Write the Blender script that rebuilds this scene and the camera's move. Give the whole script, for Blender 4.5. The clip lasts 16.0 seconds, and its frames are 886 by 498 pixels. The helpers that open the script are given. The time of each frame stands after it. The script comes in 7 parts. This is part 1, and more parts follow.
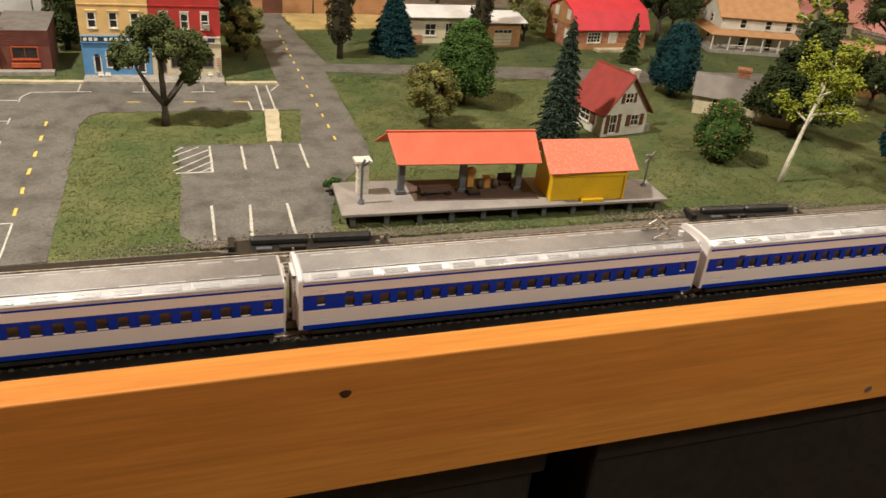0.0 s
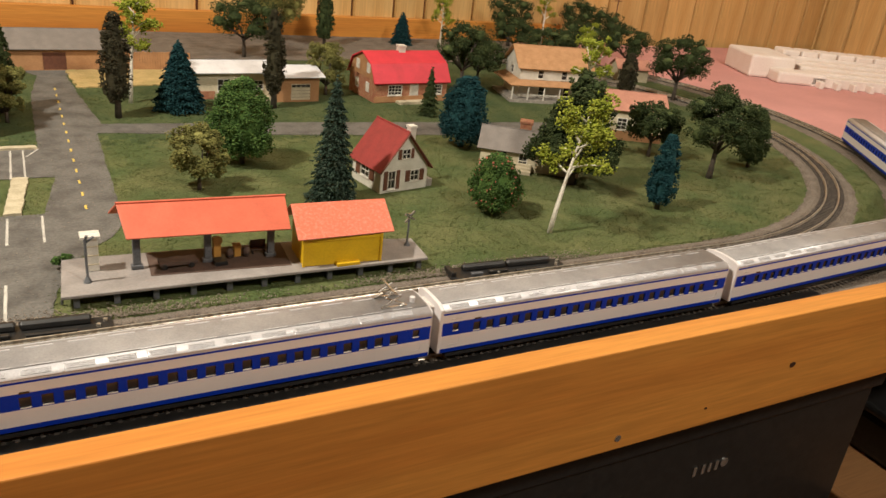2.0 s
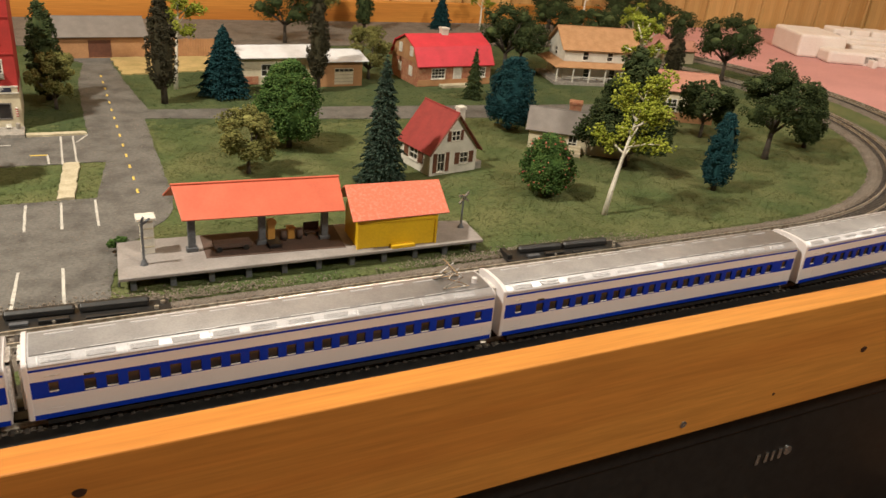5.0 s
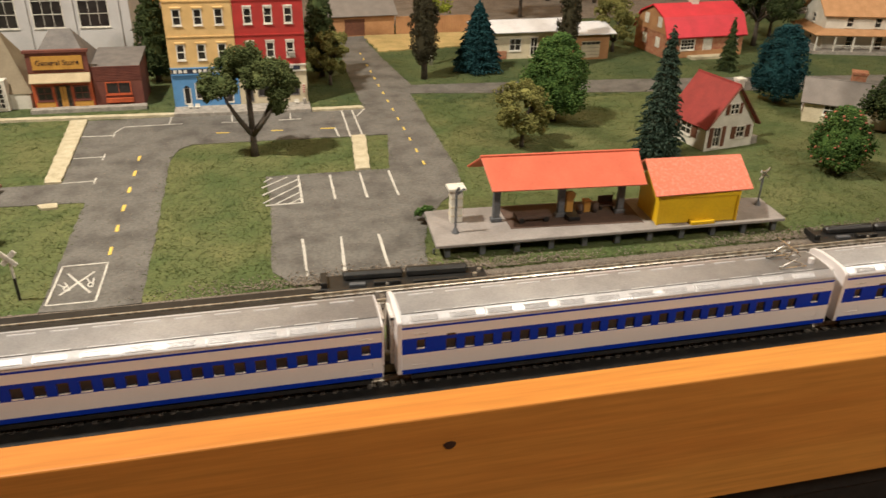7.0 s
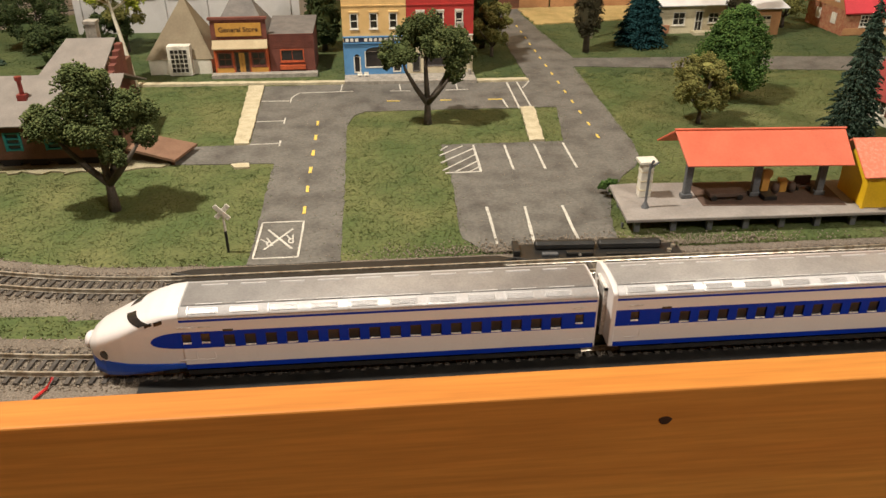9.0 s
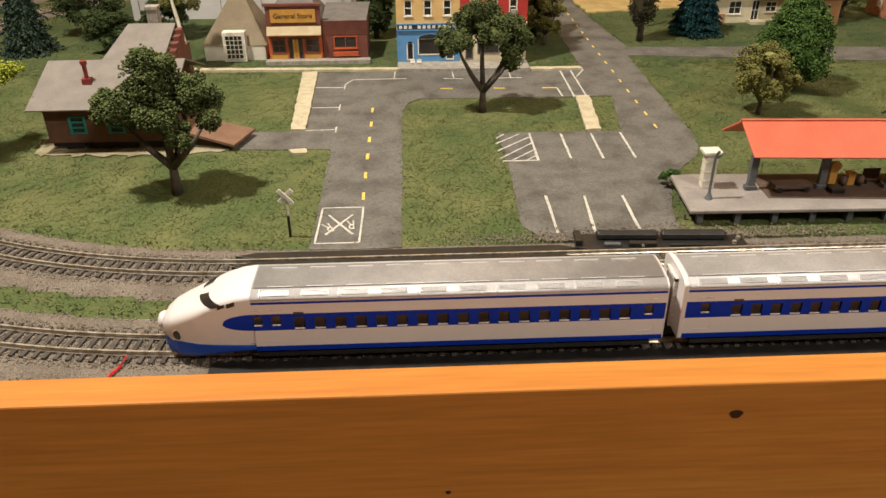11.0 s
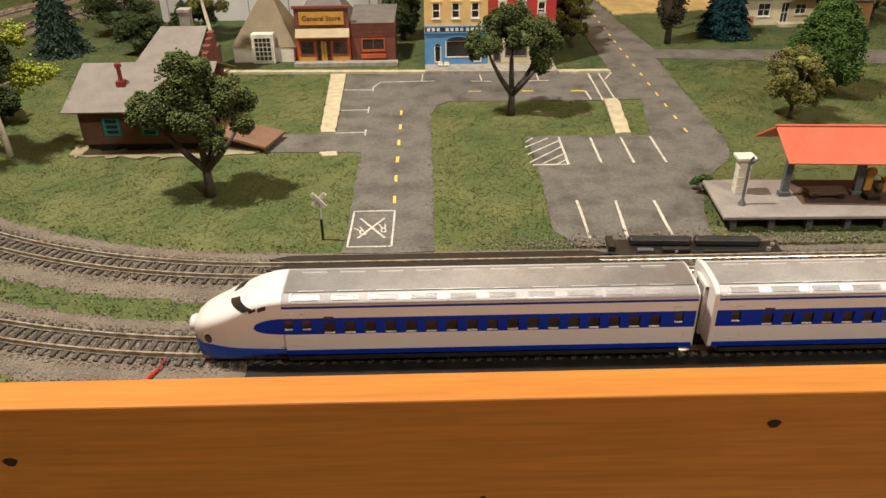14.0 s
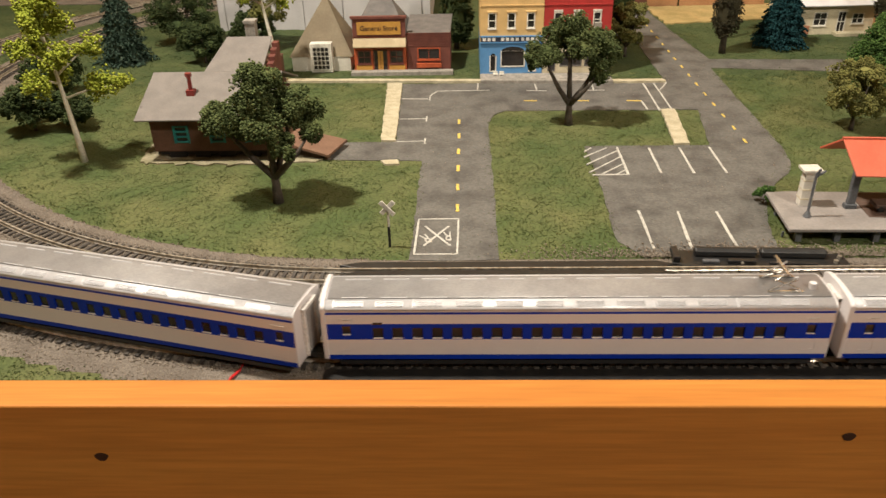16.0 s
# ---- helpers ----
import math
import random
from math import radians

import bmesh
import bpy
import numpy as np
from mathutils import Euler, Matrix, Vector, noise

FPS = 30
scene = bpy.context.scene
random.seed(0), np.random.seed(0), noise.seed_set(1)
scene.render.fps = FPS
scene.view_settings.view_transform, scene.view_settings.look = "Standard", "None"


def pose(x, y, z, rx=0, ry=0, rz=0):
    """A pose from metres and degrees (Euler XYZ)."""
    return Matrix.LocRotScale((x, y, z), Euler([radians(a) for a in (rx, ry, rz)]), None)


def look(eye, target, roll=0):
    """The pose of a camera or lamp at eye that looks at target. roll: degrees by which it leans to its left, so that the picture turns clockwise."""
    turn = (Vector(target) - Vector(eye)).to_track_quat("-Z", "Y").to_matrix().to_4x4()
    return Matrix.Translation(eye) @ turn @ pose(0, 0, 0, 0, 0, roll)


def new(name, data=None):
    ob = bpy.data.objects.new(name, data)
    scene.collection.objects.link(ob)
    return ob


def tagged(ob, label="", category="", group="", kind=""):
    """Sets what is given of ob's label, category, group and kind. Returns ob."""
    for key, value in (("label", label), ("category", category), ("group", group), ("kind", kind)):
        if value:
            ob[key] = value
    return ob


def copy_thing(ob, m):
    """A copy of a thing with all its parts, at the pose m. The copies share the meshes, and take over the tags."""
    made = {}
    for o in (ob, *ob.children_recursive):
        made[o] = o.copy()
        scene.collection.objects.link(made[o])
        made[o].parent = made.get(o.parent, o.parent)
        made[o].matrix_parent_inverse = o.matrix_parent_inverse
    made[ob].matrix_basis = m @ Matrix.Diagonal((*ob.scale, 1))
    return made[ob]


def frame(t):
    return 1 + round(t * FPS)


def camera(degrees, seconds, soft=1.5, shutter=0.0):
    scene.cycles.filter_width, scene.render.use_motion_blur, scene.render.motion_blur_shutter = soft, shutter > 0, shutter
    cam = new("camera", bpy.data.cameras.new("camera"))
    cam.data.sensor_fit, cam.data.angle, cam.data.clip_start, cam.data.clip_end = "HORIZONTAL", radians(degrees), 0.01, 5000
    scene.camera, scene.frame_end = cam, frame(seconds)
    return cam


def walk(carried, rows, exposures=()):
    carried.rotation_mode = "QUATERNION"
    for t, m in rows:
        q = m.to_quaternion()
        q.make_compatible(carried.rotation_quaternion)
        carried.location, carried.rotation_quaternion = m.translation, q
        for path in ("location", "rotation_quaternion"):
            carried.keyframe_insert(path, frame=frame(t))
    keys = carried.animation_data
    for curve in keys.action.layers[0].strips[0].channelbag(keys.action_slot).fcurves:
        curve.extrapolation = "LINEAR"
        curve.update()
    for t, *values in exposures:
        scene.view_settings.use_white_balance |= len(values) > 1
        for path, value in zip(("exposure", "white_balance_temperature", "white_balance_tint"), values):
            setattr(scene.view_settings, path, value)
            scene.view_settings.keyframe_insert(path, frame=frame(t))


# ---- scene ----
cam = camera(59.5, 16.0, shutter=0.25)
METRES, EYE, TILT, LEAN, TURN = 0.434, 0.298, -28.1, -4.9, -17.86
ROWS = [
    (0.0, 0.0, 0.0, 0.0, 0.0, 0.0, -0.0),
    (0.5, 0.0613, -0.0012, 0.012, -2.03, 0.4, 0.92),
    (1.0, 0.1374, 0.0106, 0.0274, -4.4, 1.12, 1.95),
    (1.5, 0.2063, 0.0193, 0.0427, -6.94, 1.99, 3.02),
    (2.0, 0.2522, 0.0328, 0.0444, -9.15, 2.81, 3.29),
    (2.5, 0.2892, 0.0486, 0.0398, -10.97, 3.16, 3.49),
    (3.0, 0.3057, 0.0458, 0.037, -11.9, 3.29, 3.91),
    (5.5, 0.1632, 0.0871, 0.0245, -4.51, 1.8, 3.14),
    (6.0, 0.111, 0.0933, 0.0187, -1.87, 1.47, 2.68),
    (6.5, 0.0361, 0.0913, 0.0253, 1.76, 1.2, 1.92),
    (7.0, -0.0372, 0.0761, 0.0361, 5.86, 0.95, 1.13),
    (7.5, -0.1041, 0.0613, 0.0316, 9.08, 0.58, 0.47),
    (8.0, -0.1443, 0.0689, 0.0255, 11.41, -0.08, -0.19),
    (8.5, -0.1728, 0.0646, 0.0177, 12.73, -0.55, -1.16),
    (9.0, -0.1873, 0.0575, 0.0179, 13.58, -0.62, -1.72),
    (9.5, -0.204, 0.0508, 0.0167, 14.47, -0.76, -2.05),
    (12.0, -0.2435, 0.0473, 0.0109, 16.49, -1.74, -2.82),
    (12.5, -0.2472, 0.0448, 0.0122, 16.69, -1.69, -2.81),
    (13.0, -0.2473, 0.0428, 0.0157, 16.85, -1.59, -2.84),
    (13.5, -0.2484, 0.0401, 0.0176, 17.06, -1.53, -2.95),
    (14.0, -0.2584, 0.0368, 0.02, 17.31, -1.6, -3.1),
    (14.5, -0.2515, 0.0394, 0.0051, 17.37, -1.81, -3.11),
    (15.0, -0.2511, 0.0382, 0.0091, 17.42, -1.88, -3.11),
    (15.5, -0.2723, 0.0219, 0.0141, 18.24, -1.69, -3.29),
    (16.0, -0.3036, -0.0037, 0.0216, 19.83, -1.34, -3.77),
]
walk(cam, [(t, pose(0, 0, EYE, TILT, LEAN, TURN) @ pose(METRES * x, METRES * y, METRES * z, 90 + pitch, roll, yaw)) for t, x, y, z, yaw, pitch, roll in ROWS])

# ---------------------------------------------------------------- light
world = bpy.data.worlds.new("room_air")
scene.world = world
world.use_nodes = True
world.node_tree.nodes["Background"].inputs[0].default_value = (0.9, 0.72, 0.5, 1)
world.node_tree.nodes["Background"].inputs[1].default_value = 0.004


def disk_lamp(name, place, target, watts, size, colour):
    data = bpy.data.lights.new(name, "AREA")
    data.shape, data.size, data.energy, data.color = "DISK", size, watts, colour
    ob = new(name, data)
    ob.matrix_world = look(place, target)
    return ob


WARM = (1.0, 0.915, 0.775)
disk_lamp("ceiling_lamp_over_layout", (-0.64, 0.56, 1.42), (0.3, 0.75, 0), 40, 0.09, WARM)
# Unseen fill light, added to brighten the faces towards the camera.
disk_lamp("fill_light_behind", (0.9, -0.80, 1.50), (0.6, 0.5, 0), 25, 0.22, WARM)
# Another added fill, with no known source, lifts the right and back.
disk_lamp("fill_light_far_corner", (1.55, 0.75, 1.50), (1.3, 1.2, 0), 9, 0.22, WARM)
scene.view_settings.exposure = 0.0

# ---------------------------------------------------------------- materials


def mat(name, colour, rough=0.7, metal=0.0, other=None, scale=60.0, fine=600.0, bump=0.2, spread=0.25, spot=0.5, coat=0.0, per_piece=0.0, stretch=(1, 1, 1), bump_scale=0.0006):
    """A surface with broad stains between colour and other, fine grain in value, and fine relief."""
    m = bpy.data.materials.new(name)
    m.use_nodes = True
    nt = m.node_tree
    n, l = nt.nodes, nt.links
    bs = n["Principled BSDF"]
    tc = n.new("ShaderNodeTexCoord")
    mp = n.new("ShaderNodeMapping")
    mp.inputs["Scale"].default_value = stretch
    l.new(tc.outputs["Object"], mp.inputs[0])
    big = n.new("ShaderNodeTexNoise")
    big.inputs["Scale"].default_value, big.inputs["Detail"].default_value = scale, 4
    small = n.new("ShaderNodeTexNoise")
    small.inputs["Scale"].default_value, small.inputs["Detail"].default_value = fine, 3
    l.new(mp.outputs[0], big.inputs["Vector"])
    l.new(mp.outputs[0], small.inputs["Vector"])
    ramp = n.new("ShaderNodeValToRGB")
    ramp.color_ramp.elements[0].position, ramp.color_ramp.elements[1].position = spot - 0.15, spot + 0.15
    o = other or tuple(c * 0.7 for c in colour)
    ramp.color_ramp.elements[0].color, ramp.color_ramp.elements[1].color = (*colour, 1), (*o, 1)
    l.new(big.outputs["Fac"], ramp.inputs[0])
    hsv = n.new("ShaderNodeHueSaturation")
    rng = n.new("ShaderNodeMapRange")
    rng.inputs["From Min"].default_value, rng.inputs["From Max"].default_value = 0.3, 0.7
    rng.inputs["To Min"].default_value, rng.inputs["To Max"].default_value = 1 - spread, 1 + spread
    l.new(small.outputs["Fac"], rng.inputs["Value"])
    value = rng.outputs[0]
    if per_piece:
        info = n.new("ShaderNodeObjectInfo")
        r2 = n.new("ShaderNodeMapRange")
        r2.inputs["To Min"].default_value, r2.inputs["To Max"].default_value = 1 - per_piece, 1 + per_piece
        l.new(info.outputs["Random"], r2.inputs["Value"])
        mul = n.new("ShaderNodeMath")
        mul.operation = "MULTIPLY"
        l.new(value, mul.inputs[0])
        l.new(r2.outputs[0], mul.inputs[1])
        value = mul.outputs[0]
    l.new(value, hsv.inputs["Value"])
    l.new(ramp.outputs[0], hsv.inputs["Color"])
    l.new(hsv.outputs[0], bs.inputs["Base Color"])
    bs.inputs["Roughness"].default_value, bs.inputs["Metallic"].default_value = rough, metal
    bs.inputs["Coat Weight"].default_value = coat
    if bump:
        bp = n.new("ShaderNodeBump")
        bp.inputs["Strength"].default_value, bp.inputs["Distance"].default_value = bump, bump_scale
        l.new(small.outputs["Fac"], bp.inputs["Height"])
        l.new(bp.outputs[0], bs.inputs["Normal"])
    return m


def island_mat(name, colours, rough=0.9, single=0.5, patch=9.0, depth=0.55):
    """Small scattered pieces: each island takes its own shade of a ramp."""
    m = bpy.data.materials.new(name)
    m.use_nodes = True
    nt = m.node_tree
    n, l = nt.nodes, nt.links
    bs = n["Principled BSDF"]
    geo = n.new("ShaderNodeNewGeometry")
    ramp = n.new("ShaderNodeValToRGB")
    e = ramp.color_ramp.elements
    e[0].color, e[1].color = (*colours[0], 1), (*colours[-1], 1)
    for i, c in enumerate(colours[1:-1]):
        e.new((i + 1) / (len(colours) - 1)).color = (*c, 1)
    tc = n.new("ShaderNodeTexCoord")
    no = n.new("ShaderNodeTexNoise")
    no.inputs["Scale"].default_value, no.inputs["Detail"].default_value = patch, 4
    l.new(tc.outputs["Object"], no.inputs["Vector"])
    mix = n.new("ShaderNodeMath")
    mix.operation = "MULTIPLY_ADD"
    mix.inputs[1].default_value, mix.inputs[2].default_value = depth, 0.255 - depth / 2
    add = n.new("ShaderNodeMath")
    add.operation = "MULTIPLY_ADD"
    add.inputs[1].default_value = single
    l.new(geo.outputs["Random Per Island"], add.inputs[0])
    l.new(no.outputs["Fac"], mix.inputs[0])
    l.new(mix.outputs[0], add.inputs[2])
    l.new(add.outputs[0], ramp.inputs[0])
    l.new(ramp.outputs[0], bs.inputs["Base Color"])
    bs.inputs["Roughness"].default_value = rough
    bs.inputs["Specular IOR Level"].default_value = 0.2
    return m


def wood(name, light, dark, along="x", ring=28.0, rough=0.45, coat=0.2, per_piece=0.0):
    """Sawn softwood: long grain along one axis, with darker bands."""
    st = {"x": (0.05, 1, 1), "z": (1, 1, 0.05), "y": (1, 0.05, 1)}[along]
    m = mat(name, light, rough, 0, dark, ring, ring * 14, 0.08, 0.12, 0.56, coat, per_piece, st, 0.0004)
    n, l = m.node_tree.nodes, m.node_tree.links
    bs = n["Principled BSDF"]
    colour = bs.inputs["Base Color"].links[0].from_socket
    wave = n.new("ShaderNodeTexWave")
    wave.bands_direction = {"x": "Z", "z": "X", "y": "X"}[along]
    wave.inputs["Scale"].default_value, wave.inputs["Distortion"].default_value = ring * 0.55, 11.0
    wave.inputs["Detail"].default_value, wave.inputs["Detail Scale"].default_value = 3.0, 0.6
    mp = n.new("ShaderNodeMapping")
    mp.inputs["Scale"].default_value = {"x": (0.09, 1, 1), "z": (1, 1, 0.09), "y": (1, 0.09, 1)}[along]
    tc = n.new("ShaderNodeTexCoord")
    l.new(tc.outputs["Object"], mp.inputs[0])
    l.new(mp.outputs[0], wave.inputs["Vector"])
    rg = n.new("ShaderNodeMapRange")
    rg.inputs["From Min"].default_value, rg.inputs["From Max"].default_value = 0.0, 0.35
    rg.inputs["To Min"].default_value, rg.inputs["To Max"].default_value = 0.955, 1.0
    l.new(wave.outputs["Fac"], rg.inputs["Value"])
    mul = n.new("ShaderNodeVectorMath")
    mul.operation = "SCALE"
    l.new(colour, mul.inputs[0])
    l.new(rg.outputs[0], mul.inputs["Scale"])
    l.new(mul.outputs[0], bs.inputs["Base Color"])
    return m


GRASS = island_mat("grass_foam", [(0.056, 0.080, 0.022), (0.080, 0.102, 0.029), (0.110, 0.122, 0.038), (0.165, 0.155, 0.060)], single=0.10, patch=6.0, depth=1.1)
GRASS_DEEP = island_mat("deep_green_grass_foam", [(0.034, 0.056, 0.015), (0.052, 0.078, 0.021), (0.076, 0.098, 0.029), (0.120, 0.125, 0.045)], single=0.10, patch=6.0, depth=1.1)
TURF = mat("turf_base", (0.057, 0.083, 0.022), 0.95, 0, (0.110, 0.116, 0.040), 15, 420, 0.06, 0.26, 0.51, bump_scale=0.0004)
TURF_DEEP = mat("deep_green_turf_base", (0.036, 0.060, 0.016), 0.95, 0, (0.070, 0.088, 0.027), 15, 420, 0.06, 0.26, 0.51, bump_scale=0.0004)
ASPHALT = mat("asphalt_paint", (0.125, 0.117, 0.105), 0.85, 0, (0.062, 0.056, 0.050), 34, 420, 0.3, 0.2, 0.59)
GRAVEL = island_mat("ballast_grains", [(0.09, 0.070, 0.053), (0.175, 0.142, 0.110), (0.27, 0.225, 0.180), (0.38, 0.33, 0.27)])
BALLAST = mat("ballast_bed", (0.18, 0.150, 0.122), 0.95, 0, (0.125, 0.102, 0.082), 40, 900, 0.8, 0.4, bump_scale=0.001)
WHITE_LINE = mat("white_road_paint", (0.52, 0.50, 0.45), 0.8, 0, (0.34, 0.32, 0.29), 140, 900, 0.1, 0.2, 0.56)
YELLOW_LINE = mat("yellow_road_paint", (0.66, 0.48, 0.10), 0.8, 0, (0.42, 0.32, 0.10), 150, 900, 0.1, 0.2, 0.65)
CREAM_WALK = mat("cream_concrete", (0.50, 0.44, 0.31), 0.9, 0, (0.38, 0.33, 0.22), 90, 800, 0.4, 0.2)
GRAVEL_PALE = mat("pale_gravel", (0.30, 0.26, 0.18), 0.9, 0, (0.20, 0.18, 0.10), 60, 800, 0.6, 0.3)
PINE = wood("pine_board", (0.55, 0.232, 0.046), (0.47, 0.172, 0.032), "x", 26, 0.58, 0.0)
PINE.node_tree.nodes["Principled BSDF"].inputs["Specular IOR Level"].default_value = 0.25
KNOT = mat("dark_knot", (0.05, 0.018, 0.008), 0.6)
PANEL = wood("panelling", (0.63, 0.41, 0.165), (0.55, 0.33, 0.115), "z", 22, 0.55, 0.1, 0.11)
PINK = mat("pink_foam", (0.62, 0.30, 0.28), 0.9, 0, (0.54, 0.26, 0.24), 6, 300, 0.15, 0.06)
FOAM_WHITE = mat("white_foam", (0.80, 0.72, 0.67), 0.85, 0, (0.76, 0.66, 0.60), 25, 300, 0.15, 0.05)
RAIL = mat("nickel_rail", (0.56, 0.52, 0.45), 0.32, 0.5, (0.28, 0.23, 0.17), 200, 900, 0.1, 0.2)
TIE = mat("plastic_sleeper", (0.035, 0.028, 0.024), 0.7, 0, (0.06, 0.05, 0.042), 200, 900, 0.3, 0.3, per_piece=0.35)
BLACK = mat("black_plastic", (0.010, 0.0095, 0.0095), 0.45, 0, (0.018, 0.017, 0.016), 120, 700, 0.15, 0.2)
# Near-black; solid cores of it paint the indoor shade behind windows.
DARK = mat("near_black", (0.012, 0.010, 0.010), 0.8)
STEEL_BLACK = mat("black_plastic", (0.010, 0.0095, 0.0095), 0.45, 0, (0.018, 0.017, 0.016), 120, 700, 0.15, 0.2)
TRAIN_WHITE = mat("train_ivory", (0.66, 0.625, 0.625), 0.36, 0, (0.63, 0.595, 0.595), 30, 600, 0.02, 0.02, coat=0.15)
TRAIN_BLUE = mat("train_blue", (0.002, 0.030, 0.36), 0.40, 0, (0.002, 0.026, 0.32), 40, 600, 0.02, 0.05)
TRAIN_BLUE.node_tree.nodes["Principled BSDF"].inputs["Specular IOR Level"].default_value = 0.15
SKIRT_BLUE = mat("skirt_blue", (0.004, 0.060, 0.42), 0.32, 0, (0.004, 0.052, 0.36), 40, 600, 0.02, 0.05)
SILVER = mat("silver_paint", (0.60, 0.59, 0.605), 0.40, 0.25, (0.54, 0.53, 0.545), 80, 900, 0.1, 0.08)
SILVER_DULL = mat("dull_silver_paint", (0.48, 0.47, 0.475), 0.42, 0.25, (0.43, 0.42, 0.425), 80, 900, 0.1, 0.08)
ROOF_GREY = mat("roof_grey_paint", (0.26, 0.25, 0.25), 0.45, 0.25, (0.33, 0.318, 0.315), 50, 900, 0.15, 0.12)
CHROME = mat("pantograph_metal", (0.70, 0.68, 0.65), 0.25, 0.9)
PANE = mat("dark_pane", (0.020, 0.018, 0.018), 0.12, 0, (0.035, 0.03, 0.028), 60, 300, 0.0, 0.1)
LIP = mat("window_lip", (0.80, 0.76, 0.72), 0.3)
BARK = mat("grey_bark", (0.085, 0.065, 0.05), 0.9, 0, (0.05, 0.04, 0.03), 150, 900, 0.7, 0.3, bump_scale=0.001)
BIRCH = mat("birch_bark", (0.74, 0.69, 0.59), 0.8, 0, (0.46, 0.41, 0.32), 220, 900, 0.4, 0.2, 0.64)
LEAF_OAK = island_mat("leaf_grey_green", [(0.035, 0.052, 0.018), (0.085, 0.108, 0.038), (0.17, 0.185, 0.068)], single=0.42, patch=75.0, depth=1.1)
LEAF_DARK = island_mat("leaf_dark_green", [(0.018, 0.030, 0.012), (0.046, 0.066, 0.023), (0.115, 0.138, 0.048)], single=0.42, patch=75.0, depth=1.1)
LEAF_GREEN = island_mat("leaf_green", [(0.018, 0.042, 0.011), (0.062, 0.120, 0.028), (0.16, 0.25, 0.062)], single=0.42, patch=75.0, depth=1.1)
LEAF_OLIVE = island_mat("leaf_olive", [(0.075, 0.077, 0.022), (0.185, 0.18, 0.055), (0.30, 0.285, 0.095)], single=0.42, patch=75.0, depth=1.1)
LEAF_LIME = island_mat("leaf_lime", [(0.11, 0.14, 0.014), (0.28, 0.32, 0.035), (0.46, 0.47, 0.09)], single=0.42, patch=75.0, depth=1.1)
LEAF_BLUE = island_mat("leaf_blue_green", [(0.005, 0.024, 0.028), (0.012, 0.052, 0.058), (0.03, 0.10, 0.10)], single=0.42, patch=75.0, depth=1.1)
LEAF_SPRUCE = island_mat("leaf_spruce", [(0.016, 0.032, 0.021), (0.038, 0.066, 0.046), (0.09, 0.115, 0.083)], single=0.42, patch=75.0, depth=1.1)
LEAF_BROWN = island_mat("leaf_brown_green", [(0.015, 0.014, 0.008), (0.045, 0.04, 0.022), (0.08, 0.07, 0.035)], single=0.42, patch=75.0, depth=1.1)
BERRY = mat("red_berry", (0.50, 0.13, 0.085), 0.5)
ORANGE_ROOF = mat("orange_roof", (0.58, 0.122, 0.064), 0.5, 0, (0.52, 0.106, 0.055), 60, 500, 0.1, 0.06)
AWNING = mat("cream_awning", (0.42, 0.33, 0.20), 0.7, 0, (0.36, 0.28, 0.165), 80, 700, 0.2, 0.1)
PINK_ROOF = mat("worn_red_roof", (0.62, 0.145, 0.080), 0.45, 0, (0.66, 0.23, 0.155), 380, 900, 0.3, 0.1, 0.60)
YELLOW = mat("yellow_plastic", (0.72, 0.46, 0.012), 0.45, 0, (0.64, 0.39, 0.012), 40, 500, 0.1, 0.06)
PLAT_GREY = mat("grey_plastic", (0.29, 0.262, 0.245), 0.7, 0, (0.23, 0.207, 0.193), 50, 600, 0.2, 0.1)
PLAT_BROWN = mat("dark_brown", (0.10, 0.062, 0.046), 0.8, 0, (0.075, 0.046, 0.034), 80, 600, 0.2, 0.15)
POST_GREY = mat("slate_plastic", (0.11, 0.115, 0.125), 0.6)
RED_ROOF = mat("red_shingle_roof", (0.27, 0.030, 0.026), 0.65, 0, (0.22, 0.025, 0.022), 90, 700, 0.4, 0.12)
BRIGHT_RED_ROOF = mat("crimson_roof", (0.60, 0.035, 0.055), 0.55, 0, (0.50, 0.03, 0.045), 50, 700, 0.3, 0.1)
RED_WALL = mat("red_wall", (0.42, 0.030, 0.026), 0.65, 0, (0.34, 0.026, 0.022), 60, 700, 0.3, 0.12)
CREAM_WALL = mat("buff_wall", (0.66, 0.44, 0.19), 0.7, 0, (0.57, 0.37, 0.15), 60, 700, 0.3, 0.1)
BLUE_WALL = mat("light_blue_wall", (0.10, 0.27, 0.52), 0.6, 0, (0.08, 0.22, 0.44), 60, 700, 0.2, 0.1)
IVORY_WALL = mat("ivory_wall", (0.60, 0.53, 0.38), 0.7, 0, (0.50, 0.43, 0.30), 70, 700, 0.2, 0.1)
WHITE_WALL = mat("white_wall", (0.66, 0.63, 0.56), 0.7, 0, (0.56, 0.53, 0.46), 60, 700, 0.2, 0.08)
GREY_WALL = mat("pale_grey_wall", (0.52, 0.50, 0.50), 0.75, 0, (0.45, 0.43, 0.43), 30, 600, 0.2, 0.06)
STONE = mat("grey_stone", (0.33, 0.30, 0.26), 0.9, 0, (0.22, 0.20, 0.175), 150, 800, 0.6, 0.25)
BRICK_RED = mat("brick_paint", (0.30, 0.10, 0.055), 0.8, 0, (0.38, 0.20, 0.11), 220, 900, 0.5, 0.3)
MAROON = mat("maroon_wall", (0.12, 0.035, 0.026), 0.7, 0, (0.16, 0.05, 0.035), 90, 800, 0.3, 0.2)
ORANGE_TRIM = mat("orange_red_trim", (0.46, 0.09, 0.03), 0.6)
GOLD_SIGN = mat("golden_signboard", (0.50, 0.26, 0.05), 0.6, 0, (0.44, 0.22, 0.045), 90, 600, 0.1, 0.1)
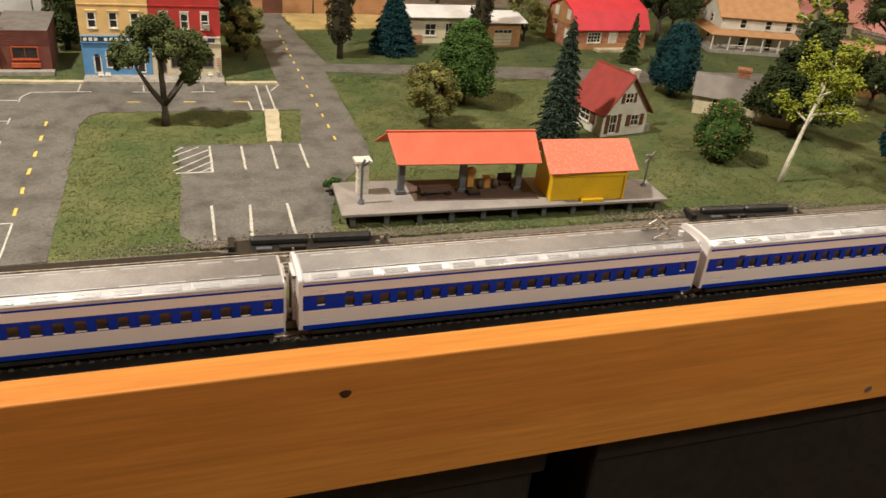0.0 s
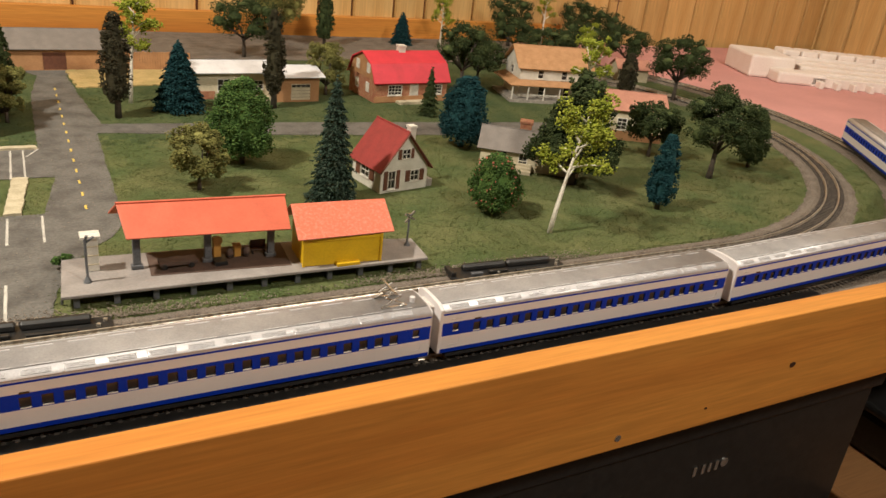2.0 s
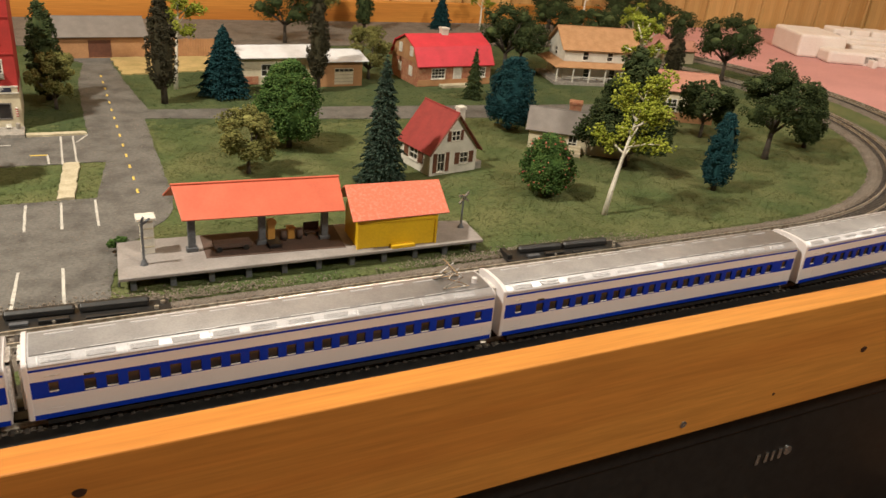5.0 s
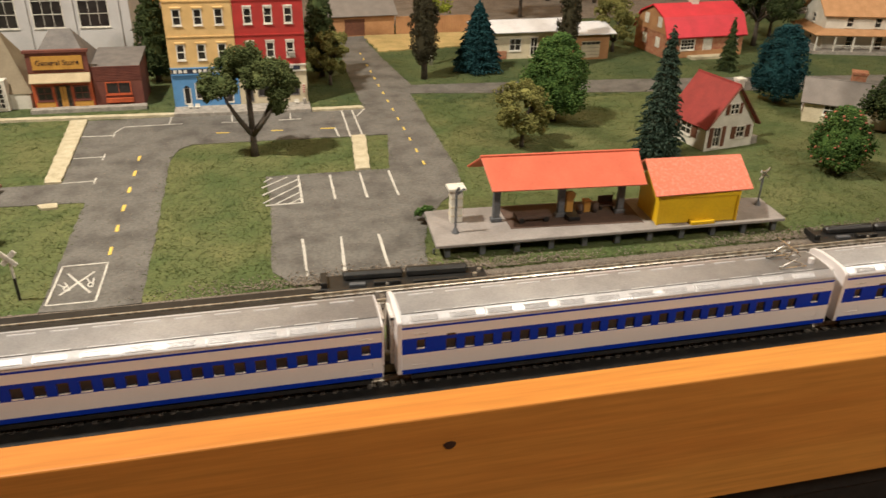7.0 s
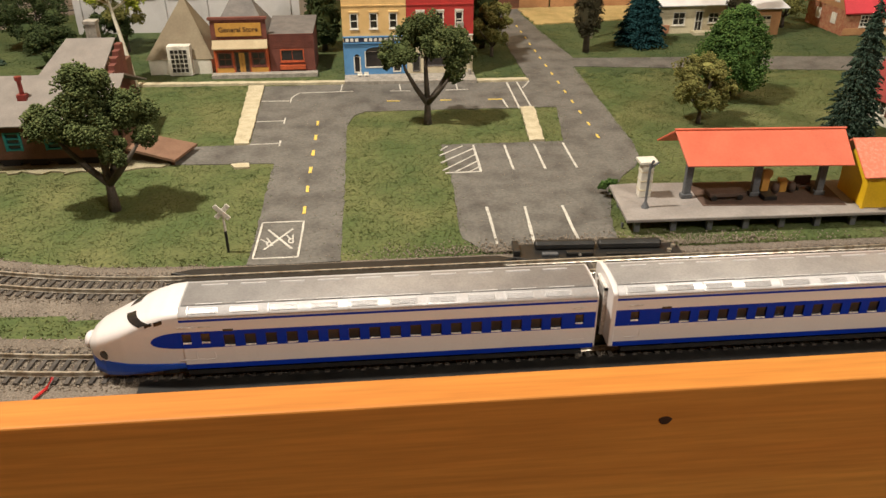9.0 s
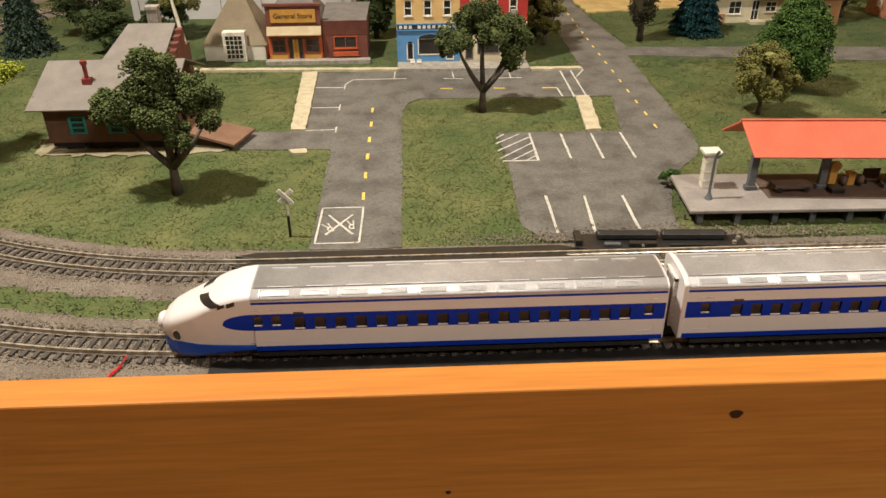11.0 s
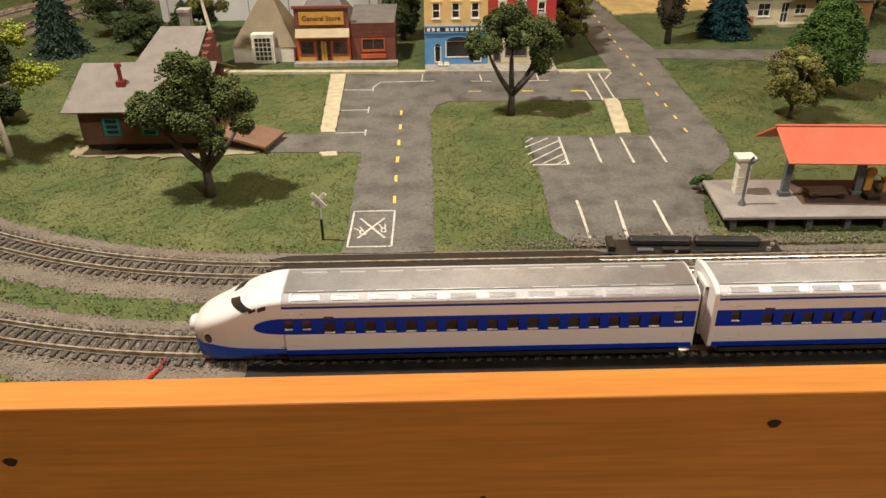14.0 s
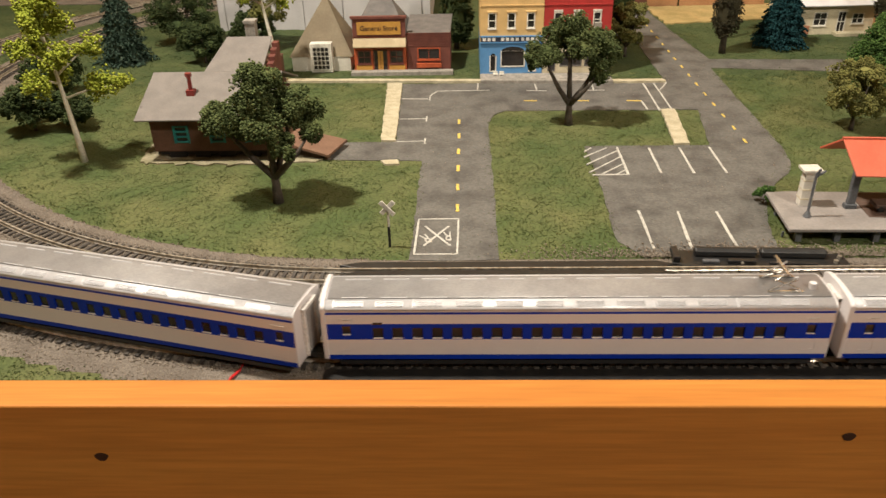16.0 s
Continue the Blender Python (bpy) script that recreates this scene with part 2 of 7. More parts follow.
BROWN_WALL = mat("brown_clapboard", (0.13, 0.062, 0.038), 0.75, 0, (0.10, 0.046, 0.028), 90, 800, 0.3, 0.15)
TAN_WALL = mat("tan_wall", (0.42, 0.22, 0.10), 0.8, 0, (0.34, 0.17, 0.075), 60, 700, 0.3, 0.12)
TAN_ROOF = mat("tan_shingles", (0.46, 0.25, 0.12), 0.8, 0, (0.38, 0.20, 0.09), 90, 800, 0.4, 0.12)
GREY_ROOF = mat("grey_shingles", (0.20, 0.177, 0.160), 0.8, 0, (0.165, 0.146, 0.132), 70, 800, 0.3, 0.1)
DARK_ROOF = mat("charcoal_shingles", (0.11, 0.10, 0.095), 0.8, 0, (0.15, 0.135, 0.125), 90, 800, 0.4, 0.15)
WHITE_ROOF = mat("white_roof", (0.66, 0.66, 0.68), 0.6, 0, (0.58, 0.58, 0.60), 60, 600, 0.2, 0.08)
STRAW_ROOF = mat("translucent_tan_roof", (0.15, 0.115, 0.07), 0.75, 0, (0.20, 0.16, 0.10), 24, 400, 0.1, 0.1)
SAND = mat("sand_patch", (0.46, 0.33, 0.14), 0.9, 0, (0.34, 0.26, 0.10), 40, 700, 0.5, 0.2)
TEAL = mat("teal_trim", (0.02, 0.22, 0.22), 0.6)
WHITE_TRIM = mat("white_trim", (0.74, 0.70, 0.62), 0.6)
SHUTTER = mat("brown_shutter", (0.14, 0.05, 0.025), 0.7)
PINK_TILE = mat("salmon_roof", (0.46, 0.215, 0.15), 0.75, 0, (0.40, 0.18, 0.125), 90, 700, 0.3, 0.1)
RAMP_BROWN = mat("ramp_brown", (0.19, 0.105, 0.066), 0.75, 0, (0.15, 0.08, 0.05), 90, 800, 0.3, 0.15)
RED_PIPE = mat("dark_red_plastic", (0.22, 0.03, 0.025), 0.5)
CEILING = mat("ceiling_paint", (0.70, 0.64, 0.55), 0.9)
ROOM_FLOOR = mat("brown_floor", (0.10, 0.06, 0.04), 0.7)
RED_WIRE = mat("red_wire", (0.55, 0.02, 0.02), 0.4)
INK = mat("dark_lettering", (0.04, 0.02, 0.015), 0.7)
PALE_INK = mat("pale_lettering", (0.75, 0.72, 0.66), 0.6)
SIGN_NAVY = mat("navy_signboard", (0.03, 0.035, 0.06), 0.6)

# ---------------------------------------------------------------- mesh helpers


class M:
    """Collects simple solids into one mesh."""

    def __init__(self):
        self.v, self.f = [], []

    def add(self, verts, faces):
        b = len(self.v)
        self.v += [tuple(p) for p in verts]
        self.f += [tuple(i + b for i in f) for f in faces]
        return self

    def box(self, x0, y0, z0, x1, y1, z1):
        return self.add([(x0, y0, z0), (x1, y0, z0), (x1, y1, z0), (x0, y1, z0), (x0, y0, z1), (x1, y0, z1), (x1, y1, z1), (x0, y1, z1)],
                        [(3, 2, 1, 0), (4, 5, 6, 7), (0, 1, 5, 4), (1, 2, 6, 5), (2, 3, 7, 6), (3, 0, 4, 7)])

    def prism(self, pts, z0, z1):
        n = len(pts)
        return self.add([(x, y, z0) for x, y in pts] + [(x, y, z1) for x, y in pts],
                        [tuple(range(n - 1, -1, -1)), tuple(range(n, 2 * n))] + [(i, (i + 1) % n, n + (i + 1) % n, n + i) for i in range(n)])

    def extrude_x(self, pts, x0, x1):
        """A closed outline in y, z drawn out along x."""
        n = len(pts)
        return self.add([(x0, y, z) for y, z in pts] + [(x1, y, z) for y, z in pts],
                        [tuple(range(n)), tuple(range(2 * n - 1, n - 1, -1))] + [((i + 1) % n, i, n + i, n + (i + 1) % n) for i in range(n)])

    def tube(self, path, radii, sides=6):
        rings = []
        for i, p in enumerate(path):
            p = Vector(p)
            d = (Vector(path[min(i + 1, len(path) - 1)]) - Vector(path[max(i - 1, 0)])).normalized()
            a = d.cross(Vector((0.31, 0.9, 0.2))).normalized()
            c = d.cross(a)
            r = radii[i] if hasattr(radii, "__len__") else radii
            rings.append([p + r * (math.cos(k * math.tau / sides) * a + math.sin(k * math.tau / sides) * c) for k in range(sides)])
        vs = [q for ring in rings for q in ring]
        fs = [(i * sides + k, i * sides + (k + 1) % sides, (i + 1) * sides + (k + 1) % sides, (i + 1) * sides + k) for i in range(len(path) - 1) for k in range(sides)]
        fs += [tuple(range(sides - 1, -1, -1)), tuple((len(path) - 1) * sides + k for k in range(sides))]
        return self.add(vs, fs)

    def sheet(self, verts):
        """One slab between an outline and the same outline moved down its normal by a little."""
        p = [Vector(v) for v in verts]
        nrm = (p[1] - p[0]).cross(p[2] - p[0]).normalized() * 0.0016
        n = len(p)
        return self.add(p + [q - nrm for q in p], [tuple(range(n)), tuple(range(2 * n - 1, n - 1, -1))] + [((i + 1) % n, i, n + i, n + (i + 1) % n) for i in range(n)])

    def wall(self, x0, x1, z0, z1, y0, y1, holes=()):
        """A wall in the x-z plane, y0 to y1 thick, with rectangular openings (x0, x1, z0, z1) through it."""
        xs = sorted({x0, x1, *[h[0] for h in holes], *[h[1] for h in holes]})
        zs = sorted({z0, z1, *[h[2] for h in holes], *[h[3] for h in holes]})
        inside = lambda x, z: any(h[0] < x < h[1] and h[2] < z < h[3] for h in holes)
        solid = [[not inside((a + b) / 2, (c + d) / 2) for c, d in zip(zs, zs[1:])] for a, b in zip(xs, xs[1:])]
        idx = {}

        def v(i, k, y):
            key = (i, k, y)
            if key not in idx:
                idx[key] = len(self.v)
                self.v.append((xs[i], y, zs[k]))
            return idx[key]
        ni, nk = len(xs) - 1, len(zs) - 1
        s = lambda i, k: 0 <= i < ni and 0 <= k < nk and solid[i][k]
        for i in range(ni):
            for k in range(nk):
                if not s(i, k):
                    continue
                self.f.append((v(i, k, y0), v(i + 1, k, y0), v(i + 1, k + 1, y0), v(i, k + 1, y0)))
                self.f.append((v(i, k + 1, y1), v(i + 1, k + 1, y1), v(i + 1, k, y1), v(i, k, y1)))
                if not s(i - 1, k):
                    self.f.append((v(i, k, y1), v(i, k, y0), v(i, k + 1, y0), v(i, k + 1, y1)))
                if not s(i + 1, k):
                    self.f.append((v(i + 1, k, y0), v(i + 1, k, y1), v(i + 1, k + 1, y1), v(i + 1, k + 1, y0)))
                if not s(i, k - 1):
                    self.f.append((v(i, k, y1), v(i + 1, k, y1), v(i + 1, k, y0), v(i, k, y0)))
                if not s(i, k + 1):
                    self.f.append((v(i, k + 1, y0), v(i + 1, k + 1, y0), v(i + 1, k + 1, y1), v(i, k + 1, y1)))
        return self

    def turned(self, m):
        self.v = [tuple(m @ Vector(p)) for p in self.v]
        return self


def mesh_data(name, m, material, smooth=False):
    me = bpy.data.meshes.new(name)
    me.from_pydata(m.v, [], m.f)
    me.materials.append(material)
    if smooth:
        me.polygons.foreach_set("use_smooth", [True] * len(me.polygons))
    me.update()
    return me


def part(name, m, material, parent=None, label="", smooth=False, bevel=0.0, at=None):
    ob = new(name, mesh_data(name, m, material, smooth))
    if parent is not None:
        ob.parent = parent
    if at is not None:
        ob.matrix_basis = at
    if label:
        tagged(ob, label)
    if bevel:
        mod = ob.modifiers.new("worn_edges", "BEVEL")
        mod.width, mod.segments, mod.limit_method = bevel, 2, "ANGLE"
    return ob


def thing(name, label, category, at=None, group=""):
    ob = new(name)
    ob.empty_display_size = 0.02
    if at is not None:
        ob.matrix_basis = at
    return tagged(ob, label, category, group)


def setting(name, m, material, label="", bevel=0.0, smooth=False):
    return tagged(part(name, m, material, None, label, smooth, bevel), kind="structure")


def writing(words, size, at, material, parent, name="lettering", depth=0.0002, wide=1.0):
    c = bpy.data.curves.new(name, "FONT")
    c.body, c.size, c.extrude, c.align_x, c.align_y = words, size, depth, "CENTER", "CENTER"
    c.space_character = 1.0
    c.materials.append(material)
    ob = new(name, c)
    ob.parent, ob.matrix_basis = parent, at @ Matrix.Diagonal((wide, 1, 1, 1))
    return ob


def bits(name, places, size, material, rng, parent=None, stretch=None, flat=1.0, label=""):
    """Very many small four-sided grains at the given places, joined into one mesh."""
    n = len(places)
    base = np.array([(1, 1, 1), (1, -1, -1), (-1, 1, -1), (-1, -1, 1)]) * 0.58
    q = rng.normal(size=(n, 4))
    q /= np.linalg.norm(q, axis=1)[:, None]
    w, x, y, z = q.T
    R = np.stack([1 - 2 * (y * y + z * z), 2 * (x * y - z * w), 2 * (x * z + y * w), 2 * (x * y + z * w), 1 - 2 * (x * x + z * z), 2 * (y * z - x * w),
                  2 * (x * z - y * w), 2 * (y * z + x * w), 1 - 2 * (x * x + y * y)], 1).reshape(n, 3, 3)
    s = size * rng.uniform(0.6, 1.35, n)
    v = np.einsum("nij,kj->nki", R, base) * s[:, None, None]
    if stretch is not None:
        v += stretch[:, None, :] * np.array([-1, -0.3, 0.3, 1])[None, :, None]
    v[:, :, 2] *= flat
    v += places[:, None, :]
    f = (np.arange(n) * 4)[:, None, None] + np.array([(0, 1, 2), (0, 3, 1), (0, 2, 3), (1, 3, 2)])[None]
    me = bpy.data.meshes.new(name)
    me.vertices.add(n * 4)
    me.vertices.foreach_set("co", v.reshape(-1))
    me.loops.add(n * 12)
    me.loops.foreach_set("vertex_index", f.reshape(-1).astype(np.int32))
    me.polygons.add(n * 4)
    me.polygons.foreach_set("loop_start", (np.arange(n * 4) * 3).astype(np.int32))
    me.materials.append(material)
    me.update(calc_edges=True)
    ob = new(name, me)
    ob.parent = parent
    if label:
        tagged(ob, label)
    return ob


# ---------------------------------------------------------------- the plan
TRAIN_Y, INNER_Y = 0.4328, 0.523
OUT_R, IN_R, OUT_L, IN_L = (0.80, 1.0928, 0.66), (0.787, 1.058, 0.535), (-0.20, 1.0828, 0.65), (-0.20, 1.073, 0.55)


def on_track(s, y0, right, left):
    """Point and heading (radians) at arc length s along a loop; s is x on the near straight."""
    if s > right[0]:
        a = (s - right[0]) / right[2]
        if a > math.pi:
            return right[0] - (a - math.pi) * right[2], right[1] + right[2], math.pi
        return right[0] + right[2] * math.sin(a), right[1] - right[2] * math.cos(a), a
    if s < left[0]:
        a = (left[0] - s) / left[2]
        if a > math.pi:
            return left[0] + (a - math.pi) * left[2], left[1] + left[2], -math.pi
        return left[0] - left[2] * math.sin(a), left[1] - left[2] * math.cos(a), -a
    return s, y0, 0.0


BOARD_Y0, BOARD_Y1, BOARD_TOP, BOARD_LOW = 0.367, 0.390, 0.0155, -0.085
WALL_Y, WALL_L, WALL_R, FLOOR_Z, CEIL_Z = 1.80, -1.75, 2.55, -0.95, 1.56

# roads: outlines on the ground
ROADS = [
    [(-0.169, 0.552), (-0.100, 0.552), (-0.101, 0.850), (-0.094, 0.875), (-0.080, 0.888), (0.135, 0.885), (0.119, 0.779), (-0.006, 0.779), (-0.004, 0.700), (-0.007, 0.580), (0.010, 0.556),
     (0.112, 0.556), (0.120, 0.610), (0.132, 0.650), (0.152, 0.686), (0.172, 0.708), (0.184, 0.735), (0.188, 0.765), (0.190, 0.936), (0.193, 1.045), (0.475, 1.004), (0.72, 0.975), (0.98, 0.95), (0.985, 1.02), (0.72, 1.045), (0.50, 1.066), (0.202, 1.085),
     (0.188, 1.230), (0.178, 1.366), (0.26, 1.50), (0.05, 1.50), (0.137, 1.366), (0.123, 1.236), (0.122, 0.992), (-0.205, 0.992), (-0.198, 0.796), (-0.30, 0.797), (-0.30, 0.752), (-0.169, 0.746)],
]


def uneven(pts, step, jitter):
    """The same outline with short, slightly wandering edges."""
    rd = random.Random(8)
    out = []
    for (xa, ya), (xb, yb) in zip(pts, pts[1:] + pts[:1]):
        n = max(1, int(math.hypot(xb - xa, yb - ya) / step))
        out += [(xa + (xb - xa) * i / n + rd.uniform(-jitter, jitter), ya + (yb - ya) * i / n + rd.uniform(-jitter, jitter)) for i in range(n)]
    return out


ROADS = [uneven(ROADS[0], 0.010, 0.0009)]


def in_poly(x, y, poly):
    hit = np.zeros(x.shape, bool)
    for (x0, y0), (x1, y1) in zip(poly, poly[1:] + poly[:1]):
        if y0 != y1:
            hit ^= ((y0 > y) != (y1 > y)) & (x < (x1 - x0) * (y - y0) / (y1 - y0) + x0)
    return hit


def loop_gap(x, y, y0, right, left):
    """Distance from the centre line of a loop."""
    d = np.where(x > right[0], np.abs(np.hypot(x - right[0], y - right[1]) - right[2]), np.where(x < left[0], np.abs(np.hypot(x - left[0], y - left[1]) - left[2]), np.minimum(np.abs(y - y0), np.abs(y - (right[1] + right[2])))))
    return d


def on_layout(x, y):
    """Where the scenery sheet lies (the pink foam takes over beyond it)."""
    edge = 0.692 + 0.10 * np.clip((0.80 - y) / 0.15, 0, 1)
    return np.where(x > OUT_R[0], np.hypot(x - OUT_R[0], y - OUT_R[1]) < edge, True) & (y > BOARD_Y1) & (y < 1.775)


rng = np.random.default_rng(4)

# ---------------------------------------------------------------- room
m = M()
m.box(WALL_L, WALL_Y + 0.012, FLOOR_Z, WALL_R, WALL_Y + 0.1, CEIL_Z)
wall_north = setting("wall_north", m, SHUTTER, "dark backing of a knotty pine panelled wall")
setting("wall_east", M().box(WALL_R + 0.012, -2.3, FLOOR_Z, WALL_R + 0.1, WALL_Y + 0.1, CEIL_Z), SHUTTER, "panelled side wall of the room")
wall_east = bpy.data.objects["wall_east"]
setting("wall_west", M().box(WALL_L - 0.1, -2.3, FLOOR_Z, WALL_L, WALL_Y + 0.1, CEIL_Z), PANEL, "warm wooden side wall of the room")
setting("wall_south", M().box(WALL_L, -2.4, FLOOR_Z, WALL_R + 0.1, -2.3, CEIL_Z), PANEL, "warm wooden wall behind the walkway")
setting("floor", M().box(WALL_L, -2.3, FLOOR_Z - 0.1, WALL_R + 0.1, WALL_Y + 0.1, FLOOR_Z), ROOM_FLOOR, "dark brown room floor")
setting("ceiling", M().box(WALL_L, -2.3, CEIL_Z, WALL_R + 0.1, WALL_Y + 0.1, CEIL_Z + 0.1), CEILING, "plain cream ceiling")


def panel_planks():
    """Vertical pine planks with dark grooves between them."""
    kinds = {}
    for w in (0.085, 0.11, 0.14):
        pts = [(0.002, 0), (0.006, -0.012), (w - 0.006, -0.012), (w - 0.002, 0)]
        kinds[w] = mesh_data("plank", M().prism(pts, FLOOR_Z + 0.9, CEIL_Z), PANEL)
    x = WALL_L
    while x < WALL_R:
        w = random.choice(sorted(kinds))
        ob = new("plank", kinds[w])
        ob.parent, ob.matrix_basis = wall_north, pose(x, WALL_Y + 0.012, 0)
        x += w
    y = WALL_Y
    while y > 0.2:
        w = random.choice(sorted(kinds))
        ob = new("plank", kinds[w])
        ob.parent, ob.matrix_basis = wall_east, pose(WALL_R + 0.012, y, 0, 0, 0, -90)
        y -= w


panel_planks()
setting("trim", M().box(WALL_L, WALL_Y - 0.020, -0.02, 1.45, WALL_Y, 0.045), PINE, "low varnished pine back board along the panelling", 0.002)

# ---------------------------------------------------------------- front board
m = M().box(-1.4, BOARD_Y0, BOARD_LOW, WALL_R, BOARD_Y1, BOARD_TOP)
fascia = thing("front_board", "long varnished pine board with dark knots edging the layout", "board")
part("board", m, PINE, fascia, bevel=0.0012)


def knot(x, z, r):
    ring = [(x + r * 1.3 * math.cos(a) * (1 + 0.15 * math.sin(3 * a)), BOARD_Y0 - 0.0004, z + r * math.sin(a)) for a in [k * math.tau / 14 for k in range(14)]]
    back = [(px_, BOARD_Y0 + 0.001, pz_) for px_, _, pz_ in ring]
    mm = M().add(ring + back, [tuple(range(14))] + [((i + 1) % 14, i, 14 + i, 14 + (i + 1) % 14) for i in range(14)])
    part("knot", mm, KNOT, fascia)


for kx, kz, kr in ((0.083, -0.006, 0.0028), (0.724, -0.041, 0.0030), (-0.335, -0.022, 0.003), (0.62, -0.066, 0.0012), (-0.075, -0.058, 0.0012)):
    knot(kx, kz, kr)
screw = M()
screw.tube([(0.521, BOARD_Y0 - 0.0008, -0.073), (0.521, BOARD_Y0 + 0.002, -0.073)], 0.0034, 12)
part("screw", screw, CHROME, fascia, "bright screw head", bevel=0.0004)

# table under the scenery
m = M().box(-1.35, BOARD_Y1, -0.05, WALL_R, WALL_Y - 0.02, -0.012)
setting("table_top", m, ROOM_FLOOR, "dark plywood layout table")
# black cabinets below the board
cab = thing("steel_cabinet", "black metal cabinet standing under the layout", "cabinet")
part("body", M().box(0.30, 0.405, FLOOR_Z, 0.955, 0.95, -0.105), STEEL_BLACK, cab, bevel=0.004)
part("top_lip", M().box(0.296, 0.398, -0.135, 0.959, 0.405, -0.103), STEEL_BLACK, cab, bevel=0.002)
badge = M()
for bx, bw in ((0.682, 0.0022), (0.694, 0.0022), (0.703, 0.0018), (0.713, 0.0022)):
    badge.box(bx - bw, 0.4035, -0.192, bx + bw, 0.4052, -0.180)
badge.tube([(0.724, 0.4035, -0.185), (0.724, 0.4052, -0.185)], 0.0055, 14)
part("badge", badge, CHROME, cab, "small silver maker's badge")
cab = thing("steel_cabinet", "black metal cabinet standing under the layout beside another", "cabinet")
part("body", M().box(-0.35, 0.43, FLOOR_Z, 0.262, 0.95, -0.135), STEEL_BLACK, cab, bevel=0.004)
part("top_lip", M().box(-0.354, 0.42, -0.16, 0.266, 0.43, -0.133), STEEL_BLACK, cab, bevel=0.002)
shelf = thing("wooden_shelf", "low brown wooden shelf beside the black cabinet", "shelf")
part("board", M().box(1.00, 0.30, -0.36, 1.55, 0.75, -0.335), wood("shelf_wood", (0.30, 0.15, 0.06), (0.22, 0.10, 0.04)), shelf, bevel=0.002)
part("side", M().box(0.985, 0.30, FLOOR_Z, 1.00, 0.75, -0.32), wood("shelf_side", (0.30, 0.15, 0.06), (0.22, 0.10, 0.04), "z"), shelf, bevel=0.002)
part("back", M().box(0.985, 0.75, FLOOR_Z, 1.60, 0.77, -0.10), IVORY_WALL, shelf)
tray = thing("black_tray", "black plastic tray lying on the wooden shelf", "tray")
part("body", M().box(1.12, 0.40, -0.335, 1.45, 0.66, -0.27), BLACK, tray, bevel=0.01)
part("lid", M().box(1.115, 0.395, -0.27, 1.455, 0.665, -0.255), STEEL_BLACK, tray, bevel=0.006)

# ---------------------------------------------------------------- ground


def ground_sheet():
    step = 0.008
    xs, ys = np.arange(-1.34, 1.72, step), np.arange(BOARD_Y1, 1.776, step)
    X, Y = np.meshgrid(xs, ys, indexing="ij")
    road = in_poly(X, Y, ROADS[0])
    Z = rng.normal(0, 0.0001, X.shape) - 0.0012
    bank = np.minimum(loop_gap(X, Y, TRAIN_Y, OUT_R, OUT_L), loop_gap(X, Y, INNER_Y, IN_R, IN_L))
    Z = np.where(bank < 0.035, -0.0035, Z)
    Z = np.where(road, -0.0016, Z)
    keep = on_layout(X, Y)
    idx = np.arange(X.size).reshape(X.shape)
    quad = np.stack([idx[:-1, :-1], idx[1:, :-1], idx[1:, 1:], idx[:-1, 1:]], -1).reshape(-1, 4)
    ok = (keep[:-1, :-1] & keep[1:, :-1] & keep[1:, 1:] & keep[:-1, 1:]).reshape(-1)
    me = bpy.data.meshes.new("ground")
    me.from_pydata(np.stack([X, Y, Z], -1).reshape(-1, 3).tolist(), [], quad[ok].tolist())
    me.materials.append(TURF)
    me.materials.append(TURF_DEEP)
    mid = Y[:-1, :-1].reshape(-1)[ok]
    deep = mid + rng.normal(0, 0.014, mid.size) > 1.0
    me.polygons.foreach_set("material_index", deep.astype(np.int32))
    me.polygons.foreach_set("use_smooth", [True] * len(me.polygons))
    tagged(new("ground", me), "green and straw coloured model turf sheet", kind="structure")


ground_sheet()
setting("foam_ground", M().box(0.9, 0.391, -0.0118, WALL_R, WALL_Y - 0.021, -0.0045), PINK, "unpainted pink insulation foam sheet")
setting("road", M().prism(ROADS[0], -0.004, -0.0009), ASPHALT, "worn grey painted model asphalt roads and parking lot")


def scatter(n, x0, x1, y0, y1):
    return rng.uniform(x0, x1, n), rng.uniform(y0, y1, n)


def turf():
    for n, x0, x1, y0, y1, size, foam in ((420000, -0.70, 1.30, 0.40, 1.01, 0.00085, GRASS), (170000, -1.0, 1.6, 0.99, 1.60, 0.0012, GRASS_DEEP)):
        px_, py_ = scatter(n, x0, x1, y0, y1)
        near = np.minimum(loop_gap(px_, py_, TRAIN_Y, OUT_R, OUT_L), loop_gap(px_, py_, INNER_Y, IN_R, IN_L))
        j = rng.normal(0, 0.0024, (2, px_.size)) * np.where(rng.uniform(0, 1, px_.size) < 0.25, 3.0, 1.0)
        ok = on_layout(px_, py_) & ~in_poly(px_ + j[0], py_ + j[1], ROADS[0]) & (near > np.where((px_ > 0.17) & (px_ < 0.85), 0.027, 0.036) + rng.normal(0, 0.003, px_.size))
        px_, py_ = px_[ok], py_[ok]
        over = in_poly(px_, py_, ROADS[0])
        pts = np.stack([px_, py_, np.where(over, -0.0009, rng.uniform(-0.00135, -0.00104, px_.size))], 1)
        tagged(bits("grass", pts, size, foam, rng, flat=0.13), "fine green model grass with straw patches", "grass", kind="stuff")


turf()

# ---------------------------------------------------------------- railway tracks


